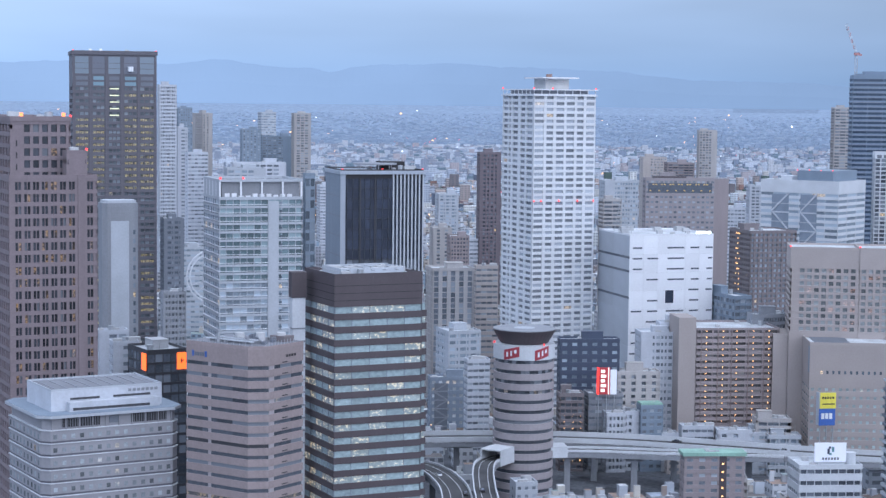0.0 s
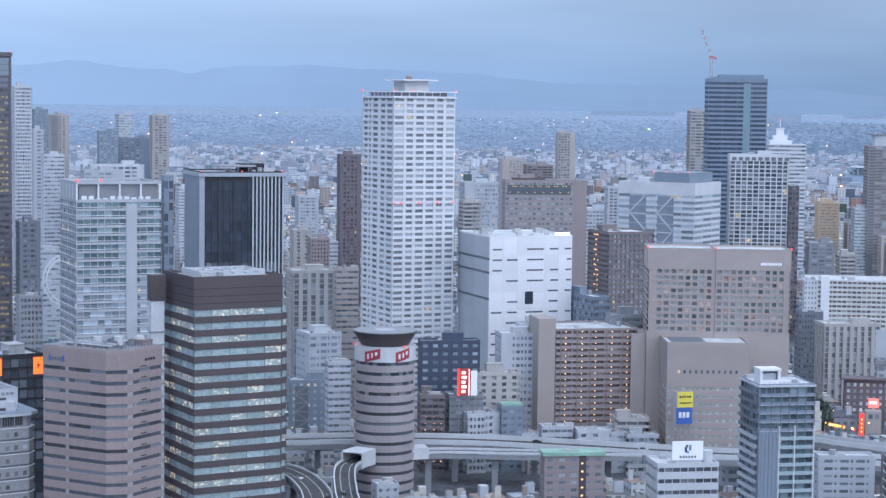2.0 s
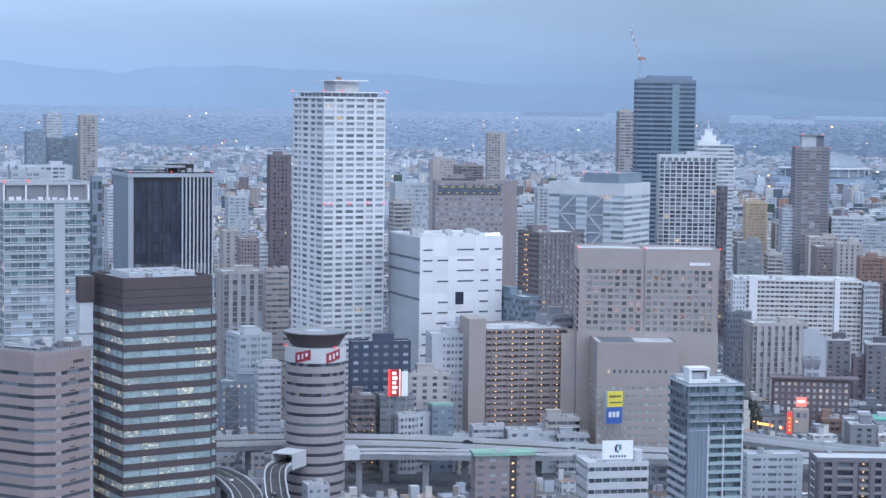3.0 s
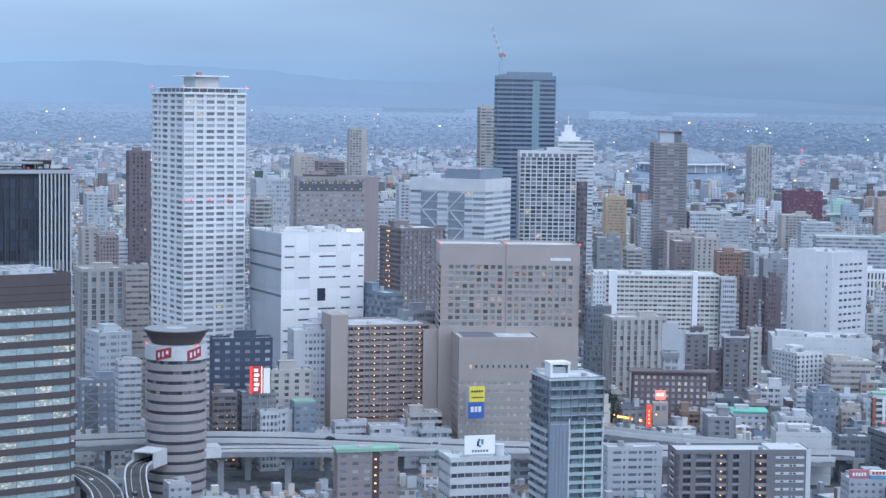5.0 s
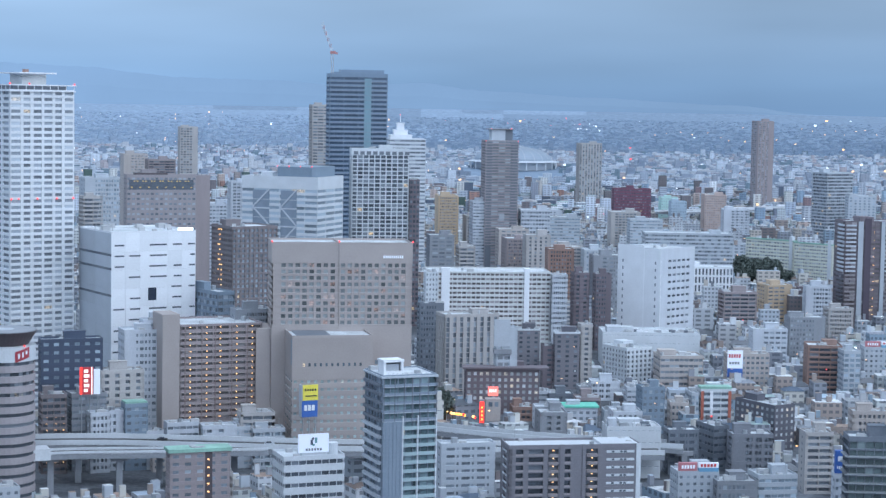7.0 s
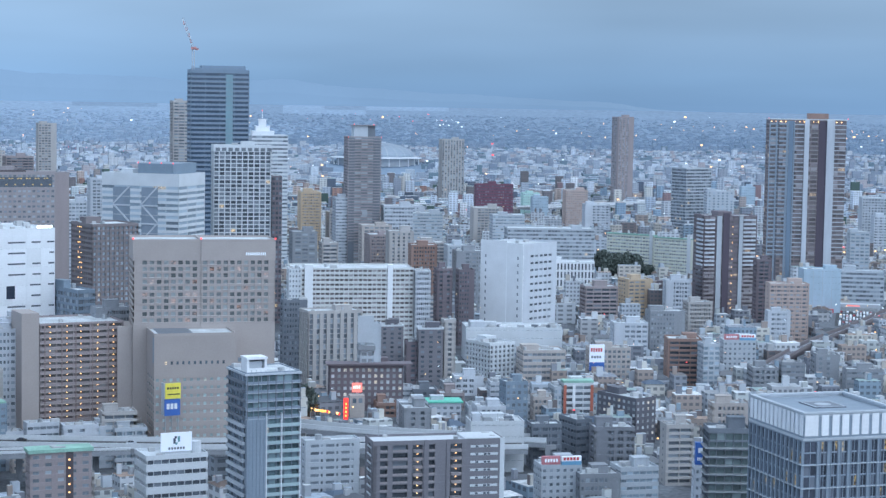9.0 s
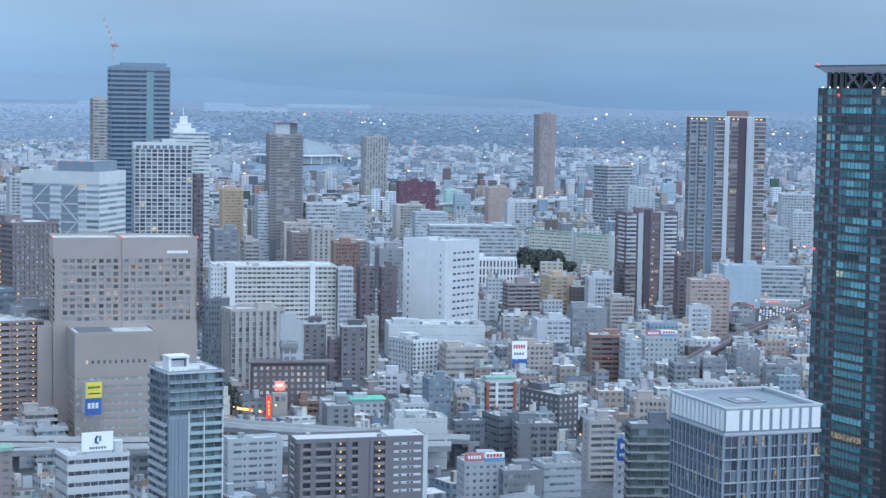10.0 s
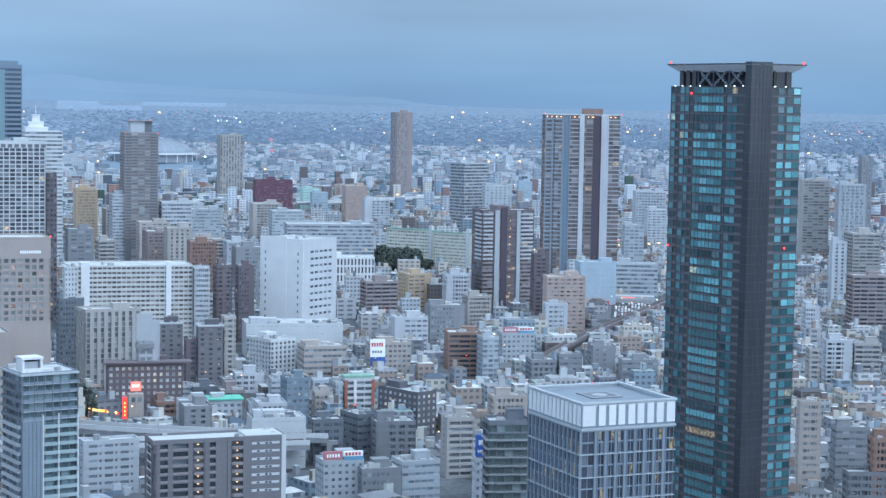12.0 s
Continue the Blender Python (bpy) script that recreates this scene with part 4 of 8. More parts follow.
def black_tower():
    spec = (-39.8, 759.0, 15.0, 34.2, 29.4, 142.0)
    x, y, phi, w, d, h = spec
    top = tower("black_glass_tower", "black glass tower with white fins and a grey flank", spec, 34, (14, 8), "ink", "blackglass", "panesdark", 0.05, 0.22, 0.5, 2.6, 0, 112, "charcoal", 3, 12, "office tower")
    slab("flank", (-0.4, -0.1, 0, 0.3, d, h - 0.2), M["steelgrey"], top)
    slab("flank_return", (-0.4, -0.2, 0, w * 0.05, 0.0, h - 0.9), M["bluepale"], top)
    for k in range(9):
        slab("flank_joint", (-0.46, -0.05, h - 10 - k * 8, -0.38, d, h - 9.7 - k * 8), M["grey"], top)
    part("cornice", ring(w + 1.6, d + 1.6, h - 0.9, h + 0.6, 2.0), M["bluepale"], top, "", (-0.8, -0.8, 0))
    for i in range(9):
        u = w * 0.62 + i * (w * 0.38 - 0.6) / 8
        slab("fin", (u, -0.45, 0, u + 0.6, 0.0, h - 0.9), M["pale"], top)
    for u in (w * 0.22, w * 0.40):
        slab("fin", (u, -0.3, 0, u + 0.5, 0.0, h - 2.4), M["dark"], top)
    pad = part("helipad", drum(9, h + 2.6, h + 3.2, 24), M["grey"], top, "", (w / 2, d / 2, 0))
    for i in range(8):
        a = i * math.pi / 4
        part("helipad_post", drum(0.2, h, h + 2.6, 6), M["steel"], pad, "", (w / 2 + 7 * math.cos(a), d / 2 + 7 * math.sin(a), 0))
    for u in (0.5, w / 2, w - 0.5):
        warning_light(top, u, 0.5, h + 0.6)


def dark_frame_tower():
    spec = (-244.3, 1256.5, 14.0, 55.3, 43.4, 200.0)
    x, y, phi, w, d, h = spec
    bays = ((0.03, 0.19), (0.235, 0.38), (0.425, 0.565), (0.61, 0.765), (0.80, 0.97))
    slots = [(w * (a + (b - a) * i / 3) + 0.25, w * (a + (b - a) * (i + 1) / 3) - 0.25) for a, b in bays for i in range(3)]
    top = tower("dark_frame_tower", "tall dark grey office tower with many lit floors", spec, 43, (slots, 8), "frame_stone", "panesdark", "framepanes", 0.50, 1.1, 0.9, 23, 0, 0, None, 2, 14, "office tower", house=False)
    fl = (h - 23) / 43
    lit = [(w * a + 0.4, 0.45, k * fl + fl * 0.52, w * b - 0.4, 0.8, (k + 1) * fl - 0.5) for k in list(range(26, 38)) + [4, 6, 7, 8, 11, 12, 14, 15] + [39, 41] for n, (a, b) in enumerate(bays) if n != 2 and not (k > 37 and n in (0, 1))]
    tagged(part("lit_window", mesh_of([(a + (c - a) * q / 6 + 0.1, y0, z0, a + (c - a) * (q + 1) / 6 - 0.1, y1, z1) for a, y0, z0, c, y1, z1 in lit for q in range(6)]), M["officelit"], top), kind="stuff")
    for n, (a, b) in enumerate(bays):
        skin = ("crownglass", "crowngrey", "crownglass", "crowngrey", "crownglass")[n]
        slab("crown_panel", (w * a, -0.1, h - 14.5, w * b, 0.1, h - 2.8), M[skin], top)
        for q in range(3):
            slab("crown_mullion", (w * a, -0.2, h - 14.5 + q * 3.6, w * b, -0.08, h - 14.2 + q * 3.6), M["frame_stone"], top)
        for q in range(2):
            slab("crown_window", (w * a + 0.6, -0.1, h - 22.0 + q * 3.7, w * b - 0.6, 0.1, h - 19.6 + q * 3.7), M["tealpanel" if n % 2 else "slate"], top)
    for k in range(5):
        slab("lift_lamp", (w * 0.44, -0.25, h - 42 + 4.4 * k, w * 0.55, -0.1, h - 41.3 + 4.4 * k), M["lobby"], top)
    for a in (0.0, 0.20, 0.39, 0.575, 0.775, 0.98):
        slab("tall_pier", (w * a, -0.5, 0, w * a + w * 0.02, 0.1, h), M["frame_stone"], top)
    part("crown_cap", ring(w + 1.4, d + 1.0, h - 1.6, h + 0.8, 1.2), M["frame_stone"], top, "", (-0.7, -0.7, 0))
    warning_light(top, 0.5, 0.5, h + 0.8)
    warning_light(top, w - 0.5, 0.5, h + 0.8)
    part("radome", drum(1.9, h - 12.5, h - 9.3, 20), M["white"], top, "white dish", (38, -1.4, 0))
    for u in (12, 19):
        part("roof_dish", drum(1.5, h + 0.9, h + 2.4, 16, 0.5), M["white"], top, "white dish", (u, 6, 0))


def grey_slab():
    spec = (-149.5, 836.8, 22.1, 16.2, 12.0, 124.0)
    x, y, phi, w, d, h = spec
    top = thing("grey_slab_tower", "windowless grey tower with a pale central strip", "tower", x, y, phi)
    part("body", prism(chamfered(w, d, 2.0), 0, h), M["grey"], top)
    slab("strip", (w * 0.22, -0.15, 0, w * 0.72, 0.1, h - 8), M["pale"], top)
    slab("louvre_panel", (w * 0.22, -0.15, h - 8, w * 0.72, 0.1, h - 1.5), M["grey"], top)
    part("cap", prism(inset(chamfered(w, d, 2.0), 0.9), h, h + 1.2), M["pale"], top)
    for k in range(14):
        slab("flank_window", (w * 0.84, -0.05, h - 14 - 4 * k, w * 0.9, 0.1, h - 12 - 4 * k), M["glass"], top)


def white_residence():
    spec = (47.8, 978.8, 22.2, 35.8, 39.3, 173.7)
    x, y, phi, w, d, h = spec
    top = tower("white_residential_tower", "tall white residential tower with balconies on every floor", spec, 57, ([(w * a, w * b) for a, b in ((0.01, 0.165), (0.21, 0.315), (0.365, 0.49), (0.53, 0.655), (0.70, 0.805), (0.85, 0.99))], [(d * a, d * b) for a, b in ((0.04, 0.22), (0.27, 0.41), (0.50, 0.66), (0.72, 0.79), (0.83, 0.96))]), "resiwhite", "flatglass", "flatpanes", 0.46, 0.7, 0.8, 0, 0, 140, None, 0, 21, "apartment tower", core="grey", house=False)
    fl = h / 57
    for k in range(37, 56):   # glazed corner rooms, lighter than the balconies
        slab("corner_window", (0.4, 0.25, k * fl + fl * 0.47, w * 0.16, 0.6, (k + 1) * fl), M["cornerglass"], top)
        slab("corner_window", (w * 0.855, 0.25, k * fl + fl * 0.47, w * 0.99, 0.6, (k + 1) * fl), M["cornerglass"], top)
    for k in (39,):
        for u in (0.02, 0.13, 0.42, 0.72, 0.98):
            warning_light(top, w * u, -0.3, k * fl)
    # open top storey, machine house and landing deck
    part("roof_slab", mesh_of([(-0.6, -0.6, h, w + 0.6, d + 0.6, h + 0.5)]), M["white"], top)
    part("roof_rail", ring(w + 2.0, d + 2.0, h + 3.1, h + 3.6, 2.4), M["white"], top, "", (-1.0, -1.0, 0))
    for i in range(9):
        slab("roof_post", (i * (w - 0.3) / 8, 0, h + 0.5, i * (w - 0.3) / 8 + 0.3, 0.3, h + 3.2), M["white"], top)
        slab("roof_post", (0, i * (d - 0.3) / 8, h + 0.5, 0.3, i * (d - 0.3) / 8 + 0.3, h + 3.2), M["white"], top)
    part("top_storey", mesh_of([(3, 3, h + 0.5, w - 3, d - 3, h + 3.0)]), M["slate"], top)
    part("machine_house", mesh_of([(w * 0.36, d * 0.34, h + 0.5, w * 0.74, d * 0.70, h + 8.5), (w * 0.52, d * 0.2, h + 0.5, w * 0.9, d * 0.34, h + 3.4)]), M["creamwhite"], top)
    part("landing_deck", mesh_of([(w * 0.26, d * 0.22, h + 9.2, w * 0.84, d * 0.82, h + 9.9), (w * 0.36, d * 0.34, h + 8.5, w * 0.74, d * 0.70, h + 9.2)]), M["white"], top)
    part("lantern", drum(1.6, h + 9.9, h + 11.6, 10), M["brick"], top, "", (w * 0.5, d * 0.5, 0))
    for u, v in ((0, 0), (w, 0), (0, d), (w * 0.3, 0)):
        warning_light(top, u, v, h + 3.6)


def slotted_hall():
    spec = (96.3, 955.2, 16.2, 46.1, 43.7, 103.4)
    x, y, phi, w, d, h = spec
    top = thing("white_slotted_block", "white panelled block with narrow dark window slots", "office building", x, y, phi)
    # panels with open joints
    cols, rows = 6, 11
    pw, ph = w / cols, h / rows
    slab("core", (0.4, 0.4, 0, w - 0.4, d - 0.4, h - 0.2), M["grey"], top)
    for k in range(rows):
        for i in range(cols):
            slab("panel", (i * pw + 0.03, 0, k * ph + 0.03, (i + 1) * pw - 0.03, 0.4, (k + 1) * ph - 0.03), M["white"], top)
        slab("flank_panel", (0, 0.43, k * ph + 0.03, 0.4, d * 0.5 - 0.03, (k + 1) * ph - 0.03), M["pale"], top)
        slab("flank_panel", (0, d * 0.5, k * ph + 0.03, 0.4, d, (k + 1) * ph - 0.03), M["pale"], top)
        slab("back_panel", (w - 0.4, 0.43, k * ph + 0.03, w, d, (k + 1) * ph - 0.03), M["pale"], top)
        slab("back_panel", (0.43, d - 0.4, k * ph + 0.03, w - 0.43, d, (k + 1) * ph - 0.03), M["pale"], top)
    pick = random.Random(17)
    rows = []
    for k in range(11):
        for u0, u1 in ((0.03, 0.15), (0.21, 0.34), (0.44, 0.65), (0.72, 0.83), (0.92, 0.99)):
            z = 6.2 + 5.4 * k
            if pick.random() < 0.78 and not (0.42 < u0 < 0.5 and 25 < z < 38):
                rows.append((u0 + pick.uniform(-0.015, 0.015), u1, z))
    for a, b, z in rows:
        slab("slot_window", (a * w, -0.06, h - z - 0.4, b * w, 0.02, h - z + 0.4), M["panesdark"], top)
    for a, b, z in ((0, 1, 11), (0, 1, 18), (0.0, 1, 31.5), (0.25, 1, 61), (0.25, 1, 70.5)):
        slab("slot_window", (-0.06, a * d, h - z - 0.6, 0.02, b * d, h - z + 0.6), M["panesdark"], top)
    slab("loggia", (w * 0.43, -0.08, h - 34.5, w * 0.53, 0.02, h - 28), M["blackglass"], top)
    part("loggia_frame", mesh_of([(w * 0.42, -0.14, h - 34.9, w * 0.43, 0.02, h - 27.6), (w * 0.53, -0.14, h - 34.9, w * 0.54, 0.02, h - 27.6), (w * 0.43, -0.14, h - 28, w * 0.53, 0.02, h - 27.6)]), M["white"], top)
    part("parapet", ring(w, d, h, h + 0.8), M["white"], top)
    slab("roof_deck", (0.3, 0.3, h, w - 0.3, d - 0.3, h + 0.15), M["roof"], top)
    rng = random.Random(5)
    for i in range(14):
        a, b, s = rng.uniform(2, w - 6), rng.uniform(3, d - 6), rng.uniform(1, 2.6)
        slab("air_handler", (a, b, h + 0.15, a + s * 1.6, b + s, h + 0.15 + s), M["plant"], top)
    # lattice mast behind the corner
    mx, my = 4, 20
    for k in range(9):
        r, q = 3.4 - 0.3 * k, 3.4 - 0.3 * (k + 1)
        for a, b in ((-1, -1), (1, -1), (1, 1), (-1, 1)):
            slab("mast_leg", (mx + a * r - 0.15, my + b * r - 0.15, h + k * 2.2, mx + a * r + 0.15, my + b * r + 0.15, h + (k + 1) * 2.2), M["steel"], top)
        part("mast_brace", ring(2 * r, 2 * r, 0, 0.3), M["steel"], top, "", (mx - r, my - r, h + k * 2.2))
    part("lit_sign", mesh_of([(w * 0.8, 1.2, h + 0.4, w - 1, 1.5, h + 2.0)]), M["coldlamp"], top)


def round_tower():
    spec = (36.5, 801.3, 22.4, 15.5, 32.5, 70.0)
    x, y, phi, w, d, h = spec
    r = 13.2
    plan = [(r * math.cos(2 * math.pi * i / 40), r * math.sin(2 * math.pi * i / 40)) for i in range(40)]
    a = math.atan2(x, y)
    cx, cy = x + r * math.sin(a), y + r * math.cos(a)
    top = banded("round_office_tower", "round grey office tower pierced by the elevated road", (cx, cy, 0, 0, 0, h - 9.5), plan, 14, "stonegrey", "ribbonglass", 0.64, 0, 0, 2.1, 160, 0.7)
    part("sign_drum", prism(inset(plan, -0.15), h - 9.5, h - 3.2), M["whitetile"], top)
    part("roof_neck", prism(inset(plan, 3.2), h - 3.2, h + 0.4), M["midgrey"], top)
    part("landing_deck", drum(10.4, h - 3.0, h + 2.8, 40, 13.9), M["umber"], top)
    circle = part("landing_circle", drum(13.6, h + 2.8, h + 3.2, 40), M["grey"], top)
    part("deck_marking", drum(4.5, h + 3.2, h + 3.26, 32), M["pale"], circle)
    face = math.atan2(-cy, -cx)
    for off in (-0.42, 0.62):
        a0 = face + off
        for j, (shift, da, z0, z1, m) in enumerate(((0, 0.27, h - 8.7, h - 4.3, "crimson"), (-0.14, 0.035, h - 7.6, h - 5.4, "white"), (0.0, 0.03, h - 7.6, h - 5.4, "white"), (0.14, 0.04, h - 6.9, h - 5.4, "white"))):
            n = 6
            verts, faces = [], []
            for i in range(n + 1):
                q = a0 + shift - da + 2 * da * i / n
                skew = 0.9 * (q - a0) / 0.27
                rr = r + 0.3 + (0.08 if j else 0)
                verts += [(rr * math.cos(q), rr * math.sin(q), z0 + skew), (rr * math.cos(q), rr * math.sin(q), z1 + skew), ((rr - 0.1) * math.cos(q), (rr - 0.1) * math.sin(q), z0 + skew), ((rr - 0.1) * math.cos(q), (rr - 0.1) * math.sin(q), z1 + skew)]
                if i:
                    b = 4 * i
                    faces += [(b - 4, b, b + 1, b - 3), (b - 3, b + 1, b + 3, b - 1), (b - 2, b + 2, b, b - 4)]
            me = bpy.data.meshes.new("logo")
            me.from_pydata(verts, [], faces)
            part("logo_plate" if j == 0 else "logo_stroke", me, M[m], top)
    warning_light(top, -13, -2, h - 3.2)
    warning_light(top, 8, -11, h - 3.2)


def gallery_apartments():
    spec = (122.4, 891.6, 7.2, 40.7, 31.9, 63.4)
    x, y, phi, w, d, h = spec
    top = tower("gallery_apartment_block", "beige apartment block with open galleries and lamps on every floor", spec, 22, (5, 5), "pinkgrey", "flatdark", "twinpanes", 0.50, 0.7, 1.0, 0, 0, 60, None, 2, 31, "apartment building", core="taupe", house=False)
    slab("end_tower", (-8.5, 0.3, 0, -0.1, d * 0.6, h + 6.0), M["hotelstone"], top)
    slab("end_stair", (w + 0.1, 1, 0, w + 3, d * 0.5, h - 2), M["bluegrey"], top)
    fl = h / 22
    rail = mesh_of([(0, -0.3, -0.06, w, 0.0, 0.12)], "gallery_edge")
    for k in range(4, 22):
        part("gallery_edge", rail, M["hotelstone"], top, "", (0, 0, k * fl))
    for u in (0.09, 0.29, 0.455, 0.655, 0.845):
        slab("bay_pier", (w * u - 1.5, -0.2, 0, w * u - 0.9, 0.2, h), M["brownstone"], top)
        for k in range(6, 22):
            slab("gallery_lamp", (w * u + 1.1, 0.1, k * fl + fl * 0.78, w * u + 1.55, 0.4, k * fl + fl * 0.90), M["warm"], top)
    for k in range(5, 21):
        slab("stair_landing", (w + 0.1, 0.4, k * fl, w + 3.1, 1.0, k * fl + 1.2), M["pinkgrey"], top)
        slab("gallery_lamp", (w + 0.9, 0.6, k * fl + fl * 0.74, w + 1.3, 0.95, k * fl + fl * 0.86), M["warm"], top)


def beige_hotel():
    spec = (165.8, 889.7, -6.6, 67.9, 27.8, 102.8)
    x, y, phi, w, d, h = spec
    half = w * 0.475
    a = tower("beige_hotel", "tall beige hotel with rows of small square windows", (x, y, phi, half, d, h), 10, ([(half * (0.14 + 0.105 * i), half * (0.207 + 0.105 * i)) for i in range(8)], 4), "hotelstone", "hotelglass", "panes", 0.38, 1.7, 0.7, 9.1, h - 39.8, 120, None, 0, 41, "hotel", house=False)
    b = math.radians(phi)
    q = (x + half * math.cos(b) + 0.6 * math.sin(b), y + half * math.sin(b) - 0.6 * math.cos(b))
    c = tower("beige_hotel_wing", "beige hotel wing with rows of small square windows", (q[0], q[1], phi, w - half, d, h), 10, ([((w - half) * (0.025 + 0.0915 * i), (w - half) * (0.082 + 0.0915 * i)) for i in range(10)], 4), "hotelstone", "hotelglass", "panes", 0.38, 1.7, 0.7, 9.1, h - 39.8, 100, None, 0, 42, "hotel", house=False)
    bars("sign", c, M["signwhite"], (w - half) * 0.6, (w - half) * 0.88, h - 6.6, h - 5.2, 10)
    for u in range(4):
        slab("low_window", ((w - half) * 0.25 + u * 4.5, -0.06, h - 58, (w - half) * 0.25 + u * 4.5 + 1.6, 0.1, h - 56), M["glass"], c)
    part("setback_wing", mesh_of([(-7, 3, 0, -0.1, d, h - 41)]), M["hotelstone"], a)
    for u, v in ((0, 0), (half, 0)):
        warning_light(a, u, v, h + 1)
    warning_light(c, w - half, 0, h + 1)
    spec = (170.9, 863.3, -3.2, 38.2, 56.1, 60.8)
    x, y, phi, w, d, h = spec
    p = tower("hotel_podium", "beige windowed podium block in front of the hotel", spec, 10, (12, 9), "hotelstone", "podiumglass", "podiumpanes", 0.62, 1.75, 0.4, 20, 3, 130, None, 0, 43, "hotel", house=False)
    slab("corner_notch", (-0.06, 0.5, h - 13, 0.1, 5, h - 1), M["bluegrey"], p)
    for i in range(11):
        slab("high_window", (5 + i * 2.7, -0.06, h - 13.5, 6 + i * 2.7, 0.1, h - 12), M["glass"], p)
    slab("roof_terrace", (3, 3, h + 0.12, w * 0.5, d * 0.5, h + 0.5), M["slate"], p)
    # hoardings on a steel stand by the podium
    s = thing("hoarding", "yellow and blue advertising boards on a steel stand", "sign", *(173.3, 850.5, -7.5, 9.1, 19.0, 40.1)[:2], 9.0)
    yb = slab("yellow_board", (0.4, 0, 33.2, 7.8, 0.5, 40.4), M["yellow"], s)
    bb = slab("blue_board", (0, 0, 25.4, 7.6, 0.5, 33), M["blue"], s)
    bars("lettering", yb, M["ink"], 1.2, 7.2, 37.6, 38.6, 5, "r", 0.12)
    slab("swoosh", (1.4, -0.12, 35.0, 7.2, -0.03, 35.5), M["ink"], yb)
    bars("lettering", bb, M["white"], 1.0, 6.6, 28.4, 31.0, 3, "r", 0.12, 0.25)
    slab("board_side", (-0.1, 0.5, 25.4, 0.4, 4, 40.4), M["pale"], s)
    for u in (0.8, 3.9, 7.0):
        part("post", drum(0.25, 0, 40, 8), M["steel"], s, "", (u, 1.2, 0))


def truss_office():
    spec = (278.6, 1320.9, 54.1, 46.4, 60, 115.7)
    x, y, phi, w, d, h = spec
    top = tower("truss_office", "pale office block with diagonal braces and louvred flank", spec, 26, (3, 6), "whitetile", "panespale", "panespale", 0.5, 0.3, 0.4, 8, 0, 0, None, 3, 51, "office building")
    for v0, v1 in ((d * 0.27, d * 0.48), (d * 0.63, d * 0.85)):
        slab("brace_bay", (-0.15, v0, 0, 0.1, v1, h - 9), M["steelgrey"], top)
        for k in range(5):
            za, zb = h - 9 - (k + 1) * 13, h - 9 - k * 13
            va, vb = (v0, v1) if k % 2 else (v1, v0)
            me = bpy.data.meshes.new("brace")
            me.from_pydata([(q, v, z + dz) for q in (-0.6, -0.2) for v, z in ((va, za), (vb, zb)) for dz in (0, 1.5)], [], [(0, 2, 3, 1), (4, 5, 7, 6), (1, 3, 7, 5), (0, 4, 6, 2)])
            part("brace", me, M["offwhite"], top)
            slab("brace_beam", (-0.6, v0, za - 0.5, -0.15, v1, za + 0.5), M["offwhite"], top)
            slab("bay_sill", (-0.4, v0, za + 6, -0.15, v1, za + 6.5), M["pale"], top)
    part("penthouse", mesh_of([(3, d * 0.1, h, w - 2, d * 0.55, h + 8)]), M["bluegrey"], top)
    for i in range(4):
        warning_light(top, 3, d * (0.1 + 0.15 * i), h + 8)


def crane_tower():
    spec = (349.9, 1612.5, -4.2, 50.9, 21.1, 194.1)
    x, y, phi, w, d, h = spec
    top = tower("unfinished_blue_tower", "tall dark blue tower still under construction", spec, 48, (4, 3), "steelblue", "deepglass", "deepglass", 0.45, 0.15, 0.5, 2, 0, 0, None, 0, 61, "tower", house=False)
    slab("corner_strip", (w * 0.60, -0.3, 0, w * 0.72, 0.1, h - 3), M["tealpanel"], top)
    tagged(part("ledge", mesh_of([(-0.5, -0.5, k * (h - 2) / 48 - 0.1, w + 0.5, d + 0.5, k * (h - 2) / 48 + 0.35) for k in range(8, 48)]), M["steelgrey"], top), kind="stuff")
    part("crown", mesh_of([(w * 0.2, 4, h, w * 0.95, d - 3, h + 4.5), (w * 0.05, 6, h, w * 0.2, d - 6, h + 2.5)]), M["steelblue"], top)
    c = thing("tower_crane", "red and white luffing tower crane on the unfinished tower", "crane", x, y, phi, h)
    for k in range(5):
        for u, v in ((1.5, 3), (3.3, 3), (1.5, 4.8), (3.3, 4.8)):
            slab("mast_leg", (u, v, k * 3.6, u + 0.4, v + 0.4, (k + 1) * 3.6), M["pale"], c)
        part("mast_brace", ring(2.2, 2.2, 0, 0.4), M["pale"], c, "", (1.5, 3, k * 3.6 + 3.2))
    cab = slab("cab", (0.6, 2.8, 18, 5.2, 5.0, 20.4), M["cranered"], c)
    slab("counterweight", (5.2, 3.0, 17.6, 7.0, 4.8, 19.4), M["cranered"], cab)
    for k in range(9):
        jx = 2.0 - k * 1.0
        bm_box = [(jx - 1.2, 3.6, 21 + k * 2.6, jx - 0.8, 4.0, 24.1 + k * 2.6), (jx, 3.6, 21 + k * 2.6, jx + 0.4, 4.0, 24.1 + k * 2.6), (jx - 1.2, 3.6, 21 + k * 2.6, jx + 0.4, 4.0, 21.5 + k * 2.6)]
        part("jib_section", mesh_of(bm_box), M["cranered" if k % 2 else "whitetile"], c)


def grid_tower():
    spec = (317.8, 1384.0, -7.9, 43.4, 19.4, 135.1)
    x, y, phi, w, d, h = spec
    top = tower("white_grid_tower", "residential tower with a white frame grid over dark glass", spec, 43, (10, 4), "whitetile", "panesdark", "panesdark", 0.26, 0.75, 0.9, 4, 0, 0, None, 2, 71, "apartment tower")
    for i in range(9):
        slab("crown_slot", (1.5 + i * w / 9, -0.05, h - 3.6, 1.5 + i * w / 9 + w / 13, 0.05, h - 1.0), M["slate"], top)
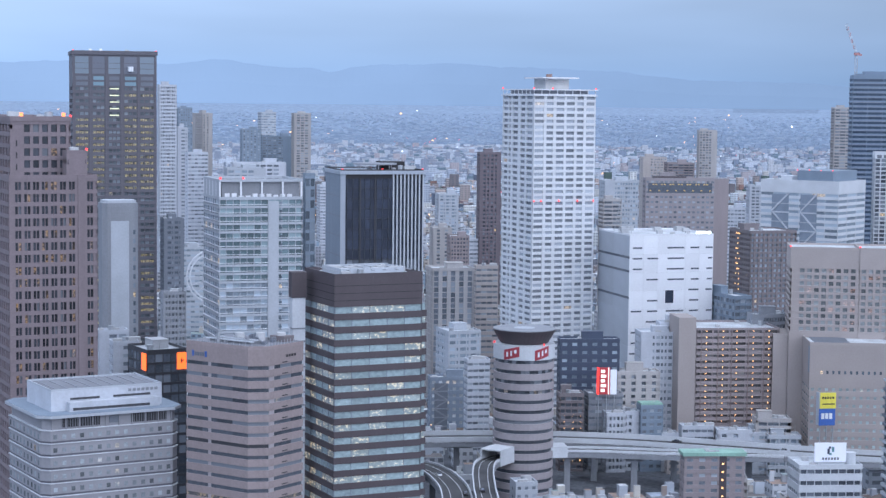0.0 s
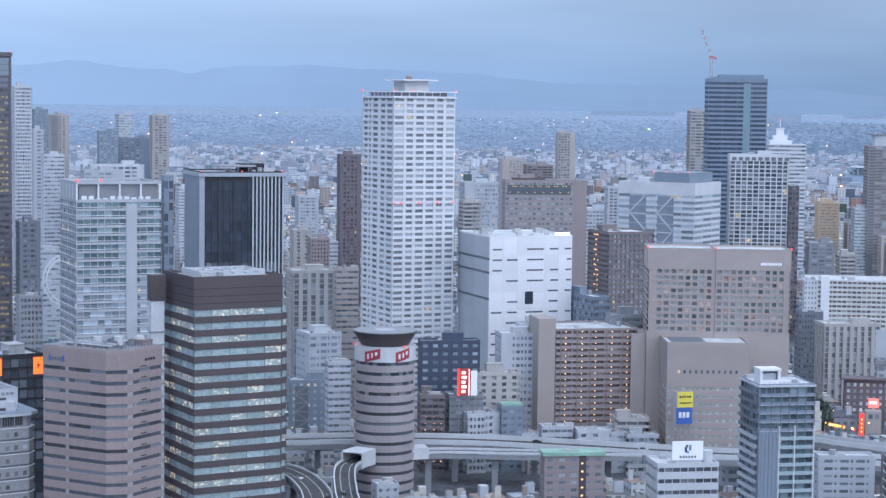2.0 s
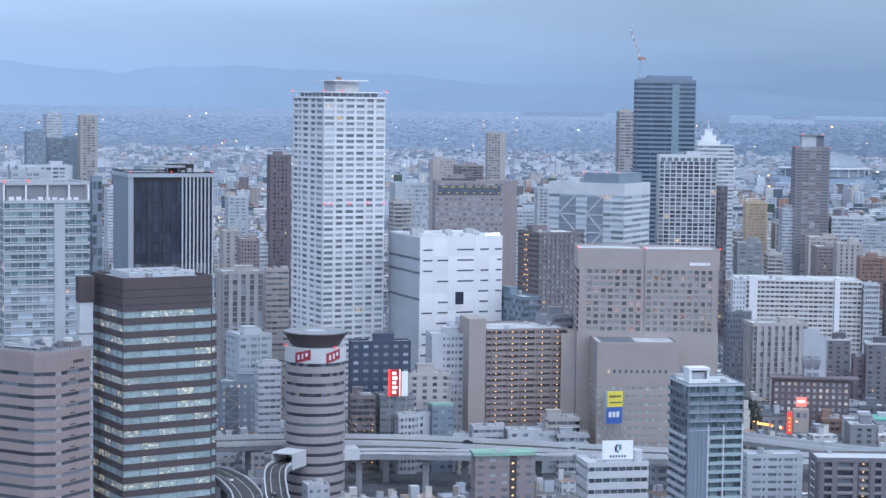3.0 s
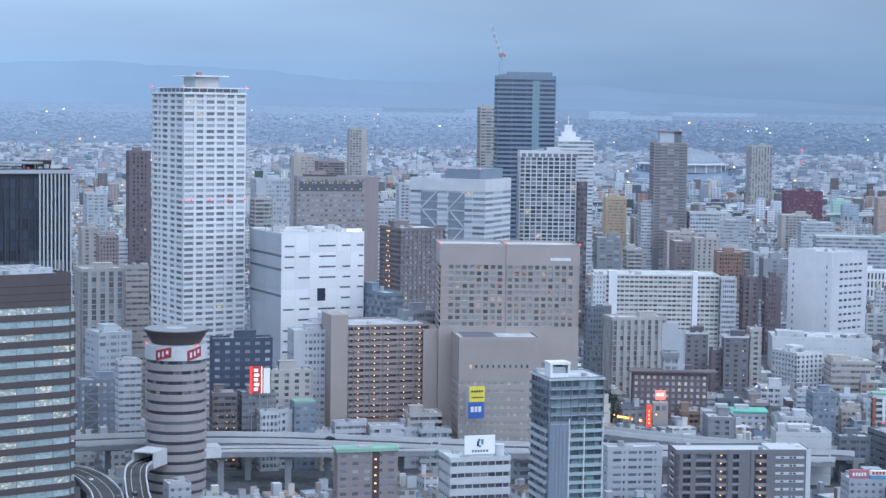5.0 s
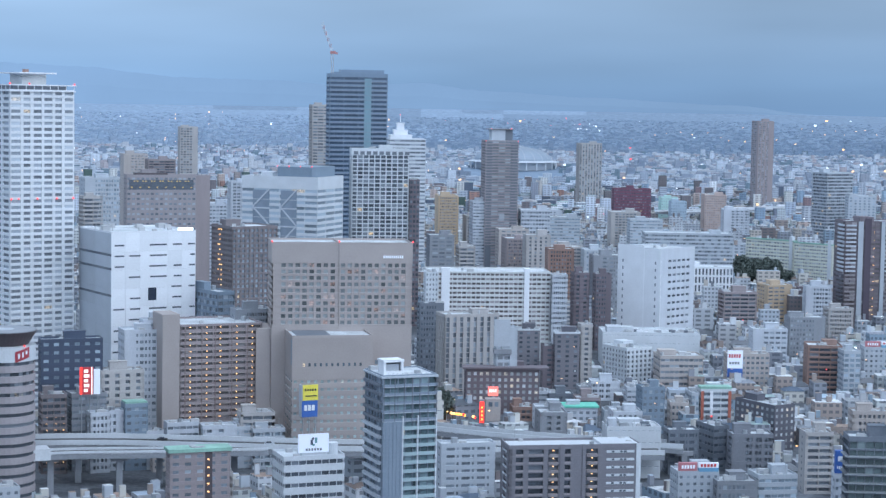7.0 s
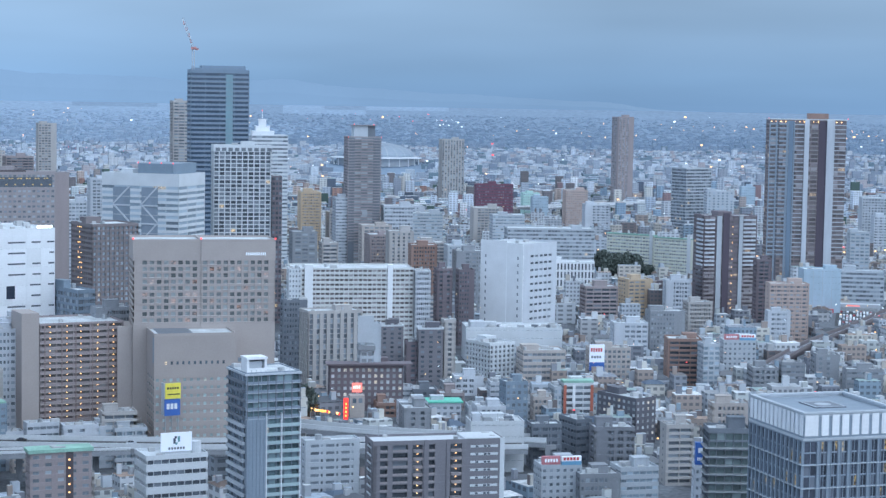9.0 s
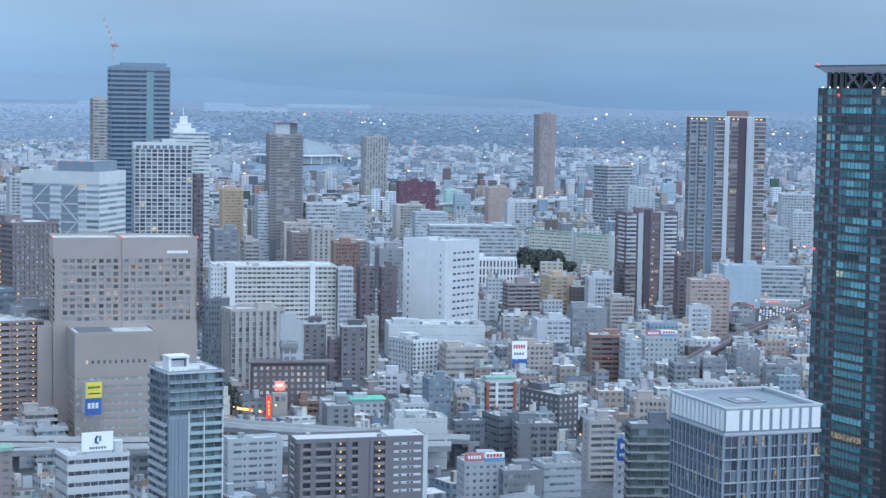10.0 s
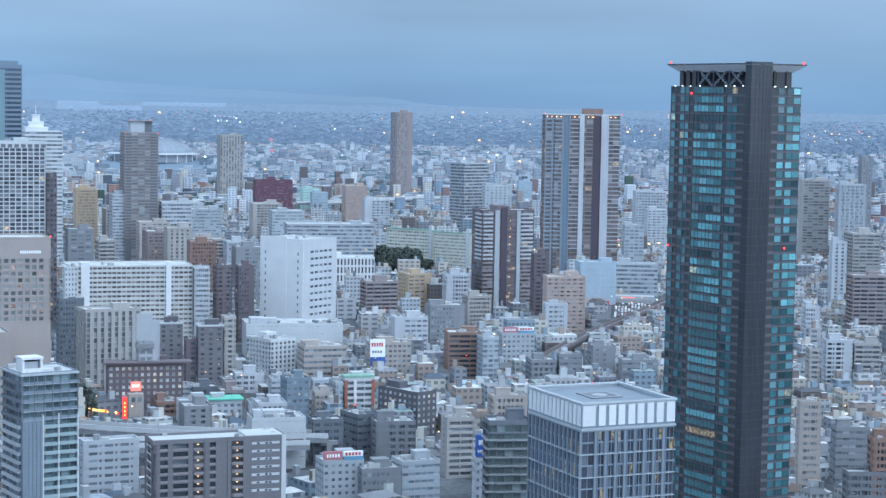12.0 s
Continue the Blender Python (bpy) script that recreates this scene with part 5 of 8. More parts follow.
    tower("plum_slab", "dark brown slab behind the white grid tower", (365.4, 1392.9, -9.7, 7.6, 19.5, 111.5), 30, (3, 3), "plum", joined="panesdark", pw=0.8, seed=72, category="apartment tower")
    t = tower("white_crowned_office", "white office building with a spired crown", (461.8, 1843.0, -9.1, 36.7, 38.9, 133.3), 34, (7, 5), "whitetile", joined="panes", band=0.55, pw=0.2, seed=73, category="office building", house=False, many=0)
    x, y, phi, w, d, h = (461.8, 1843.0, -9.1, 36.7, 38.9, 133.3)
    for r, z0, z1 in ((0.30, 0, 5), (0.19, 5, 10), (0.10, 10, 17)):
        part("crown_tier", mesh_of([(-w * r, -w * r, h + z0, w * r, w * r, h + z1 - 0.8), (-w * r - 0.5, -w * r - 0.5, h + z1 - 0.8, w * r + 0.5, w * r + 0.5, h + z1)]), M["white"], t, "", (w * 0.33, d * 0.4, 0))
    part("spire", drum(0.6, h + 18, h + 25, 8, 0.1), M["white"], t, "", (w * 0.33, d * 0.4, 0))
    warning_light(t, w * 0.33, d * 0.4, h + 25)


def slim_tower():
    spec = (555.0, 1817.1, -7.0, 33.4, 26.4, 133.3)
    x, y, phi, w, d, h = spec
    top = tower("slim_grey_tower", "slim grey apartment tower with a stepped machine house", spec, 46, (5, 4), "stonegrey", "flatdark", "flatpanes", 0.50, 0.35, 0.8, 0, 0, 0, None, 0, 81, "apartment tower", house=False)
    part("machine_house", mesh_of([(w * 0.2, d * 0.2, h, w * 0.62, d * 0.8, h + 12)]), M["pale"], top)
    slab("machine_screen", (w * 0.62, d * 0.25, h, w * 0.85, d * 0.8, h + 12), M["slate"], top)
    slab("crown_deck", (w * 0.12, d * 0.12, h + 12, w * 0.9, d * 0.85, h + 12.6), M["mauve"], top)
    for u, v, z in ((0, 0, 0), (w, 0, 0), (w * 0.2, d * 0.2, 12.6), (w * 0.8, d * 0.2, 12.6)):
        warning_light(top, u, v, h + z)
    # flat slate strips paint the shade of the balcony bays
    for u0, u1 in ((0.02, 0.2), (0.76, 0.98)):
        slab("balcony_shade", (w * u0, -0.12, 0, w * u1, 0.02, h - 1), M["slate"], top)
    ledge = mesh_of([(-0.9, -0.9, 0, w + 0.9, -0.1, 0.9)], "ledge")
    for k in range(10, 46):
        part("ledge", ledge, M["stonegrey"], top, "", (0, 0, k * h / 46))
    slab("lift_sign", (w * 0.44, -1.2, h - 78, w * 0.6, 0.1, h - 74), M["pale"], top)


def near_glass():
    spec = (154.5, 621.1, 6.0, 19.7, 18.5, 77.5)
    x, y, phi, w, d, h = spec
    top = tower("balcony_glass_tower", "blue-grey tower with glass balconies and dark upper floors", spec, 26, (7, 6), "steelgrey", "glassmid", "panes", 0.26, 0.25, 0.5, 0, 0, 150, None, 2, 91, "apartment tower", core="bluegrey", house=False)
    fl = h / 26
    for u in (1.0, 7.4):
        slab("roof_frame_wall", (u, 2, h + 0.8, u + 0.8, 7.2, h + 5.2), M["white"], top)
    slab("roof_frame_back", (1, 7.2, h + 0.8, 8.2, 8, h + 5.2), M["white"], top)
    slab("roof_frame_lid", (0.8, 1.8, h + 5.2, 8.4, 8.2, h + 6.0), M["white"], top)
    slab("roof_frame_sill", (1.8, 2, h + 0.8, 7.4, 2.6, h + 2.2), M["white"], top)
    slab("machine_room", (2.2, 3.2, h + 0.8, 7.0, 7.1, h + 4.4), M["pale"], top)
    part("roof_slab", mesh_of([(-0.5, -0.5, h, w + 0.5, d + 0.5, h + 0.7)]), M["pale"], top)
    slab("roof_sheet", (0.6, 0.6, h + 0.71, w - 0.6, d - 0.6, h + 0.8), M["roof"], top)
    for i in range(12):
        slab("roof_rail_post", (0.2 + i * (w - 0.6) / 11, 0.1, h + 0.7, 0.32 + i * (w - 0.6) / 11, 0.22, h + 1.8), M["steel"], top)
    slab("flat_panel", (0.0, -1.3, 0, w * 0.35, -0.05, h - 5 * fl), M["steelgrey"], top)
    for i in range(5):
        slab("panel_rib", (0.7 + i * w * 0.068, -1.5, 0, 1.0 + i * w * 0.068, -1.3, h - 5 * fl), M["bluegrey"], top)
    for u in (0.35, 0.63, 0.975):
        slab("white_pier", (w * u, -1.4, 0, w * u + 0.4, 0, h - 4.4 * fl), M["whitetile"], top)
    for k in range(21):
        slab("balcony_glass", (w * 0.37, -1.2, k * fl, w * 0.975, -1.12, k * fl + 1.15), M["balconyglass"], top)
        slab("balcony_slab", (w * 0.37, -1.12, k * fl - 0.15, w * 0.975, 0, k * fl + 0.1), M["pale"], top)
        slab("side_balcony", (-1.0, 1, k * fl - 0.1, 0, d - 1, k * fl + 1.0), M["pale"], top)
    for k in range(21, 26):   # the dark top floors behind a frame of posts and rails
        slab("balcony_slab", (0.0, -1.1, k * fl - 0.12, w, 0, k * fl + 0.12), M["pale"], top)
        slab("balcony_rail", (0.0, -1.1, k * fl + 0.12, w, -1.04, k * fl + 1.0), M["navyglass"], top)
        slab("side_balcony", (-1.0, 1, k * fl - 0.1, 0, d - 1, k * fl + 0.9), M["slate"], top)
    for u in (0.0, 0.20, 0.37, 0.52, 0.66, 0.82, 0.98):
        slab("frame_post", (w * u, -1.2, h - 5 * fl, w * u + 0.25, -1.0, h), M["slate"], top)


def long_apartments():
    spec = (330.5, 1205.5, -10.3, 81.7, 35.4, 58.6)
    x, y, phi, w, d, h = spec
    top = tower("long_white_apartments", "long white slab of apartments with balconies", spec, 19, (26, 5), "creamwhite", "twinpanes", "twinpanes", 0.52, 0.55, 0.8, 0, 0, 0, None, 2, 101, "apartment building", house=False)
    for u in (0.10, 0.78):
        slab("stair_tower", (w * u, -1.3, 0, w * u + (5.6 if u < 0.5 else 3.4), 4, h + 3.5), M["white"], top)
    tower("lower_white_apartments", "stepped white end of the apartment slab", (410.0, 1186.1, -14.1, 10.5, 17.4, 57.3), 17, (8, 5), "offwhite", joined="panes", band=0.5, pw=0.5, depth=1.2, seed=102, category="apartment building", house=False)
    tower("white_apartments_end", "white end block of the apartment slab", (325.7, 1196.5, -10.2, 8.2, 17.3, 59.1), 18, (4, 5), "whitetile", joined="panes", band=0.55, pw=1.2, seed=103, category="apartment building", house=False)


def blue_white_slab():
    spec = (494.2, 1202.4, 29.7, 38.0, 37.6, 73.0)
    x, y, phi, w, d, h = spec
    top = tower("white_slab_office", "white slab office with short window strips and blank flank", spec, 12, ([(w * a, w * (a + 0.095)) for a in (0.22, 0.355, 0.49, 0.625, 0.76)], 0), "offwhite", "panesdark", "panesdark", 0.68, 0.9, 0.5, 7, 8, 0, None, 2, 111, "office building", house=False)
    # flank whiter than the front: its missing light is put into the paint
    slab("flank_wall", (-0.3, 0, 0, 0.6, d, h + 1), M["white"], top)
    slab("flank_step", (-0.5, d * 0.38, 0, -0.3, d, h + 2.4), M["white"], top)
    for k in range(11):
        slab("flank_window", (-0.36, d * 0.10, h - 10 - 5 * k, -0.28, d * 0.13, h - 8 - 5 * k), M["panes"], top)
        slab("flank_window", (-0.56, d * 0.86, h - 10 - 5 * k, -0.48, d * 0.89, h - 8 - 5 * k), M["panes"], top)
    slab("floodlit_board", (1.5, -0.4, 5, 7.5, -0.05, 11), M["coldlamp"], top)


def twin_tower():
    spec = (869.9, 1530.0, -19.6, 70.5, 18.3, 158.6)
    x, y, phi, w, d, h = spec
    top = tower("twin_fin_tower", "tall brown apartment tower with two white vertical fins", spec, 41, (11, 3), "brownstone", "twinpanes", "twinpanes", 0.30, 0.5, 0.5, 0, 0, 0, None, 0, 121, "apartment tower", house=False)
    for u0, u1 in ((0.455, 0.515), (0.745, 0.845)):
        slab("white_fin", (w * u0, -1.8, 0, w * u1, 0.1, h + 1), M["offwhite"], top)
    for u0, u1 in ((0.0, 0.012), (0.085, 0.105), (0.22, 0.245), (0.315, 0.33)):
        slab("grey_pier", (w * u0, -1.0, 0, w * u1, 0.1, h), M["fingrey"], top)
    slab("dark_recess", (w * 0.64, -0.6, 0, w * 0.745, 0.05, h), M["darkplum"], top)
    slab("dark_gap", (w * 0.105, -0.3, 0, w * 0.13, 0.05, h), M["ash"], top)
    slab("glass_bay", (w * 0.25, -0.7, 0, w * 0.31, 0.05, h), M["steelblue"], top)
    fl = h / 41
    for k in range(9, 41):
        slab("balcony", (w * 0.012, -0.7, k * fl, w * 0.085, -0.15, k * fl + 1.25), M["fingrey"], top)
        slab("balcony", (w * 0.13, -0.7, k * fl, w * 0.22, -0.15, k * fl + 1.25), M["fingrey"], top)
        slab("balcony_ledge", (w * 0.012, -0.9, k * fl + 1.25, w * 0.22, -0.15, k * fl + 1.6), M["offwhite"], top)
        slab("brown_balcony", (w * 0.33, -0.8, k * fl, w * 0.455, -0.15, k * fl + 0.75), M["offwhite"], top)
        slab("brown_balcony", (w * 0.52, -0.7, k * fl, w * 0.64, -0.1, k * fl + 0.8), M["mauve"], top)
        slab("side_balcony", (w * 0.845, -0.8, k * fl, w, -0.15, k * fl + 0.7), M["offwhite"], top)
    part("machine_house", mesh_of([(w * 0.52, d * 0.3, h, w * 0.78, d * 0.8, h + 7)]), M["brick"], top)
    part("roof_frame", ring(w + 2, d + 2, h + 1, h + 1.8, 0.8), M["whitetile"], top, "", (-1, -1, 0))
    for i in range(16):
        slab("roof_lamp", (1 + i * (w - 2) / 16, -0.4, h - 1.2, 2.2 + i * (w - 2) / 16, -0.1, h - 0.4), M["warm"], top)
    for u in (-1, w + 1):
        warning_light(top, u, -1, h + 1.8)


def dark_apartments():
    spec = (698.7, 1327.3, -7.8, 44.4, 24.0, 84.0)
    x, y, phi, w, d, h = spec
    top = tower("balcony_tower", "dark plum apartment tower with white balcony strips", spec, 26, (9, 4), "plum", "twinpanes", "twinpanes", 0.45, 0.5, 0.6, 0, 0, 0, None, 1, 141, "apartment tower", house=False)
    fl = h / 26
    for k in range(26):
        high = k > 13
        slab("balcony", (w * 0.02, -1.0, k * fl, w * 0.20, 0.05, k * fl + 1.3), M["offwhite" if high else "mauve"], top)
        slab("balcony", (w * 0.74, -1.0, k * fl, w * 0.97, 0.05, k * fl + 1.4), M["offwhite" if high else "mauve"], top)
        slab("side_balcony", (-1.0, 1, k * fl, 0.05, d * 0.6, k * fl + 1.4), M["offwhite" if high else "ash"], top)
    slab("white_strip", (w * 0.24, -0.9, 0, w * 0.33, 0.1, h + 0.6), M["pale"], top)
    slab("white_strip", (w * 0.66, -0.9, 0, w * 0.73, 0.1, h + 0.6), M["pale"], top)
    slab("plum_strip", (w * 0.36, -0.4, 0, w * 0.48, 0.1, h + 3), M["darkplum"], top)
    for k in range(3, 25, 2):
        slab("recess_lamp", (w * 0.53, -0.2, k * fl + 1.9, w * 0.545, 0.1, k * fl + 2.3), M["warm"], top)
    part("machine_house", mesh_of([(w * 0.3, 4, h, w * 0.55, d - 3, h + 4)]), M["plum"], top)


def long_block():
    """Two long wings with a green roof edge, the nearer one stepping down at its end."""
    for n, (spec, label) in enumerate((((831.3, 1684.5, 33.7, 6.8, 54.0, 40.1), "long cream apartment wing with a green roof edge"), ((850.9, 1641.5, 32.6, 4.4, 42.1, 39.5), "long cream apartment wing stepping down at its end"))):
        x, y, phi, w, d, h = spec
        top = tower("long_cream_apartments", label, spec, 12, (4, 17), "paleyellow", "flatpanes", "flatpanes", 0.55, 0.4, 0.6, 0.5, 0, 0, None, 1, 151 + n, "apartment building", house=False)
        part("green_edge", ring(w + 1, d + 1, h + 1.1, h + 2.0, 1.5), M["green"], top, "", (-0.5, -0.5, 0))
        slab("stair_tower", (-0.6, d * 0.02, 0, 4, 4.5, h + 6), M["whitetile"], top)
        if n:
            for i in range(4):
                slab("end_step", (w + i * 3.2, 0.5, 0, w + (i + 1) * 3.2, d * 0.4, h - 4 - i * 7), M["whitetile"], top)


def near_grey():
    x, y, phi, w, d, h = (251.7, 420.4, -2.9, 28.1, 30.8, 92.4)
    q = d / 13
    strips = [(w * a, w * b) for a, b in ((0.012, 0.136), (0.18, 0.242), (0.289, 0.35), (0.39, 0.449), (0.494, 0.556), (0.593, 0.654), (0.70, 0.758), (0.80, 0.864), (0.909, 0.988))]
    right = [q for a, b in strips for q in ((a, (a + b) / 2 - 0.07), ((a + b) / 2 + 0.07, b))]
    top = tower("pale_fin_office", "grey-blue glass office with pale vertical fins and panelled roof screen", (x, y, phi, w, d, h), 28, (right, 26), "fingrey", "finglass", "finpanes", 0.12, 0.34, 0.35, 6.6, 0, 150, "fingrey", 0, 131, "office building", house=False, roof=False)
    for (_, a), (b, _) in zip(strips, strips[1:]):
        for u in (a + 0.02, b - 0.2):
            slab("fin", (u, -0.22, 0, u + 0.18, -0.02, h - 6.6), M["steelgrey"], top)
    for i in range(14):
        slab("fin", (-0.4, min(d - 0.3, max(0, i * q - 0.12)), 0, -0.02, min(d, i * q + 0.12), h - 6.6), M["fingrey"], top)
    fl = (h - 6.6) / 28
    for k in range(0, 28, 2):
        slab("white_ledge", (-0.42, -0.25, k * fl, w + 0.3, d + 0.3, k * fl + 0.2), M["pale"], top)
    part("screen_ledge", mesh_of([(-0.3, -0.3, h - 6.2, w + 0.3, d + 0.3, h - 5.6)]), M["pale"], top)
    part("screen_wall", ring(w, d, h - 5.6, h + 0.7, 0.35), M["pale"], top)
    for a, b in strips:
        slab("screen_panel", (a - 0.15, -0.28, h - 5.0, b + 0.15, 0.0, h + 0.4), M["white"], top)
    for i in range(13):
        slab("screen_panel", (-0.28, i * q + q * 0.16, h - 5.0, 0.0, (i + 1) * q - q * 0.12, h + 0.4), M["white"], top)
    part("screen_rim", ring(w + 0.8, d + 0.8, h + 0.7, h + 1.2, 1.1), M["pale"], top, "", (-0.4, -0.4, 0))
    slab("roof_deck", (0.4, 0.4, h - 4.2, w - 0.4, d - 0.4, h - 3.8), M["ash"], top)
    for i in range(6):
        slab("roof_beam", (2, 2.5 + i * (d - 5.5) / 5, h - 0.4, w - 2, 2.9 + i * (d - 5.5) / 5, h), M["steel"], top)
    for i in range(5):
        slab("roof_beam", (2.5 + i * (w - 5.5) / 4, 2, h - 0.9, 2.9 + i * (w - 5.5) / 4, d - 2, h - 0.5), M["steel"], top)
    pad = part("landing_pad", mesh_of([(w * 0.34, d * 0.38, h - 0.3, w * 0.66, d * 0.70, h + 0.3)]), M["slate"], top)
    part("pad_marking", ring(w * 0.32, d * 0.29, h + 0.3, h + 0.36, 0.5), M["pale"], pad, "", (w * 0.34, d * 0.39, 0))
    part("pad_marking", drum(2.2, h + 0.3, h + 0.36, 20), M["pale"], pad, "", (w * 0.5, d * 0.535, 0))
    rng = random.Random(4)
    for i in range(26):
        a, b, s = rng.uniform(1.5, w - 4), rng.uniform(1.5, d - 4), rng.uniform(0.8, 2.2)
        slab("air_handler", (a, b, h - 3.8, a + s * 1.3, b + s, h - 3.8 + s * 1.2), M[rng.choice(("plant", "slate", "midgrey"))], top)


def dark_tower():
    x, y, phi, w, d, h = (403.0, 560.1, 4.3, 24.2, 47.5, 178.2)
    top = thing("dark_glass_tower", "tall dark glass residential tower with teal lit rooms", "apartment tower", x, y, phi)
    rng = random.Random(33)
    n = 53
    fl = h / n
    slab("core", (0.42, 0.42, 0, w - 0.42, d - 0.42, h), M["dark"], top)
    for k in range(n):
        slab("floor_edge", (0.3, 0.3, k * fl, w - 0.3, d - 0.3, k * fl + 0.5), M["ash"], top)
        slab("sill_panel", (0.34, 0.34, k * fl + 0.5, w - 0.34, d - 0.34, k * fl + fl * 0.32), M["charcoal"], top)
    rest = []
    for k in range(n - 1, -1, -1):
        za, zb = k * fl + fl * 0.32, (k + 1) * fl - 0.1
        low = k < 29
        mood = rng.choices(("tealbright", "tealdim", "teal", "amber"), (0.34, 0.34, 0.28, 0.04) if low else (0.55, 0.27, 0.14, 0.04))[0]
        for v0, v1, many, bay in ((0.33, 0.69, 4, True), (0.17, 0.29, 2, False), (0.76, 0.81, 1, False), (0.82, 0.87, 1, False), (0.93, 0.985, 1, False)):
            m = mood if bay else rng.choices(("tealbright", "tealdim", "teal"), (0.2, 0.35, 0.45))[0]
            if low and bay:
                slab("window_band", (0.12, d * v0 + 0.08, za, 0.62, d * v1 - 0.08, zb), M[mood], top)
                continue
            for i in range(many):
                a, b = d * (v0 + (v1 - v0) * i / many) + 0.08, d * (v0 + (v1 - v0) * (i + 1) / many) - 0.08
                box = (0.12 if bay else 0.32, a, za, 0.62, b, zb)
                if k < 29:
                    rest.append(box)
                else:
                    slab("window", box, M[m], top)
        for u0, u1 in ((0.54, 0.66), (0.71, 0.83), (0.84, 0.97)):
            box = (w * u0, 0.32, za, w * u1, 0.62, zb)
            if k < 29:
                rest.append(box)
            else:
                slab("window", box, M[rng.choices(("tealbright", "tealdim", "teal"), (0.34, 0.3, 0.36))[0]], top)
        if 8 < k < n - 4:
            slab("balcony", (0.06, d * 0.07, k * fl, 0.3, d * 0.16, k * fl + 1.1), M["ash"], top)
            slab("balcony", (w * 0.40, 0.06, k * fl, w * 0.53, 0.3, k * fl + 1.1), M["ash"], top)
            slab("side_balcony", (0.12, d * 0.70, k * fl, 0.3, d * 0.755, k * fl + 1.1), M["ash"], top)
            slab("side_balcony", (0.12, d * 0.875, k * fl, 0.3, d * 0.925, k * fl + 1.1), M["ash"], top)
    for v in (0.305, 0.70, 0.76, 0.815, 0.93, 0.99):
        slab("mullion", (0.2, d * v - 0.15, 0, 0.6, d * v + 0.15, h), M["ash"], top)
    for i in range(1, 8):
        v = d * (0.33 + 0.36 * i / 8)
        slab("bay_mullion", (0.02, v - 0.09, 0, 0.2, v + 0.09, h), M["ash"], top)
    tagged(part("glazing", mesh_of(rest), M["tealjoined"], top), kind="stuff")
    slab("shaft", (-0.6, -0.6, 0, w * 0.38, d * 0.06, h + 9.2), M["shaftpanel"], top)
    for k in range(n + 2):
        slab("shaft_joint", (-0.64, -0.64, k * fl, w * 0.38 + 0.04, d * 0.06 + 0.04, k * fl + 0.12), M["dark"], top)
    for u in (0.06, 0.13, 0.20, 0.27, 0.33):
        slab("shaft_seam", (w * u, -0.66, 0, w * u + 0.14, -0.55, h + 9.2), M["dark"], top)
    part("podium", mesh_of([(-3, -3, 0, w + 3, d + 3, 8)]), M["charcoal"], top)
    part("roof_deck", mesh_of([(0.3, 0.3, h, w - 0.3, d - 0.3, h + 0.3)]), M["dark"], top)
    # crown: canopy on louvres, struts and crossed braces
    bm = bmesh.new()
    low = [bm.verts.new(c) for c in ((2.6, 2.6, h + 5.6), (w - 2.6, 2.6, h + 5.6), (w - 2.6, d - 2.6, h + 5.6), (2.6, d - 2.6, h + 5.6))]
    high = [bm.verts.new(c) for c in ((-0.8, -0.8, h + 8.2), (w + 0.8, -0.8, h + 8.2), (w + 0.8, d + 0.8, h + 8.2), (-0.8, d + 0.8, h + 8.2))]
    bm.faces.new(low[::-1])
    bm.faces.new(high)
    for i in range(4):
        bm.faces.new((low[i], low[(i + 1) % 4], high[(i + 1) % 4], high[i]))
    me = bpy.data.meshes.new("canopy")
    bm.to_mesh(me)
    bm.free()
    canopy = part("canopy", me, M["white"], top, "white flared roof canopy")
    part("canopy_rim", ring(w + 1.8, d + 1.8, h + 8.2, h + 8.7, 0.6), M["charcoal"], canopy, "", (-0.9, -0.9, 0))
    for i in range(3):
        slab("crown_louvre", (1.8, d * (0.72 + 0.08 * i), h + 0.3, 4.5, d * (0.72 + 0.08 * i) + 2.2, h + 6.6), M["dark"], top)
    for i in range(3):
        v0 = d * (0.14 + 0.19 * i)
        for way in (0, 1):
            part("crown_brace", mesh_of([(2.0, v0 + (f if way else 1 - f) * d * 0.17 - 0.5 * (1 - way), h + 0.3 + 6 * f, 2.7, v0 + (f if way else 1 - f) * d * 0.17 - 0.5 * (1 - way) + 1.1, h + 1.35 + 6 * f) for f in [s / 7 for s in range(7)]]), M["slate"], top)
        slab("crown_post", (1.9, v0 + d * 0.17, h + 0.3, 2.8, v0 + d * 0.17 + 0.7, h + 6.8), M["dark"], top)
    for u in (0.5, 0.74):
        slab("crown_post", (w * u, 1.9, h + 0.3, w * u + 0.7, 2.7, h + 6.8), M["dark"], top)
    slab("crown_room", (w * 0.56, 2.4, h + 0.3, w * 0.86, 6, h + 6), M["dark"], top)
    part("crown_core", mesh_of([(8, 9, h + 0.3, w - 7, d - 9, h + 7)]), M["dark"], top)
    for v in (0.10, 0.2, 0.3, 0.62, 0.74, 0.84, 0.93):
        slab("deck_lamp", (0.0, d * v, h + 0.3, 0.4, d * v + 0.5, h + 0.6), M["coldlamp"], top)
    for u in (0.45, 0.66):
        slab("deck_lamp", (w * u, 0.0, h + 0.3, w * u + 0.5, 0.4, h + 0.6), M["coldlamp"], top)
    for u, v in ((0, d), (w, 0)):
        warning_light(top, u, v, h + 8.7)
    for v, z in ((0.97, 0.66), (0.72, 0.985)):
        warning_light(top, -0.2, d * v, h * z)
    warning_light(top, w * 0.72, -0.2, h * 0.67)


def grey_complex():
    """Grey-tiled flats: recessed balconies, two open stairs with a lamp on every landing, white window strips at the end."""
    x, y, phi, w, d, h = (219.0, 680.0, -6.0, 52.0, 15.0, 40.5)
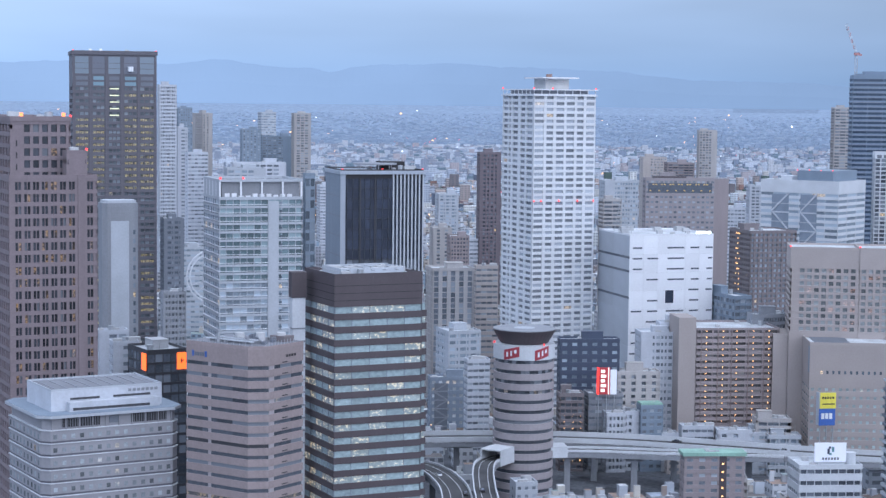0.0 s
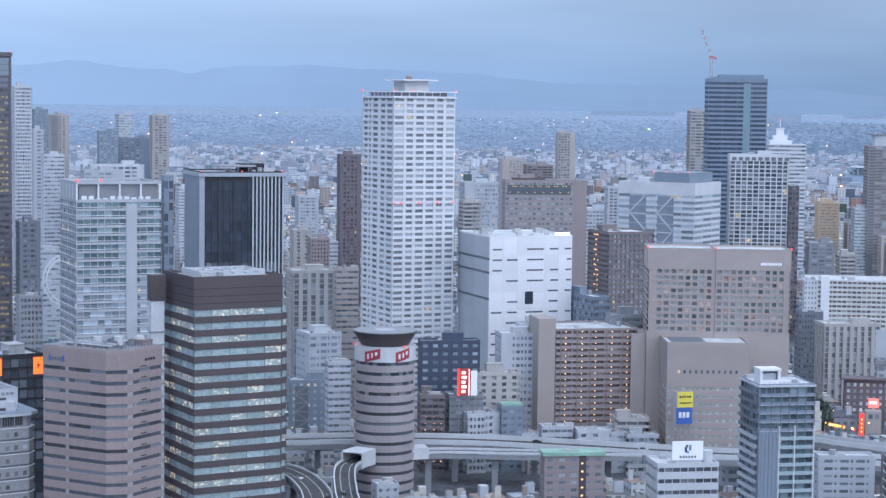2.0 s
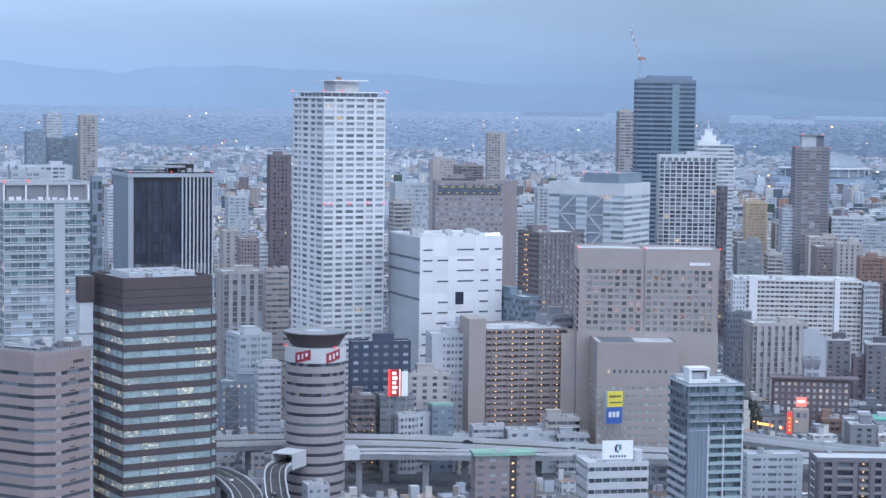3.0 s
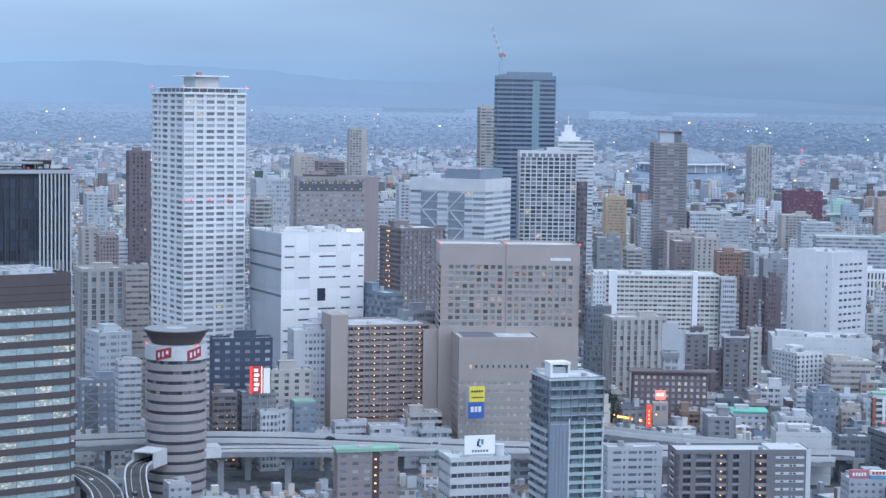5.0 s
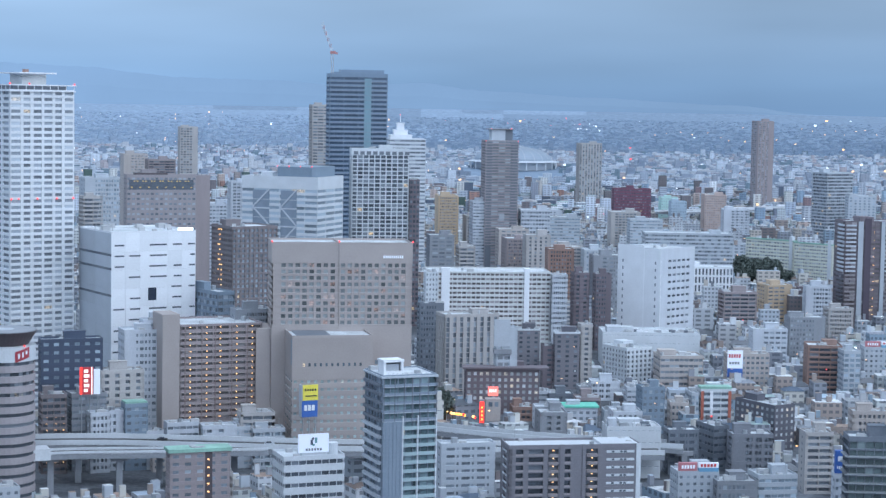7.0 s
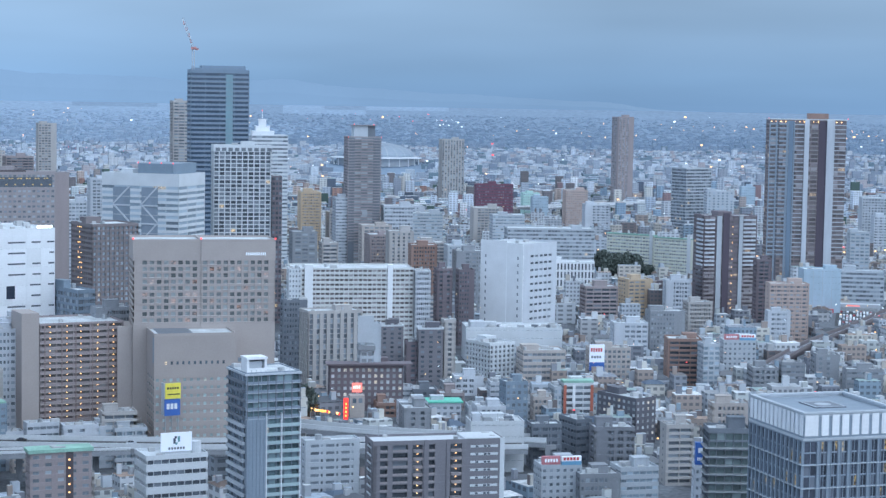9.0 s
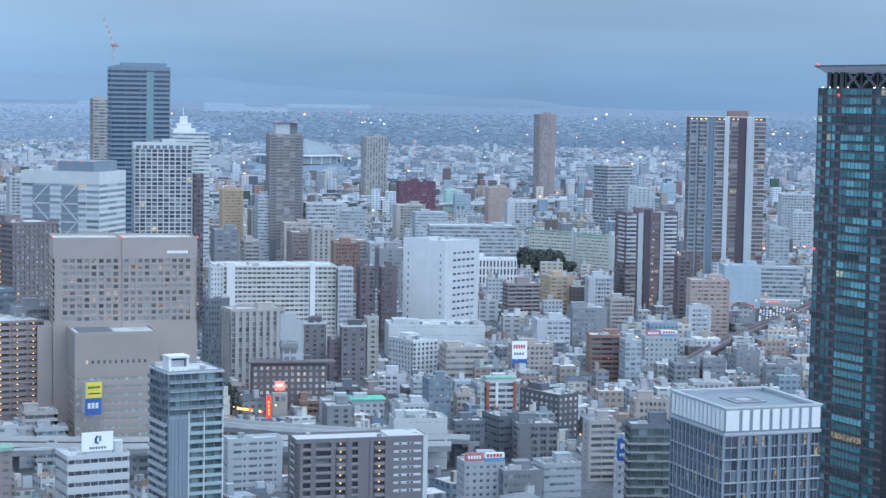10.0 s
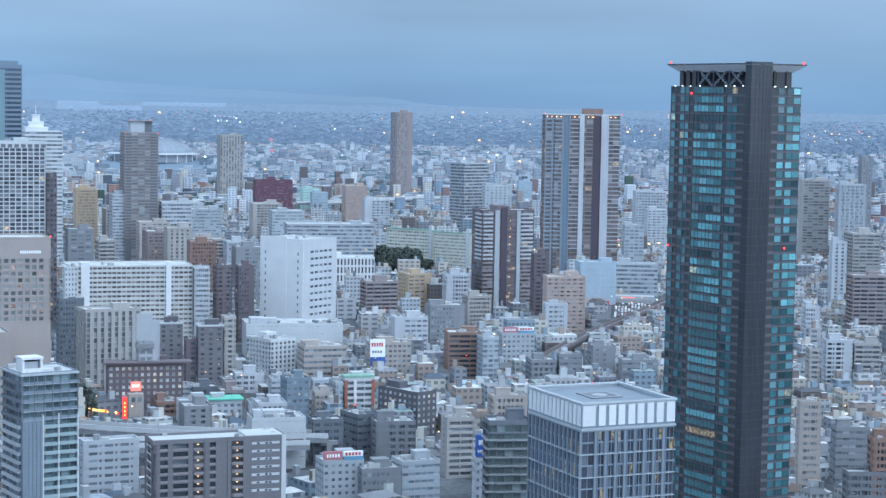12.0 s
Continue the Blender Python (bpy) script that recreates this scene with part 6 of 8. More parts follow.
    bays = [(2.9, 5.8), (7.9, 13.7), (15.6, 19.6), (22.1, 24.4), (30.6, 35.2)]
    top = tower("apartment_block", "long grey apartment block with lit stair landings and white strips", (x, y, phi, w, d, h), 13, (bays, [(5.0, 9.0)]), "mauvegrey", "panesdark", "panesdark", 0.16, 0.4, 1.6, 0.6, 0, 0, None, 3, 611, "apartment building", core="ash", house=False)
    fl = (h - 0.6) / 13
    for k in range(6, 13):
        z = k * fl
        for a, b in ((2.9, 5.8), (7.9, 13.7), (22.1, 24.4)):
            slab("balcony_front", (a, 0.05, z, b, 0.2, z + 1.25), M["mauve"], top)
        for a, b in ((15.6, 19.6), (30.6, 35.2)):
            part("stair_landing", mesh_of([(a + 0.2, -0.5, z, b - 0.2, 0.9, z + 1.1), (a + 0.7, -0.9, z, b - 0.7, -0.5, z + 1.1)]), M["mauve"], top)
            slab("landing_lamp", ((a + b) / 2 - 0.2, 0.5, z + 2.3, (a + b) / 2 + 0.35, 0.7, z + 2.6), M["warm"], top)
        slab("white_strip", (38.6, -0.12, z + 1.4, 49.6, 0.05, z + 2.3), M["whitetile"], top)
        for u in (40.6, 43.9, 45.4):
            slab("strip_window", (u, -0.16, z + 1.5, u + 1.1, -0.1, z + 2.2), M["panesdark"], top)
        slab("white_strip", (-0.12, 3.2, z + 1.4, 0.05, 10.5, z + 2.1), M["whitetile"], top)
    slab("white_edge", (50.4, -0.3, 0, 52.2, 0.1, h + 1.3), M["whitetile"], top)
    for a in (20.2, 29.0):
        slab("tall_pier", (a, -0.35, 0, a + 1.4, 0.1, h + 1.2), M["mauvegrey"], top)
    # pale roof sheets, whitened to put the sky's brightness into their colour
    slab("roof_sheet", (1, 1, h + 0.13, 35, d - 1, h + 0.3), M["whitetile"], top)
    slab("roof_sheet", (36.5, 0.6, h + 0.13, 51, d - 1, h + 1.3), M["whitetile"], top)


for build in (grey_complex, stepped_tower, white_office, beige_office, brown_office, frame_tower, black_tower, dark_frame_tower, grey_slab, white_residence, slotted_hall, round_tower, gallery_apartments, beige_hotel, truss_office, crane_tower, grid_tower, slim_tower, near_glass, long_apartments, blue_white_slab, twin_tower, dark_apartments, long_block, near_grey, dark_tower):
    build()

# ---- the buildings between: kind, corner, turn, two widths, height ----
# kind: skin, panes, spandrel share, pier width, recess, floor height, label, category
KINDS = {
    "white": ("offwhite", "panes", 0.55, 1.3, 0.35, 3.3, "white painted mid-rise building with small windows", "building"),
    "pale": ("pale", "panespale", 0.5, 0.6, 0.35, 3.5, "pale grey panelled mid-rise building", "building"),
    "grey": ("grey", "panes", 0.5, 1.0, 0.35, 3.3, "grey concrete mid-rise building with a flat roof", "building"),
    "midgrey": ("midgrey", "panes", 0.44, 0.4, 1.2, 3.1, "dark grey tiled apartment building with balconies", "apartment building"),
    "slate": ("slate", "panesdark", 0.5, 0.9, 0.4, 3.4, "slate blue building with dark windows", "building"),
    "navy": ("navy_panel", "panespale", 0.62, 2.4, 0.4, 4.0, "dark navy building with square blue-white windows", "office building"),
    "dkglass": ("dark", "panesdark", 0.25, 0.3, 0.3, 4.0, "low dark glass building with glowing orange signs", "building"),
    "greige": ("greige", "panes", 0.55, 1.4, 0.4, 3.3, "warm grey tiled building with small windows", "building"),
    "pink": ("pinkgrey", "panes", 0.5, 1.0, 0.5, 3.1, "pinkish brown apartment tower", "apartment tower"),
    "pinkgrey": ("pinkgrey", "panesdark", 0.44, 0.4, 1.2, 3.0, "pinkish grey apartment building with long balconies", "apartment building"),
    "pinkfore": ("pinkgrey", "panes", 0.55, 2.4, 0.4, 3.2, "pinkish grey building with a green roof and stair lamps", "building"),
    "plum": ("plum", "panesdark", 0.5, 1.4, 0.5, 3.1, "dark plum-brown apartment tower", "apartment tower"),
    "plumplain": ("mauvegrey", "panesdark", 0.5, 2.9, 0.4, 3.0, "plum-grey apartment tower with a pale roof edge", "apartment tower"),
    "greentop": ("bluegrey", "panes", 0.55, 1.6, 0.4, 3.3, "blue-grey low building with a green roof", "building"),
    "blueband": ("pale", "panesdark", 0.40, 0.15, 0.5, 4.2, "dark blue glass office with pale floor bands", "office building"),
    "plumhotel": ("plum", "panesbright", 0.45, 1.7, 0.4, 3.6, "dark brown building with square windows and a flat canopy roof", "hotel"),
    "cream": ("cream", "panes", 0.44, 0.4, 1.2, 3.1, "cream tiled apartment building", "apartment building"),
    "creamcool": ("offwhite", "panesdark", 0.44, 0.4, 1.2, 3.0, "off-white apartment building with deep balconies", "apartment building"),
    "stripe": ("cream", "panes", 0.12, 2.2, 0.9, 3.1, "cream apartment building with dark vertical window strips", "apartment building"),
    "creamstripe": ("whitetile", "panesdark", 0.42, 1.6, 0.8, 3.1, "cream apartment building with dark gallery openings", "apartment building"),
    "truss": ("steelgrey", "panesbright", 0.55, 1.8, 0.4, 3.4, "grey office building with a few lit windows", "office building"),
    "lamps": ("taupe", "panesdark", 0.42, 0.3, 0.9, 3.0, "brown apartment block with gallery lamps", "apartment building"),
    "office": ("bluegrey", "panes", 0.4, 0.3, 0.5, 3.3, "blue-grey office with continuous window bands", "office building"),
    "slatelit": ("taupe", "panespale", 0.45, 1.2, 0.9, 3.1, "taupe apartment tower with lit stair galleries", "apartment tower"),
    "brnhotel": ("mauve", "panes", 0.6, 1.2, 0.3, 3.3, "grey-brown hotel slab with a lit top floor", "hotel"),
    "fore": ("whitetile", "panesdark", 0.62, 0.2, 0.7, 4.4, "white terraced office with a roof signboard", "office building"),
    "whitefore": ("pale", "panes", 0.6, 1.6, 0.4, 3.3, "low white building with roof plant", "building"),
    "tan": ("tan", "panes", 0.58, 1.6, 0.6, 3.1, "tan tiled apartment building with balconies", "apartment building"),
    "brick": ("brick", "panesdark", 0.44, 0.4, 1.2, 3.1, "red-brown tiled apartment building", "apartment building"),
    "redtrim": ("whitetile", "panes", 0.44, 0.4, 1.2, 3.1, "white building with red side strips and balconies", "apartment building"),
    "whiteblue": ("pale", "panespale", 0.4, 0.8, 0.4, 3.2, "light blue-white narrow building", "building"),
    "mint": ("offwhite", "panes", 0.5, 1.6, 0.4, 3.2, "low white building with a mint green roof", "building"),
    "bluegrey": ("bluegrey", "panes", 0.5, 1.4, 0.4, 3.2, "narrow blue-grey town building with flat roof", "building"),
    "whitesign": ("pale", "panes", 0.55, 1.6, 0.4, 3.2, "white building with a red and white roof sign", "building"),
    "terrace": ("slate", "greenpanes", 0.22, 0.2, 0.6, 3.3, "grey glass building with projecting ledges", "building"),
    "pinkcream": ("peach", "panes", 0.55, 1.2, 0.7, 3.1, "peach tiled apartment building with balconies", "apartment building"),
    "sky": ("sky_sheet", "panespale", 0.96, 1.0, 0.3, 5.0, "light blue sheeted building under scaffolding", "building"),
    "colon": ("white", "panesdark", 0.25, 1.6, 0.9, 7.5, "white hall with a tall colonnade", "building"),
    "mintfar": ("paleteal", "panespale", 0.75, 1.2, 0.4, 4.0, "pale mint green hall with a rounded roof edge", "building"),
    "skyfar": ("sky_sheet", "panespale", 0.75, 1.2, 0.4, 4.0, "light blue panelled office building with flat roof", "building"),
    "whitewide": ("offwhite", "panes", 0.5, 0.4, 0.5, 4.0, "wide white stepped hospital-like building", "building"),
    "retail": ("whitetile", "panespale", 0.96, 1.0, 0.3, 6.0, "wide flat pale retail building with plant on its roof", "store"),
    "bands": ("pale", "panes", 0.5, 0.15, 0.4, 3.7, "pale building with long horizontal window bands", "building"),
    "greigeband": ("greige", "panes", 0.55, 0.2, 0.4, 3.6, "warm grey office with horizontal window bands", "office building"),
    "signgrey": ("greige", "panes", 0.5, 1.0, 0.4, 3.4, "warm grey building with a white and blue signboard", "building"),
    "bluesign": ("offwhite", "panes", 0.6, 1.6, 0.4, 3.3, "narrow white building with a blue roof sign", "building"),
    "bluelow": ("pale", "panes", 0.6, 1.6, 0.4, 3.3, "low hall with a light blue sheet roof", "building"),
    "blackwhite": ("ash", "panesbright", 0.52, 1.9, 0.3, 3.1, "black apartment building with white-framed windows", "apartment building"),
    "maroon": ("maroon_panel", "panesdark", 0.6, 1.4, 0.4, 4.0, "dark maroon panelled office block", "building"),
}
M["navy_panel"] = wall("navy_panel", (0.055, 0.072, 0.115), 0.45)
M["teal_paint"] = wall("teal_paint", (0.13, 0.30, 0.33))
M["sky_sheet"] = wall("light_blue_sheeting", (0.39, 0.49, 0.585), 0.6)
M["maroon_panel"] = wall("maroon_panel", (0.155, 0.072, 0.108))

PLACED = [
    ("white", -139, 768, 20, 12.1, 8.0, 74.8),
    ("dkglass", -112, 721, 29, 16.2, 21.9, 73.2),
    ("grey", -145, 989, 20, 12.1, 8.0, 68.0),
    ("slate", -181, 1237, 20, 13.5, 12.5, 90.4),
    ("bluegrey", -316, 2278, 18, 17.1, 15.6, 156.5),
    ("cream", -300, 2381, 32, 14.0, 30.0, 149.1),
    ("bluegrey", -240, 2287, 16, 22.8, 15.7, 131.4),
    ("pale", -236, 2489, 20, 19.9, 20.1, 150.3),
    ("bluegrey", -221, 2340, 13, 37.3, 20.1, 122.4),
    ("cream", -178, 2293, 14, 20.8, 19.8, 151.1),
    ("white", -212, 1586, 18, 17.2, 10.9, 123.5),
    ("white", -169, 1541, 14, 43.7, 16.6, 117.0),
    ("pale", -157, 1391, 14, 28.5, 21.1, 118.2),
    ("white", -59, 818, 16, 5.3, 8.0, 109.3),
    ("plum", 31, 1500, 9, 17.3, 13.0, 128.6),
    ("stripe", -4, 1050, 12, 24.0, 18.5, 76.5),
    ("greige", 21, 1090, 9, 13.3, 8.0, 74.5),
    ("truss", -4, 939, 8, 20.9, 10.3, 31.5),
    ("pale", 5, 980, 20, 18.3, 19.3, 49.8),
    ("white", 14, 905, 11, 11.2, 8.0, 45.5),
    ("white", -250, 1681, 18, 15.6, 11.5, 180.4),
    ("white", -241, 1733, 18, 9.4, 11.9, 141.7),
    ("navy", 57, 883, 4, 28.5, 9.6, 58.7),
    ("lamps", 56, 866, 4, 11.6, 9.5, 35.6),
    ("pale", 130, 1494, 7, 27.4, 21.7, 107.5),
    ("cream", 122, 1415, 7, 14.7, 16.4, 97.0),
    ("grey", 109, 1245, 7, 19.0, 8.0, 84.7),
    ("white", 97, 900, 6, 17.7, 14.5, 60.2),
    ("white", 107, 909, 5, 10.3, 10.6, 63.9),
    ("cream", 84, 880, 6, 20.5, 10.2, 44.0),
    ("white", 104, 868, 6, 8.0, 8.0, 17.0),
    ("grey", 70, 871, 9, 16.3, 11.0, 34.9),
    ("white", 78, 864, 9, 9.1, 8.0, 26.9),
    ("greentop", 94, 867, 8, 10.7, 8.7, 30.1),
    ("white", 113, 865, 5, 14.9, 8.0, 21.1),
    ("white", 129, 862, 2, 16.2, 9.0, 19.8),
    ("pale", 140, 863, 5, 14.6, 10.8, 18.6),
    ("office", 149, 948, 21, 9.8, 30.0, 73.1),
    ("grey", 153, 917, 6, 18.4, 10.6, 67.5),
    ("slatelit", 187, 1135, 16, 30.6, 30.0, 93.4),
    ("cream", 386, 1860, -2, 17.6, 19.0, 166.2),
    ("cream", 311, 2279, 2, 21.9, 15.6, 136.1),
    ("brnhotel", 135, 1243, 2, 55.0, 13.6, 120.1),
    ("pinkfore", 96, 727, 4, 24.1, 8.0, 34.0),
    ("cream", 114, 731, 3, 7.6, 8.0, 24.0),
    ("fore", 139, 717, 5, 24.9, 16.6, 32.0),
    ("whitefore", 31, 737, 12, 9.0, 9.3, 20.0),
    ("whitefore", 41, 735, 12, 17.0, 9.0, 13.0),
    ("stripe", 296, 1044, 2, 33.2, 17.1, 48.6),
    ("plumhotel", 294, 992, -12, 40.7, 14.5, 24.5),
    ("pale", 311, 992, -9, 12.0, 9.0, 47.1),
    ("plumplain", 378, 1160, -8, 14.9, 12.8, 24.7),
    ("plumplain", 373, 1071, -11, 15.1, 9.8, 33.6),
    ("cream", 390, 1073, -10, 7.3, 11.9, 37.9),
    ("plum", 367, 1076, -9, 7.6, 8.0, 24.8),
    ("cream", 466, 1337, 1, 13.5, 18.8, 23.0),
    ("plum", 439, 1224, -8, 11.1, 11.3, 55.1),
    ("plum", 460, 1237, -8, 11.2, 11.4, 52.9),
    ("white", 512, 1413, -6, 30.0, 18.7, 19.0),
    ("retail", 437, 1160, -15, 64.1, 30.0, 22.0),
    ("creamstripe", 417, 1065, 17, 19.5, 24.1, 23.8),
    ("greigeband", 429, 1041, -10, 26.2, 19.5, 22.3),
    ("signgrey", 474, 1045, -14, 25.9, 11.7, 22.3),
    ("white", 538, 1146, -15, 23.1, 17.2, 24.1),
    ("pinkgrey", 581, 1290, -10, 25.5, 17.3, 33.7),
    ("tan", 650, 1360, -1, 21.2, 20.9, 31.2),
    ("grey", 576, 1169, -14, 24.5, 18.3, 28.6),
    ("plum", 682, 1375, -14, 11.7, 17.2, 24.9),
    ("white", 664, 1322, -17, 19.8, 14.8, 34.0),
    ("cream", 642, 1241, -12, 18.6, 15.6, 25.9),
    ("brick", 521, 1032, -19, 20.7, 19.4, 28.1),
    ("redtrim", 406, 927, -10, 16.6, 15.0, 20.1),
    ("whiteblue", 399, 923, -9, 4.0, 14.9, 19.0),
    ("mint", 333, 938, -12, 17.5, 13.0, 10.3),
    ("grey", 305, 896, -9, 13.9, 16.6, 15.5),
    ("retail", 308, 809, -11, 25.2, 15.1, 23.1),
    ("bluegrey", 368, 916, -4, 12.3, 11.5, 23.8),
    ("white", 380, 1026, -12, 17.1, 11.9, 10.6),
    ("slate", 339, 810, -9, 14.5, 10.9, 20.4),
    ("slate", 363, 813, 6, 8.5, 17.0, 20.9),
    ("midgrey", 366, 799, -13, 19.5, 12.5, 19.6),
    ("blackwhite", 414, 854, 16, 13.4, 30.0, 22.7),
    ("cream", 383, 758, -11, 12.7, 10.8, 26.9),
    ("whitesign", 303, 713, -7, 17.6, 12.0, 21.0),
    ("grey", 317, 705, -9, 17.4, 14.3, 18.0),
    ("pale", 335, 704, -5, 17.0, 13.5, 20.0),
    ("white", 342, 890, -11, 15.0, 16.6, 15.9),
    ("whitefore", 216, 764, -2, 23.9, 9.0, 26.2),
    ("terrace", 328, 615, -18, 15.8, 12.0, 52.0),
    ("greige", 440, 822, -16, 19.0, 10.9, 24.5),
    ("pinkcream", 691, 1208, -18, 29.0, 16.2, 42.0),
    ("sky", 819, 1376, -17, 31.6, 20.0, 35.6),
    ("plum", 711, 1264, -19, 11.5, 15.1, 54.7),
    ("colon", 659, 1542, -17, 40.5, 19.4, 29.8),
    ("bands", 666, 1661, -16, 83.2, 30.0, 51.4),
    ("blueband", 1097, 2135, 11, 40.4, 30.0, 91.1),
    ("pink", 1253, 2671, -5, 25.3, 30.0, 149.9),
    ("stripe", 983, 2728, -10, 34.8, 29.8, 111.6),
    ("maroon", 909, 2383, -13, 50.6, 21.9, 59.0),
    ("whitesign", 572, 1056, -16, 21.1, 14.0, 22.9),
    ("whiteblue", 532, 1007, -13, 10.3, 14.7, 27.7),
    ("pale", 343, 610, -19, 9.9, 8.0, 64.6),
    ("white", 677, 1185, -18, 16.3, 11.9, 24.7),
    ("grey", 565, 971, -18, 13.8, 8.2, 20.4),
    ("grey", 549, 977, -17, 15.5, 16.4, 17.0),
    ("grey", 608, 1004, -19, 14.4, 17.1, 19.5),
    ("grey", 601, 958, -20, 21.8, 11.5, 17.1),
    ("bands", 872, 1407, -28, 38.0, 15.6, 31.0),
    ("white", 1190, 1850, -23, 22.5, 22.7, 48.2),
    ("pinkgrey", 896, 1111, -23, 29.8, 18.0, 46.3),
    ("cream", 695, 900, -24, 6.8, 9.6, 27.1),
    ("creamcool", 719, 915, -26, 16.5, 11.4, 29.4),
    ("cream", 735, 908, -27, 16.5, 11.4, 27.7),
    ("white", 841, 1095, -28, 10.6, 18.7, 26.6),
    ("greige", 515, 672, -25, 9.6, 8.0, 40.0),
    ("grey", 540, 678, -25, 15.5, 10.5, 26.0),
    ("brick", 500, 604, -26, 12.7, 9.4, 36.0),
    ("midgrey", 491, 608, -25, 15.8, 9.4, 22.0),
    ("cream", 1274, 1670, -25, 29.7, 20.6, 90.2),
    ("pale", 1273, 1607, -28, 29.2, 20.5, 88.3),
    ("grey", 1574, 1942, -29, 13.7, 24.8, 104.2),
    ("cream", 1066, 1324, -23, 25.3, 30.0, 59.6),
    ("white", 1022, 1296, -28, 12.5, 16.5, 55.1),
    ("slate", 299, 1110, -1, 15.1, 8.3, 48.0),
    ("white", 307, 1139, -0, 16.0, 13.3, 21.1),
    ("mintfar", 1025, 2498, -12, 23.7, 23.3, 41.2),
    ("skyfar", 999, 2401, -15, 21.9, 22.4, 40.7),
    ("pinkcream", 1001, 2291, -14, 28.8, 30.0, 55.4),
    ("white", 942, 2098, -16, 31.3, 24.9, 47.8),
    ("white", 637, 1948, -10, 43.9, 30.0, 55.8),
    ("cream", 566, 1918, -8, 21.8, 30.0, 51.0),
    ("tan", 617, 2216, -8, 24.2, 28.9, 57.7),
    ("greige", 554, 1765, -9, 29.6, 23.6, 47.7),
    ("pale", 649, 1892, -11, 33.4, 25.7, 51.7),
    ("cream", 764, 2010, -13, 33.6, 30.0, 49.8),
    ("pinkgrey", 516, 1620, -8, 34.6, 30.0, 49.3),
    ("cream", 535, 1561, -11, 31.6, 21.2, 46.7),
    ("pale", 555, 1522, -12, 18.4, 24.5, 46.8),
    ("grey", 521, 1407, -10, 23.6, 20.7, 51.7),
    ("pale", 748, 1909, -13, 35.4, 26.4, 48.0),
    ("pale", 851, 1865, -17, 16.1, 17.8, 24.6),
    ("pale", 1097, 2078, -20, 33.4, 30.0, 65.2),
    ("skyfar", 1399, 2540, -21, 21.0, 25.1, 48.1),
    ("white", 1232, 1942, -24, 37.1, 29.7, 64.2),
    ("pale", 1009, 1610, -24, 19.4, 24.6, 48.7),
    ("white", -127, 1996, 12, 20.5, 26.0, 77.9),
    ("pale", -2, 1950, 8, 21.2, 25.5, 72.6),
    ("cream", -6, 1600, 8, 16.5, 20.9, 61.6),
    ("white", 12, 1500, 8, 20.9, 19.6, 59.7),
    ("pinkgrey", 8, 1450, 8, 14.9, 19.0, 65.6),
    ("greige", 245, 2287, 2, 28.8, 30.0, 102.5),
    ("pinkgrey", 262, 2184, 1, 31.4, 30.0, 99.4),
    ("white", 307, 1875, -1, 24.6, 24.2, 88.1),
    ("white", 255, 1681, -1, 17.1, 21.7, 76.5),
    ("pale", -182, 1287, 16, 20.9, 16.7, 67.8),
    ("grey", -141, 777, 20, 9.4, 8.0, 71.2),
    ("white", -130, 749, 20, 10.6, 8.0, 72.7),
    ("white", 544, 1821, -9, 27.6, 29.0, 71.8),
    ("tan", 537, 1927, -8, 21.8, 21.7, 71.9),
    ("grey", 423, 1543, -7, 21.3, 20.9, 58.2),
    ("cream", 419, 1440, -8, 13.2, 19.6, 56.7),
    ("cream", 501, 1519, -10, 21.2, 20.8, 59.8),
    ("brick", 487, 1419, -11, 20.8, 19.5, 56.0),
    ("whitewide", 590, 1806, -10, 29.8, 24.7, 64.3),
    ("white", 85, 869, 4, 8.6, 8.0, 27.0),
    ("greige", 106, 862, 5, 6.9, 7.0, 12.0),
    ("cream", 147, 864, 0, 16.2, 12.0, 25.1),
    ("pale", 152, 859, -0, 15.1, 10.4, 18.2),
    ("bluesign", 343, 654, -20, 5.2, 8.0, 30.0),
    ("bluelow", 499, 968, -19, 17.9, 14.3, 6.0),
    ("white", 317, 940, -11, 15.6, 10.8, 11.1),
    ("slate", 345, 999, -11, 14.0, 13.8, 8.3),
    ("pinkgrey", 354, 979, -12, 13.8, 13.5, 8.8),
    ("brick", 313, 966, -10, 11.1, 13.3, 6.8),
    ("pale", 351, 926, -13, 10.1, 12.8, 10.2),
    ("white", 386, 984, -13, 8.2, 13.6, 13.0),
    ("greige", 386, 921, -15, 10.0, 12.8, 14.4),
    ("lamps", 366, 1352, -5, 18.0, 14.7, 19.9),
    ("white", 339, 1004, -9, 8.4, 11.0, 9.0),
    ("grey", 369, 1016, -10, 7.2, 11.2, 9.1),
    ("white", 334, 941, -10, 7.3, 10.4, 8.2),
    ("grey", 362, 916, -12, 10.0, 10.1, 8.9),
    ("cream", 395, 973, -12, 9.4, 10.8, 11.0),
]
BLIND = {k: "" for k in ("whiteblue", "stripe", "plumhotel", "truss", "lamps", "redtrim", "pinkfore", "sky", "brnhotel", "slatelit", "plum", "pink", "retail", "bands", "colon", "signgrey", "blackwhite", "bluesign", "bluelow")}
FOOT = []   # plan circles that the filling houses keep out of


def keep_out(x, y, phi, w, d):
    a = radians(phi)
    cx, cy = x + w / 2 * math.cos(a) - d / 2 * math.sin(a), y + w / 2 * math.sin(a) + d / 2 * math.cos(a)
    FOOT.append((cx, cy, phi, w / 2 + 2, d / 2 + 2))


for ob in list(scene.objects):
    core = [c for c in ob.children if c.name.startswith(("core", "body"))]
    if ob.parent is None and core:
        box = core[0].bound_box
        x0, y0, x1, y1 = box[0][0], box[0][1], box[6][0], box[6][1]
        at = ob.matrix_basis @ core[0].matrix_basis @ Vector((x0, y0, 0))
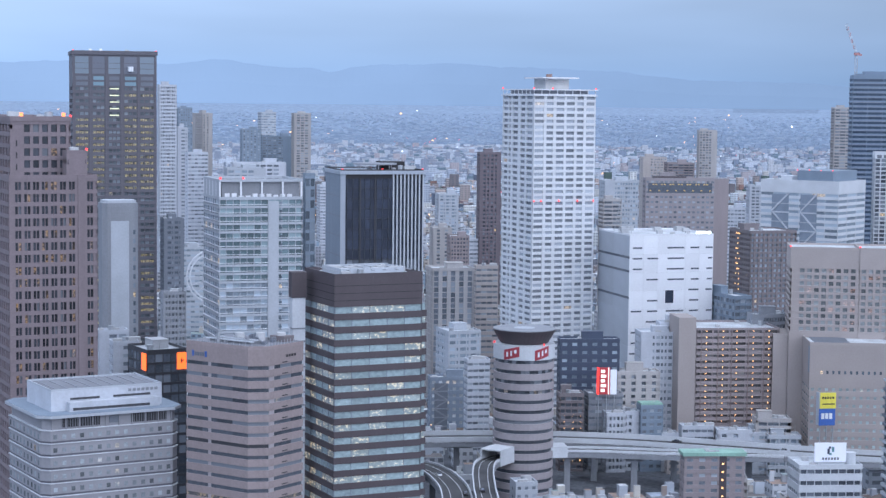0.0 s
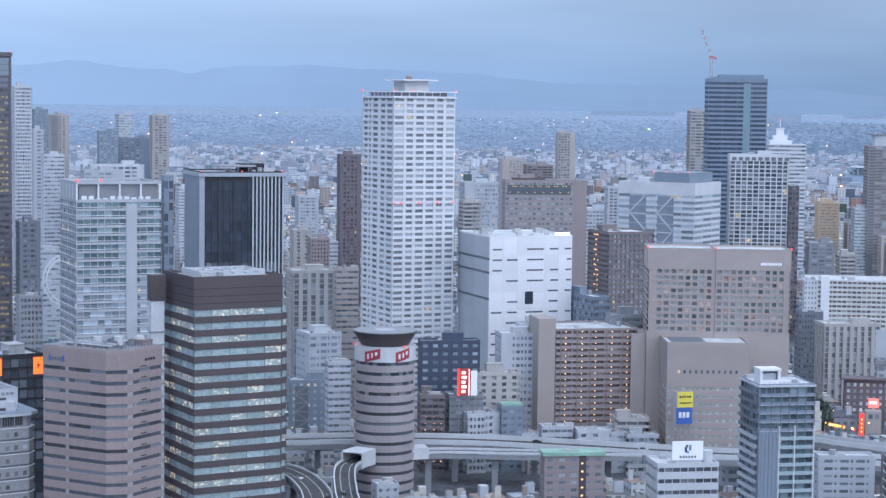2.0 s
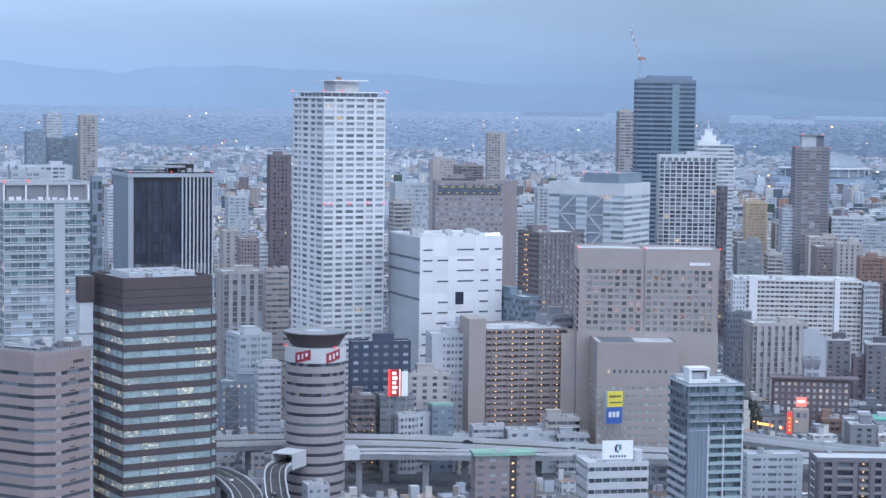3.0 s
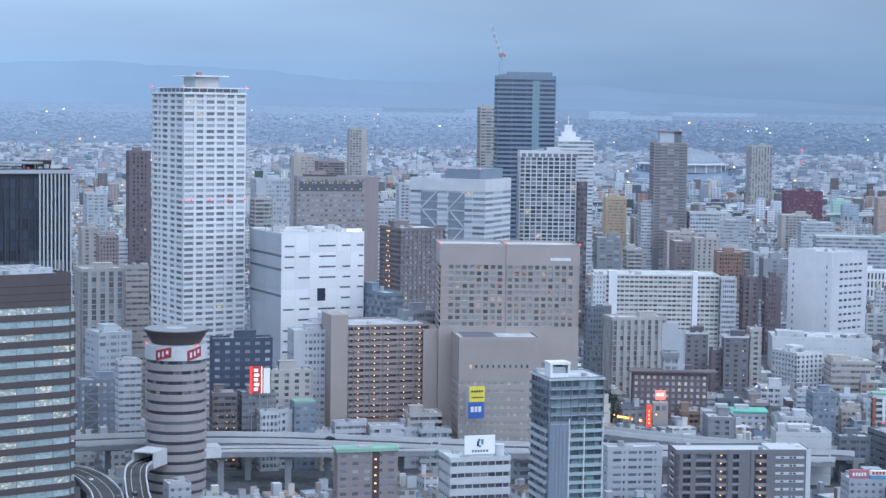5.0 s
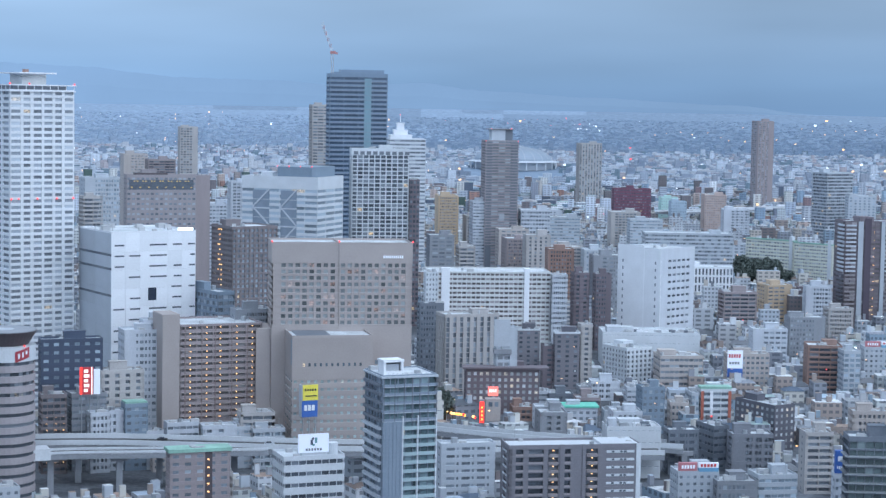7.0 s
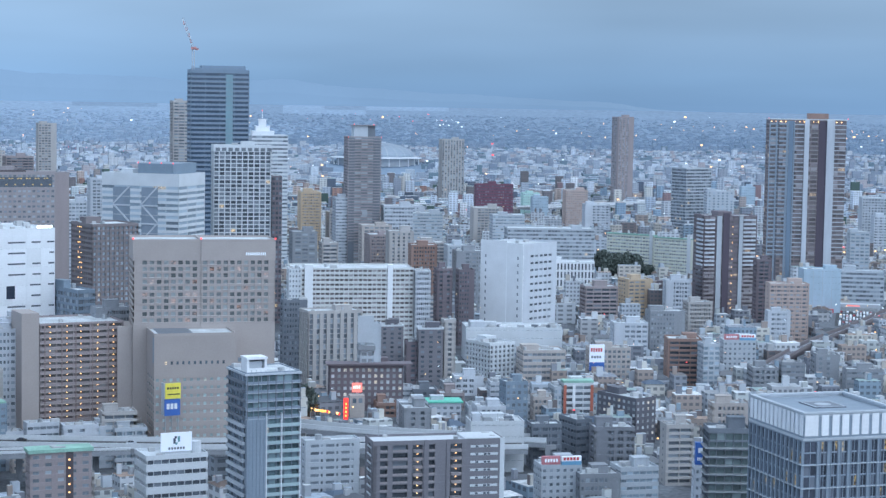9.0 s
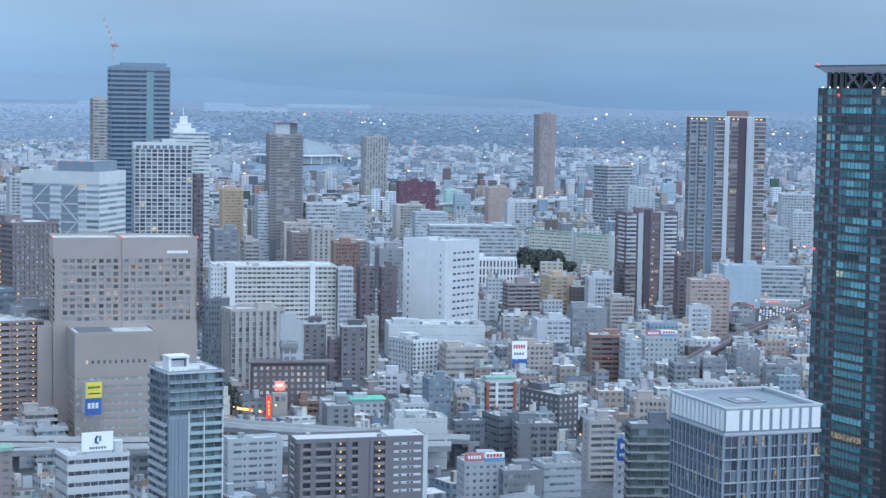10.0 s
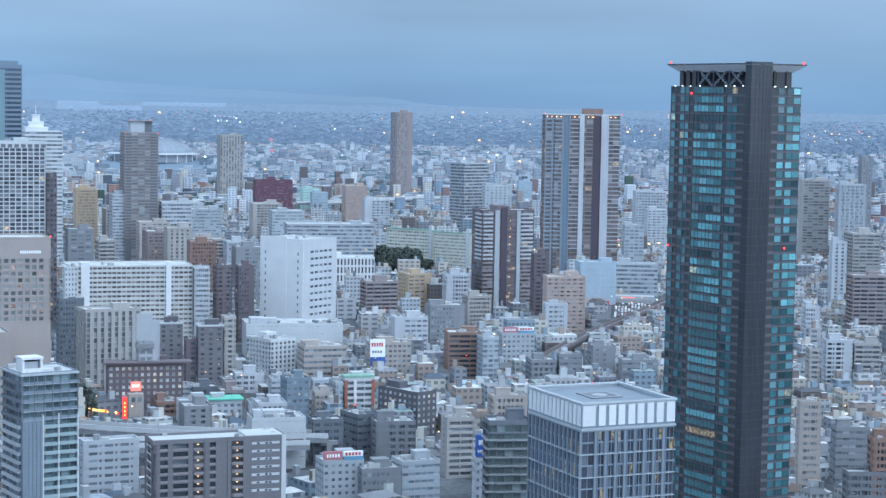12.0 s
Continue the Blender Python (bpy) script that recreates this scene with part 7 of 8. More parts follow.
        keep_out(at.x, at.y, math.degrees(ob.matrix_basis.to_euler().z), x1 - x0, y1 - y0)


def add_extras(top, kind, w, d, h, rng):
    """The signs, lamps and roofs that set some of the buildings apart."""
    if kind == "dkglass":
        slab("orange_sign", (w * 0.75, -0.3, h - 7, w * 0.98, -0.05, h - 0.5), M["orange"], top)
        slab("sign_mark", (w * 0.84, -0.4, h - 4.6, w * 0.87, -0.3, h - 2.6), M["ink"], top)
        slab("sign_mark", (w * 0.88, -0.4, h - 4.0, w * 0.91, -0.3, h - 3.2), M["ink"], top)
        slab("orange_sign", (-0.3, d * 0.05, h - 7, -0.05, d * 0.25, h - 0.5), M["orange"], top)
    elif kind == "pinkfore":
        slab("green_roof", (-0.6, -0.6, h + 0.15, w + 0.6, d + 0.6, h + 1.5), M["green"], top)
        for k in range(1, int(h / 3.2)):
            slab("stair_lamp", (w * 0.62, -0.2, k * 3.2 + 2, w * 0.62 + 0.7, -0.02, k * 3.2 + 2.5), M["warm"], top)
        slab("stair_recess", (w * 0.58, -0.06, 0, w * 0.7, 0.02, h), M["umber"], top)
    elif kind == "lamps":
        for k in range(1, int(h / 3.0)):
            for u in (0.2, 0.55, 0.85):
                slab("gallery_lamp", (w * u, 0.1, k * 3.0 + 2, w * u + 0.5, 0.3, k * 3.0 + 2.4), M["warm"], top)
    elif kind == "truss":
        slab("brace_bay", (w * 0.1, -0.1, 3, w * 0.42, 0.02, h - 2), M["slate"], top)
        for k in range(6):
            z, q = 3 + k * (h - 5) / 6, (h - 5) / 6
            slab("brace_beam", (w * 0.1, -0.3, z, w * 0.42, -0.08, z + 0.5), M["grey"], top)
            steps = [i / 9 for i in range(10)]
            part("brace", mesh_of([(w * (0.12 + 0.27 * (f if k % 2 else 1 - f)) - 0.5, -0.26, z + 0.5 + (q - 1.0) * f, w * (0.12 + 0.27 * (f if k % 2 else 1 - f)) + 0.5, -0.12, z + 1.0 + (q - 1.0) * f) for f in steps]), M["grey"], top)
    elif kind == "brnhotel":
        slab("top_ribbon", (w * 0.03, -0.1, h - 8.6, w * 0.8, 0.02, h - 2.2), M["panesdark"], top)
        for i in range(22):
            slab("top_lamp", (w * 0.05 + i * w * 0.034, -0.2, h - (3.4 if i % 3 else 7.4), w * 0.05 + i * w * 0.034 + 1.1, -0.1, h - (2.8 if i % 3 else 6.8)), M["amber"], top)
        slab("dark_end", (w * 0.83, -0.08, 0, w + 0.05, d, h + 0.5), M["pinkgrey"], top)
        part("roof_plant", mesh_of([(6, 4, h, w * 0.5, d - 2, h + 2.2)]), M["umber"], top)
    elif kind == "slatelit":
        for k in range(3, int(h / 3.1)):
            for i in range(3):
                if rng.random() < 0.6:
                    slab("gallery_lamp", (-0.2, d * 0.5 + i * 2.2, k * 3.1 + 1.7, 0.1, d * 0.5 + i * 2.2 + 0.7, k * 3.1 + 2.2), M["warm"], top)
    elif kind == "fore":
        board = slab("signboard", (w * 0.26, 2, h + 1.8, w * 0.76, 2.6, h + 9.2), M["signwhite"], top)
        bars("sign_writing", board, M["slate"], w * 0.38, w * 0.66, h + 2.6, h + 3.5, 6, "r", -1.9)
        for u, z0, z1, skin in ((0.46, 4.9, 7.0, "navy_panel"), (0.49, 4.5, 5.3, "teal_paint"), (0.53, 5.6, 7.7, "teal_paint"), (0.48, 7.0, 7.8, "navy_panel")):
            slab("sign_mark", (w * u, 1.85, h + z0, w * u + 0.9, 1.98, h + z1), M[skin], board)
        part("roof_house", mesh_of([(w * 0.33, 2.8, h, w * 0.75, d * 0.6, h + 2.6)]), M["whitetile"], top)
        part("roof_tank", drum(2.2, h, h + 5, 16), M["whitetile"], top, "", (w * 0.86, 5, 0))
    elif kind == "mint":
        slab("mint_roof", (-0.8, -0.8, h + 1.2, w + 0.8, d + 0.8, h + 2.0), M["mint"], top)
    elif kind == "redtrim":
        for u in (0.0, 0.3, 0.9):
            slab("red_strip", (w * u, -0.25, 2, w * u + 1.6, 0.02, h), M["rustred"] if u != 0.3 else M["white"], top)
        slab("green_net", (-0.05, -0.05, h + 1.1, w + 0.05, d * 0.5, h + 2.4), M["green"], top)
    elif kind == "whitesign":
        board = slab("red_signboard", (w * 0.02, -0.1, h + 1.2, w * 0.46, 1.6, h + 4.6), M["crimsonpale"], top)
        bars("sign_writing", board, M["signwhite"], w * 0.08, w * 0.42, h + 2.2, h + 3.6, 5, "r", 0.3)
        low = slab("white_signboard", (w * 0.5, -0.1, h + 2.4, w * 0.98, 1.6, h + 4.4), M["signwhite"], top)
        bars("sign_writing", low, M["red"], w * 0.54, w * 0.94, h + 2.8, h + 4.0, 5, "r", 0.3)
        slab("blue_band", (w * 0.5, -0.12, h + 0.8, w * 0.98, 1.6, h + 2.3), M["skyblue"], top)
    elif kind == "terrace":
        for k in range(1, int(h / 3.3)):
            part("ledge", mesh_of([(-1.2, -1.0, k * h / round(h / 3.3), w + 1.2, d * 0.8, k * h / round(h / 3.3) + 0.45), (w * 0.2, -1.5, k * h / round(h / 3.3), w * 0.45, -1.0, k * h / round(h / 3.3) + 0.45), (w * 0.65, -1.5, k * h / round(h / 3.3), w * 0.9, -1.0, k * h / round(h / 3.3) + 0.45)]), M["steel"], top)
    elif kind == "greentop":
        slab("green_roof", (0.3, 0.3, h + 1.1, w - 0.3, d - 0.3, h + 1.9), M["green"], top)
    elif kind == "plumplain":
        part("roof_edge", ring(w + 0.5, d + 0.5, h + 0.2, h + 1.3, 0.6), M["whitetile"], top, "", (-0.25, -0.25, 0))
        slab("tank_house", (w * 0.3, d * 0.3, h + 0.1, w * 0.85, d * 0.7, h + 4.2), M["ash"], top)
    elif kind == "sky":
        for i in range(3):
            slab("sheet_seam", (w * (0.25 + i * 0.25), -0.06, 0, w * (0.25 + i * 0.25) + 0.3, 0.05, h), M["pale"], top)
        slab("red_awning", (-1, -3, 0, w * 0.8, -0.1, 3.4), M["red"], top)
    elif kind == "bluesign":
        board = slab("blue_signboard", (0.3, 0.2, h + 1.3, w - 0.3, 3, h + 10), M["blue"], top)
        slab("sign_mark", (w * 0.25, 0.08, h + 6, w * 0.75, 0.22, h + 8), M["white"], board)
        bars("sign_writing", board, M["white"], w * 0.2, w * 0.8, h + 3, h + 4.2, 4, "r", -0.08)
    elif kind == "bluelow":
        part("sheet_roof", mesh_of([(-0.6, -0.6, h + 1.15, w + 0.6, d + 0.6, h + 1.6)]), M["sky_sheet"], top)
    elif kind == "retail":
        for i in range(26):
            a, b, s = rng.uniform(1, w - 5), rng.uniform(1, min(d, 20) - 3), rng.uniform(1, 2.4)
            slab("roof_unit", (a, b, h + 0.1, a + s * 1.7, b + s, h + 0.1 + s), M[rng.choice(("plant", "slate", "white", "steel"))], top)
        part("roof_room", mesh_of([(w * 0.05, 4, h, w * 0.2, d * 0.6, h + 4)]), M["offwhite"], top)
    elif kind == "signgrey":
        board = slab("signboard", (0.2, -0.7, h - 13, 9.5, -0.2, h + 3), M["signwhite"], top)
        slab("blue_field", (0.2, -0.76, h - 13, 9.5, -0.68, h - 8), M["blue"], board)
        bars("sign_writing", board, M["red"], 1, 8.6, h - 1.5, h + 0.8, 5, "r", 0.78)
        bars("sign_writing", board, M["slate"], 1.4, 8, h - 5.5, h - 4, 4, "r", 0.78)
    elif kind == "plumhotel":
        slab("canopy_roof", (-2.0, -2.0, h + 1.1, w + 5, d * 0.6, h + 2.0), M["plum"], top)
        part("roof_pylon", mesh_of([(w * 0.42, 4, h, w * 0.58, 8, h + 11), (w * 0.38, 2, h + 9, w * 0.62, 10, h + 11.5)]), M["grey"], top)
        slab("roof_board", (w * 0.38, 3.0, h + 13, w * 0.6, 4, h + 28), M["pale"], top)
        part("board_post", drum(0.6, h + 11, h + 13.2, 8), M["steel"], top, "", (w * 0.49, 3.6, 0))


UNEVEN = ("white", "grey", "pale", "greige", "slate", "cream", "plum", "pink", "pinkgrey", "midgrey", "tan", "brick", "creamcool", "mint", "bluegrey", "whitefore", "pinkcream")


def bays(length, rng):
    """Openings of two or three widths, repeated along a face between blank stretches."""
    pattern = rng.choice((((0.10, 0.42), (0.62, 0.86)), ((0.08, 0.62), (0.74, 0.88)), ((0.2, 0.5), (0.56, 0.84)), ((0.12, 0.9),), ((0.3, 0.72),), ((0.06, 0.22), (0.36, 0.66), (0.76, 0.94))))
    lo, hi = rng.choice(((0.0, 1.0), (0.06, 0.94), (0.0, 0.72), (0.28, 1.0), (0.12, 0.88)))
    many = max(1, round(length * (hi - lo) / rng.uniform(3.6, 6.4)))
    step = (length * (hi - lo) - 0.8) / many
    return [(length * lo + 0.4 + (i + a) * step, length * lo + 0.4 + (i + b) * step) for i in range(many) for a, b in pattern]


for n, (kind, x, y, phi, w, d, h) in enumerate(PLACED):
    z = rise(math.hypot(x, y))
    h -= z
    skin, panes, band, pw, depth, fl, label, category = KINDS[kind]
    if kind in ("white", "grey", "pale", "greige", "slate", "plum"):   # three ways of fenestration
        if n % 3 == 1:
            band, pw = 0.60, 0.25
        elif n % 3 == 2:
            band, pw, depth = 0.46, 0.4, 1.15
    span_w = 6.0 if depth > 1.1 else 3.0 if pw < 1.5 else pw * 2.0
    cols = (max(2, round(w / span_w)), max(2, round(d / span_w)))
    if kind in UNEVEN and n % 3 != 1:
        cols = (bays(w, random.Random(n)), bays(d, random.Random(n + 900)))
        pw = 0.4
    top = tower("building" if category == "building" else category.replace(" ", "_"), label, (x, y, phi, w, d, h), max(2, round(h / fl)), cols, skin, panes, panes, band, pw if isinstance(cols[0], list) else min(pw, 0.6 * w / cols[0]), depth, 0.8, 0, 0, None, 2 if math.hypot(x, y) < 1400 else 1, n + 200, category, core="midgrey" if depth > 1.1 else "dark", blind=BLIND.get(kind, ("", "", "l", "")[n % 4] if fl < 3.4 and w > 8 else ""))
    top.location.z = z   # beyond the flat town they stand on the slope
    add_extras(top, kind, w, d, h, random.Random(n))
    keep_out(x, y, phi, w, d)


# ---- elevated motorway through the round tower ----
def ribbon(points, width, z_top, thick, name, mat, parent, off=0.0, smooth=6):
    """A deck along a plan line: a box section swept along it."""
    pts = [Vector((*p, 0)) for p in points]
    line = []
    for i in range(len(pts) - 1):
        p0, p1, p2, p3 = pts[max(i - 1, 0)], pts[i], pts[i + 1], pts[min(i + 2, len(pts) - 1)]
        for s in range(smooth):
            t = s / smooth
            line.append(0.5 * ((2 * p1) + (p2 - p0) * t + (2 * p0 - 5 * p1 + 4 * p2 - p3) * t * t + (3 * p1 - p0 - 3 * p2 + p3) * t ** 3))
    line.append(pts[-1])
    verts, faces = [], []
    for i, p in enumerate(line):
        q = (line[min(i + 1, len(line) - 1)] - line[max(i - 1, 0)]).normalized()
        side = Vector((q.y, -q.x, 0))
        z = z_top(i / (len(line) - 1))
        for s, dz in ((-0.5, 0), (0.5, 0), (0.5, -thick), (-0.5, -thick)):
            c = p + side * (s * width + off)
            verts.append((c.x, c.y, z + dz))
        if i:
            b = 4 * i
            faces += [(b - 4 + j, b + j, b + (j + 1) % 4, b - 4 + (j + 1) % 4) for j in range(4)]
    me = bpy.data.meshes.new(name)
    me.from_pydata(verts, [], faces + [(0, 1, 2, 3), tuple(len(verts) - 4 + j for j in (3, 2, 1, 0))])
    bm = bmesh.new()
    bm.from_mesh(me)
    bmesh.ops.recalc_face_normals(bm, faces=bm.faces)
    bm.to_mesh(me)
    bm.free()
    part(name, me, mat, parent)
    return line


WHEEL = None


def car(x, y, z, phi, skin, words):
    """A saloon or van: body, cabin, wheels."""
    global WHEEL
    top = thing("car", words, "car", x, y, phi, z, "cars on the elevated roads")
    part("body", mesh_of([(-2.2, -0.85, 0.3, 2.2, 0.85, 0.85), (-2.1, -0.8, 0.85, 2.0, 0.8, 0.95)]), M[skin], top)
    me = bpy.data.meshes.new("cabin")
    me.from_pydata([(-1.7, -0.75, 0.95), (1.1, -0.75, 0.95), (1.1, 0.75, 0.95), (-1.7, 0.75, 0.95), (-1.2, -0.62, 1.45), (0.5, -0.62, 1.45), (0.5, 0.62, 1.45), (-1.2, 0.62, 1.45)], [], [(0, 3, 2, 1), (4, 5, 6, 7), (0, 1, 5, 4), (1, 2, 6, 5), (2, 3, 7, 6), (3, 0, 4, 7)])
    part("cabin", me, M["blackglass"], top)
    if WHEEL is None:
        WHEEL = drum(0.32, -0.1, 0.1, 10)
    for u in (-1.35, 1.35):
        for v in (-0.8, 0.8):
            part("wheel", WHEEL, M["ink"], top, "", (u, v, 0.32)).matrix_basis = pose(u, v, 0.32, 90, 0, 0)


def motorway(name, label, points, width, height, step=28.0, skins=("grey", "asphalt", "whitetile"), cars=0, guard=2.2):
    top = thing(name, label, "elevated road", 0, 0, kind="structure")
    line = ribbon(points, width, height, 2.4, "deck", M[skins[0]], top)
    ribbon(points, width - 1.2, lambda t: height(t) + 0.06, 0.05, "carriageway", M[skins[1]], top)
    for s in (-1, 1):
        ribbon(points, 0.5, lambda t: height(t) + guard, guard + 0.4, "noise_wall", M[skins[2]], top, s * (width / 2 - 0.25))
        ribbon(points, 0.18, lambda t: height(t) + 0.075, 0.012, "lane_mark", M["white"], top, s * width * 0.2)
    run, last = 0.0, None
    for i, p in enumerate(line):
        if last is not None:
            run += (p - last).length
        last = p
        if run > step:
            run = 0.0
            h = height(i / (len(line) - 1))
            part("pier", mesh_of([(-1.3, -1.3, 0, 1.3, 1.3, h - 2.2), (-width * 0.4, -1.2, h - 4.2, width * 0.4, 1.2, h - 2.22)]), M["grey"], top, "", (p.x, p.y, 0))
    rng = random.Random(len(line))
    for i in range(3, len(line) - 3, max(3, len(line) // max(1, cars))) if cars else ():
        q = (line[i + 1] - line[i]).normalized()
        s = rng.choice((-0.3, -0.1, 0.12, 0.3)) * width
        skin, words = rng.choice((("white", "small white car driving along"), ("slate", "dark grey car driving along"), ("ink", "black car driving along"), ("pale", "silver car driving along")))
        car(line[i].x + q.y * s, line[i].y - q.x * s, height(i / (len(line) - 1)) + 0.07, math.degrees(math.atan2(q.y, q.x)) + (180 if s > 0 else 0), skin, words)
    for a, b in zip(line[::3], line[3::3]):
        FOOT.append(((a.x + b.x) / 2, (a.y + b.y) / 2, 0, width / 2 + 7, width / 2 + 7))
    return top


def hood(top, points, top_z):
    """A concrete tunnel over the ramp where it meets the tower."""
    ribbon(points, 9.8, lambda t: top_z, 0.5, "hood_roof", M["whitetile"], top)
    for side in (-1, 1):
        ribbon(points, 0.6, lambda t: top_z - 0.5, top_z - 17.0, "hood_wall", M["whitetile"], top, side * 4.6)


motorway("elevated_motorway", "grey elevated motorway with pale noise walls", [(-200, 838), (-60, 838), (20, 848), (80, 844), (130, 828), (175, 814), (230, 812), (280, 806), (330, 797)], 17.0, lambda t: 18.4 - 4.5 * min(1.0, max(0.0, (t - 0.6) * 3)), cars=8)
ramp = motorway("motorway_ramp", "curved grey ramp that runs through the round tower", [(150, 812), (100, 815), (62, 819), (36, 813), (24.5, 798), (20, 785), (18.7, 762), (18.7, 734), (18, 700), (5, 645), (-40, 600)], 9.0, lambda t: 18.8, cars=3, guard=1.0)
hood(ramp, [(29, 804.5), (25.5, 799.5), (22.6, 793.5)], 23.4)
hood(ramp, [(56, 818.2), (52, 817.6), (47, 816.2)], 21.4)
motorway("motorway_branch", "wide grey motorway branch joining from the side", [(-120, 826), (-50, 815), (-14, 802), (-2, 786), (5, 760), (7.6, 735), (7, 700), (-4, 650), (-50, 600)], 12.0, lambda t: 16.0, cars=5, guard=0.9)

motorway("motorway_arc", "curved grey elevated road with pale noise walls", [(200, 925), (229, 893), (250, 868), (280, 842), (312, 822), (345, 806)], 11.0, lambda t: 14.0)
motorway("railway_viaduct", "dark brown railway line on a low viaduct", [(582, 1035), (631, 1089), (699, 1162), (768, 1227), (876, 1332), (970, 1417)], 8.0, lambda t: 4.6, 40.0, ("umber", "ash", "taupe"))
motorway("far_expressway", "wide pale expressway viaduct far across the city", [(1011, 2456), (1126, 2517), (1236, 2557), (1372, 2595), (1515, 2670)], 30.0, lambda t: 23.0, 60.0)

# ---- signs, trees and the dome ----
def billboard():
    x, y, phi, w, d, h = (73.2, 864.9, 3.2, 9.2, 5.6, 49.4)
    top = thing("rooftop_billboard", "red and white illuminated advertising board on a steel stand", "sign", x, y, phi, h - 13)
    board = slab("board", (0, 0, 0, w * 0.66, 0.6, 12.5), M["red"], top)
    slab("red_edge", (0, -0.12, 0, w * 0.1, -0.02, 12.5), M["neonred"], board)
    slab("white_edge", (w * 0.56, -0.12, 0, w * 0.61, -0.02, 12.5), M["neonwhite"], board)
    for i in range(5):
        slab("lettering", (w * 0.2, -0.12, 1.2 + i * 2.2, w * (0.46 if i % 2 else 0.40), -0.02, 2.6 + i * 2.2), M["neonwhite"], board)
    slab("white_board", (w * 0.68, 0, 0, w, 0.6, 11.5), M["signwhite"], top)
    for u in (0.1, 0.5, 0.9):
        part("post", drum(0.25, -(h - 13) + 0.1, 12, 6), M["steel"], top, "", (w * u, 1.0, 0))


def ferris_wheel():
    """A white wheel behind the towers: two rims, spokes and gondolas on a leaning frame."""
    x, y, phi, w, d, h = (-119.1, 992.9, 10.8, 3, 8.6, 76.9)
    r, top = 14.0, thing("ferris_wheel", "white steel ferris wheel rising between the towers", "ferris wheel", x, y, phi)
    for v in (0.0, 2.4):
        for q in (r, r * 0.88):
            n, verts, faces = 48, [], []
            for i in range(n):
                a = 2 * math.pi * i / n
                for dr, dv in ((-0.3, 0), (0.3, 0), (0.3, 0.5), (-0.3, 0.5)):
                    verts.append(((q + dr) * math.cos(a), v + dv, h + (q + dr) * math.sin(a)))
                b, e = 4 * i, 4 * ((i + 1) % n)
                faces += [(b + j, e + j, e + (j + 1) % 4, b + (j + 1) % 4) for j in range(4)]
            me = bpy.data.meshes.new("rim")
            me.from_pydata(verts, [], faces)
            part("rim", me, M["whitetile"], top)
    spoke = mesh_of([(-0.12, -0.12, 0, 0.12, 0.12, r)])
    cabin = mesh_of([(-0.9, -0.8, -1.9, 0.9, 0.8, -0.2), (-0.7, -0.6, -0.2, 0.7, 0.6, 0.1)])
    for i in range(16):
        a = i * math.pi / 8
        ob = part("spoke", spoke, M["whitetile"], top)
        ob.matrix_basis = pose(0, 1.4, h, 0, math.degrees(a), 0)
        part("gondola", cabin, M["offwhite"], top, "", (r * math.sin(a), 1.4, h + r * math.cos(a)))
    for s in (-1, 1):
        part("leg", mesh_of([(s * 4 - 0.5, 0.8, 0, s * 4 + 0.5, 2.0, h)]), M["whitetile"], top)


def neon_corner():
    """The lit street corner: tall red signs, a red shop board, lamps along the street."""
    x, y, phi, w, d, h = (290.3, 953.4, -10.9, 3.5, 5.6, 14.4)
    top = thing("neon_sign_tower", "tall red and yellow illuminated shop sign tower", "sign", x, y, phi)
    slab("mast", (0, 0, 0, 2.6, 1.2, h), M["grey"], top)
    slab("red_sign", (0.1, -0.3, 2, 2.5, -0.02, h - 1), M["neonred"], top)
    for i in range(4):
        slab("sign_writing", (1.0, -0.4, 3.4 + i * (h - 6) / 4, 1.7, -0.28, 3.4 + (i + 0.5) * (h - 6) / 4), M["neonyellow"], top)
    shop = thing("red_shop_board", "glowing red shop board on a low roof", "sign", x + 9, y + 14, phi)
    slab("board", (0, 0, 14, 5.4, 0.6, 19), M["neonpink"], shop)
    bars("lettering", shop, M["neonwhite"], 0.6, 4.8, 16, 17.6, 4, "r", 0.14)
    slab("shop", (-1, 0.8, 0, 7, 8, 12), M["greige"], shop)
    for u in (0.9, 4.2):
        slab("shop_window", (u - 0.5, 0.7, 8, u + 1.6, 0.85, 10.5), M["glass"], shop)
        part("board_post", drum(0.15, 12, 14.2, 6), M["steel"], shop, "", (u, 1.2, 0))
    rng = random.Random(3)
    for i in range(26):
        a = rng.random()
        lx, ly = x - 3 - 17 * a + rng.uniform(-1.5, 1.5), y - 2 + 26 * a + rng.uniform(-3, 3)
        post = thing("street_lamp", "glowing street or shop lamp on a thin post", "lamp", lx, ly, 0, group="lamps of the lit street")
        part("post", drum(0.12, 0, 5.0, 6), M["steel"], post)
        part("lantern", drum(0.5, 5.0, 6.0, 8), M[rng.choice(("warm", "warm", "neonred", "neonyellow"))], post)


M["neonred"] = lamp("red_neon", (1.0, 0.045, 0.035), 1.5)
M["neonpink"] = lamp("pink_red_neon", (1.0, 0.22, 0.18), 0.9)
M["neonyellow"] = lamp("yellow_neon", (1.0, 0.62, 0.12), 1.3)
M["neonwhite"] = lamp("white_neon", (1.0, 0.88, 0.82), 0.8)
billboard()
ferris_wheel()
neon_corner()
FOOT.append((*(290.3, 953.4, -10.9, 3.5, 5.6, 14.4)[:2], 10, 14, 16))


def car_park(x, y, phi, hw, hd):
    """An open car park between the houses: rows of cars, lamp posts and a lit shop strip along its far edge."""
    lot = thing("car_park", "open asphalt car park with rows of parked cars", "car park", x, y, phi, kind="structure")
    slab("surface", (-hw, -hd, 0.02, hw, hd, 0.12), M["asphalt"], lot)
    rng = random.Random(64)
    rows = {"white": [], "steelgrey": [], "ash": [], "crimson": []}
    for j in range(int(2 * hd / 9)):
        v = -hd + 4 + j * 9
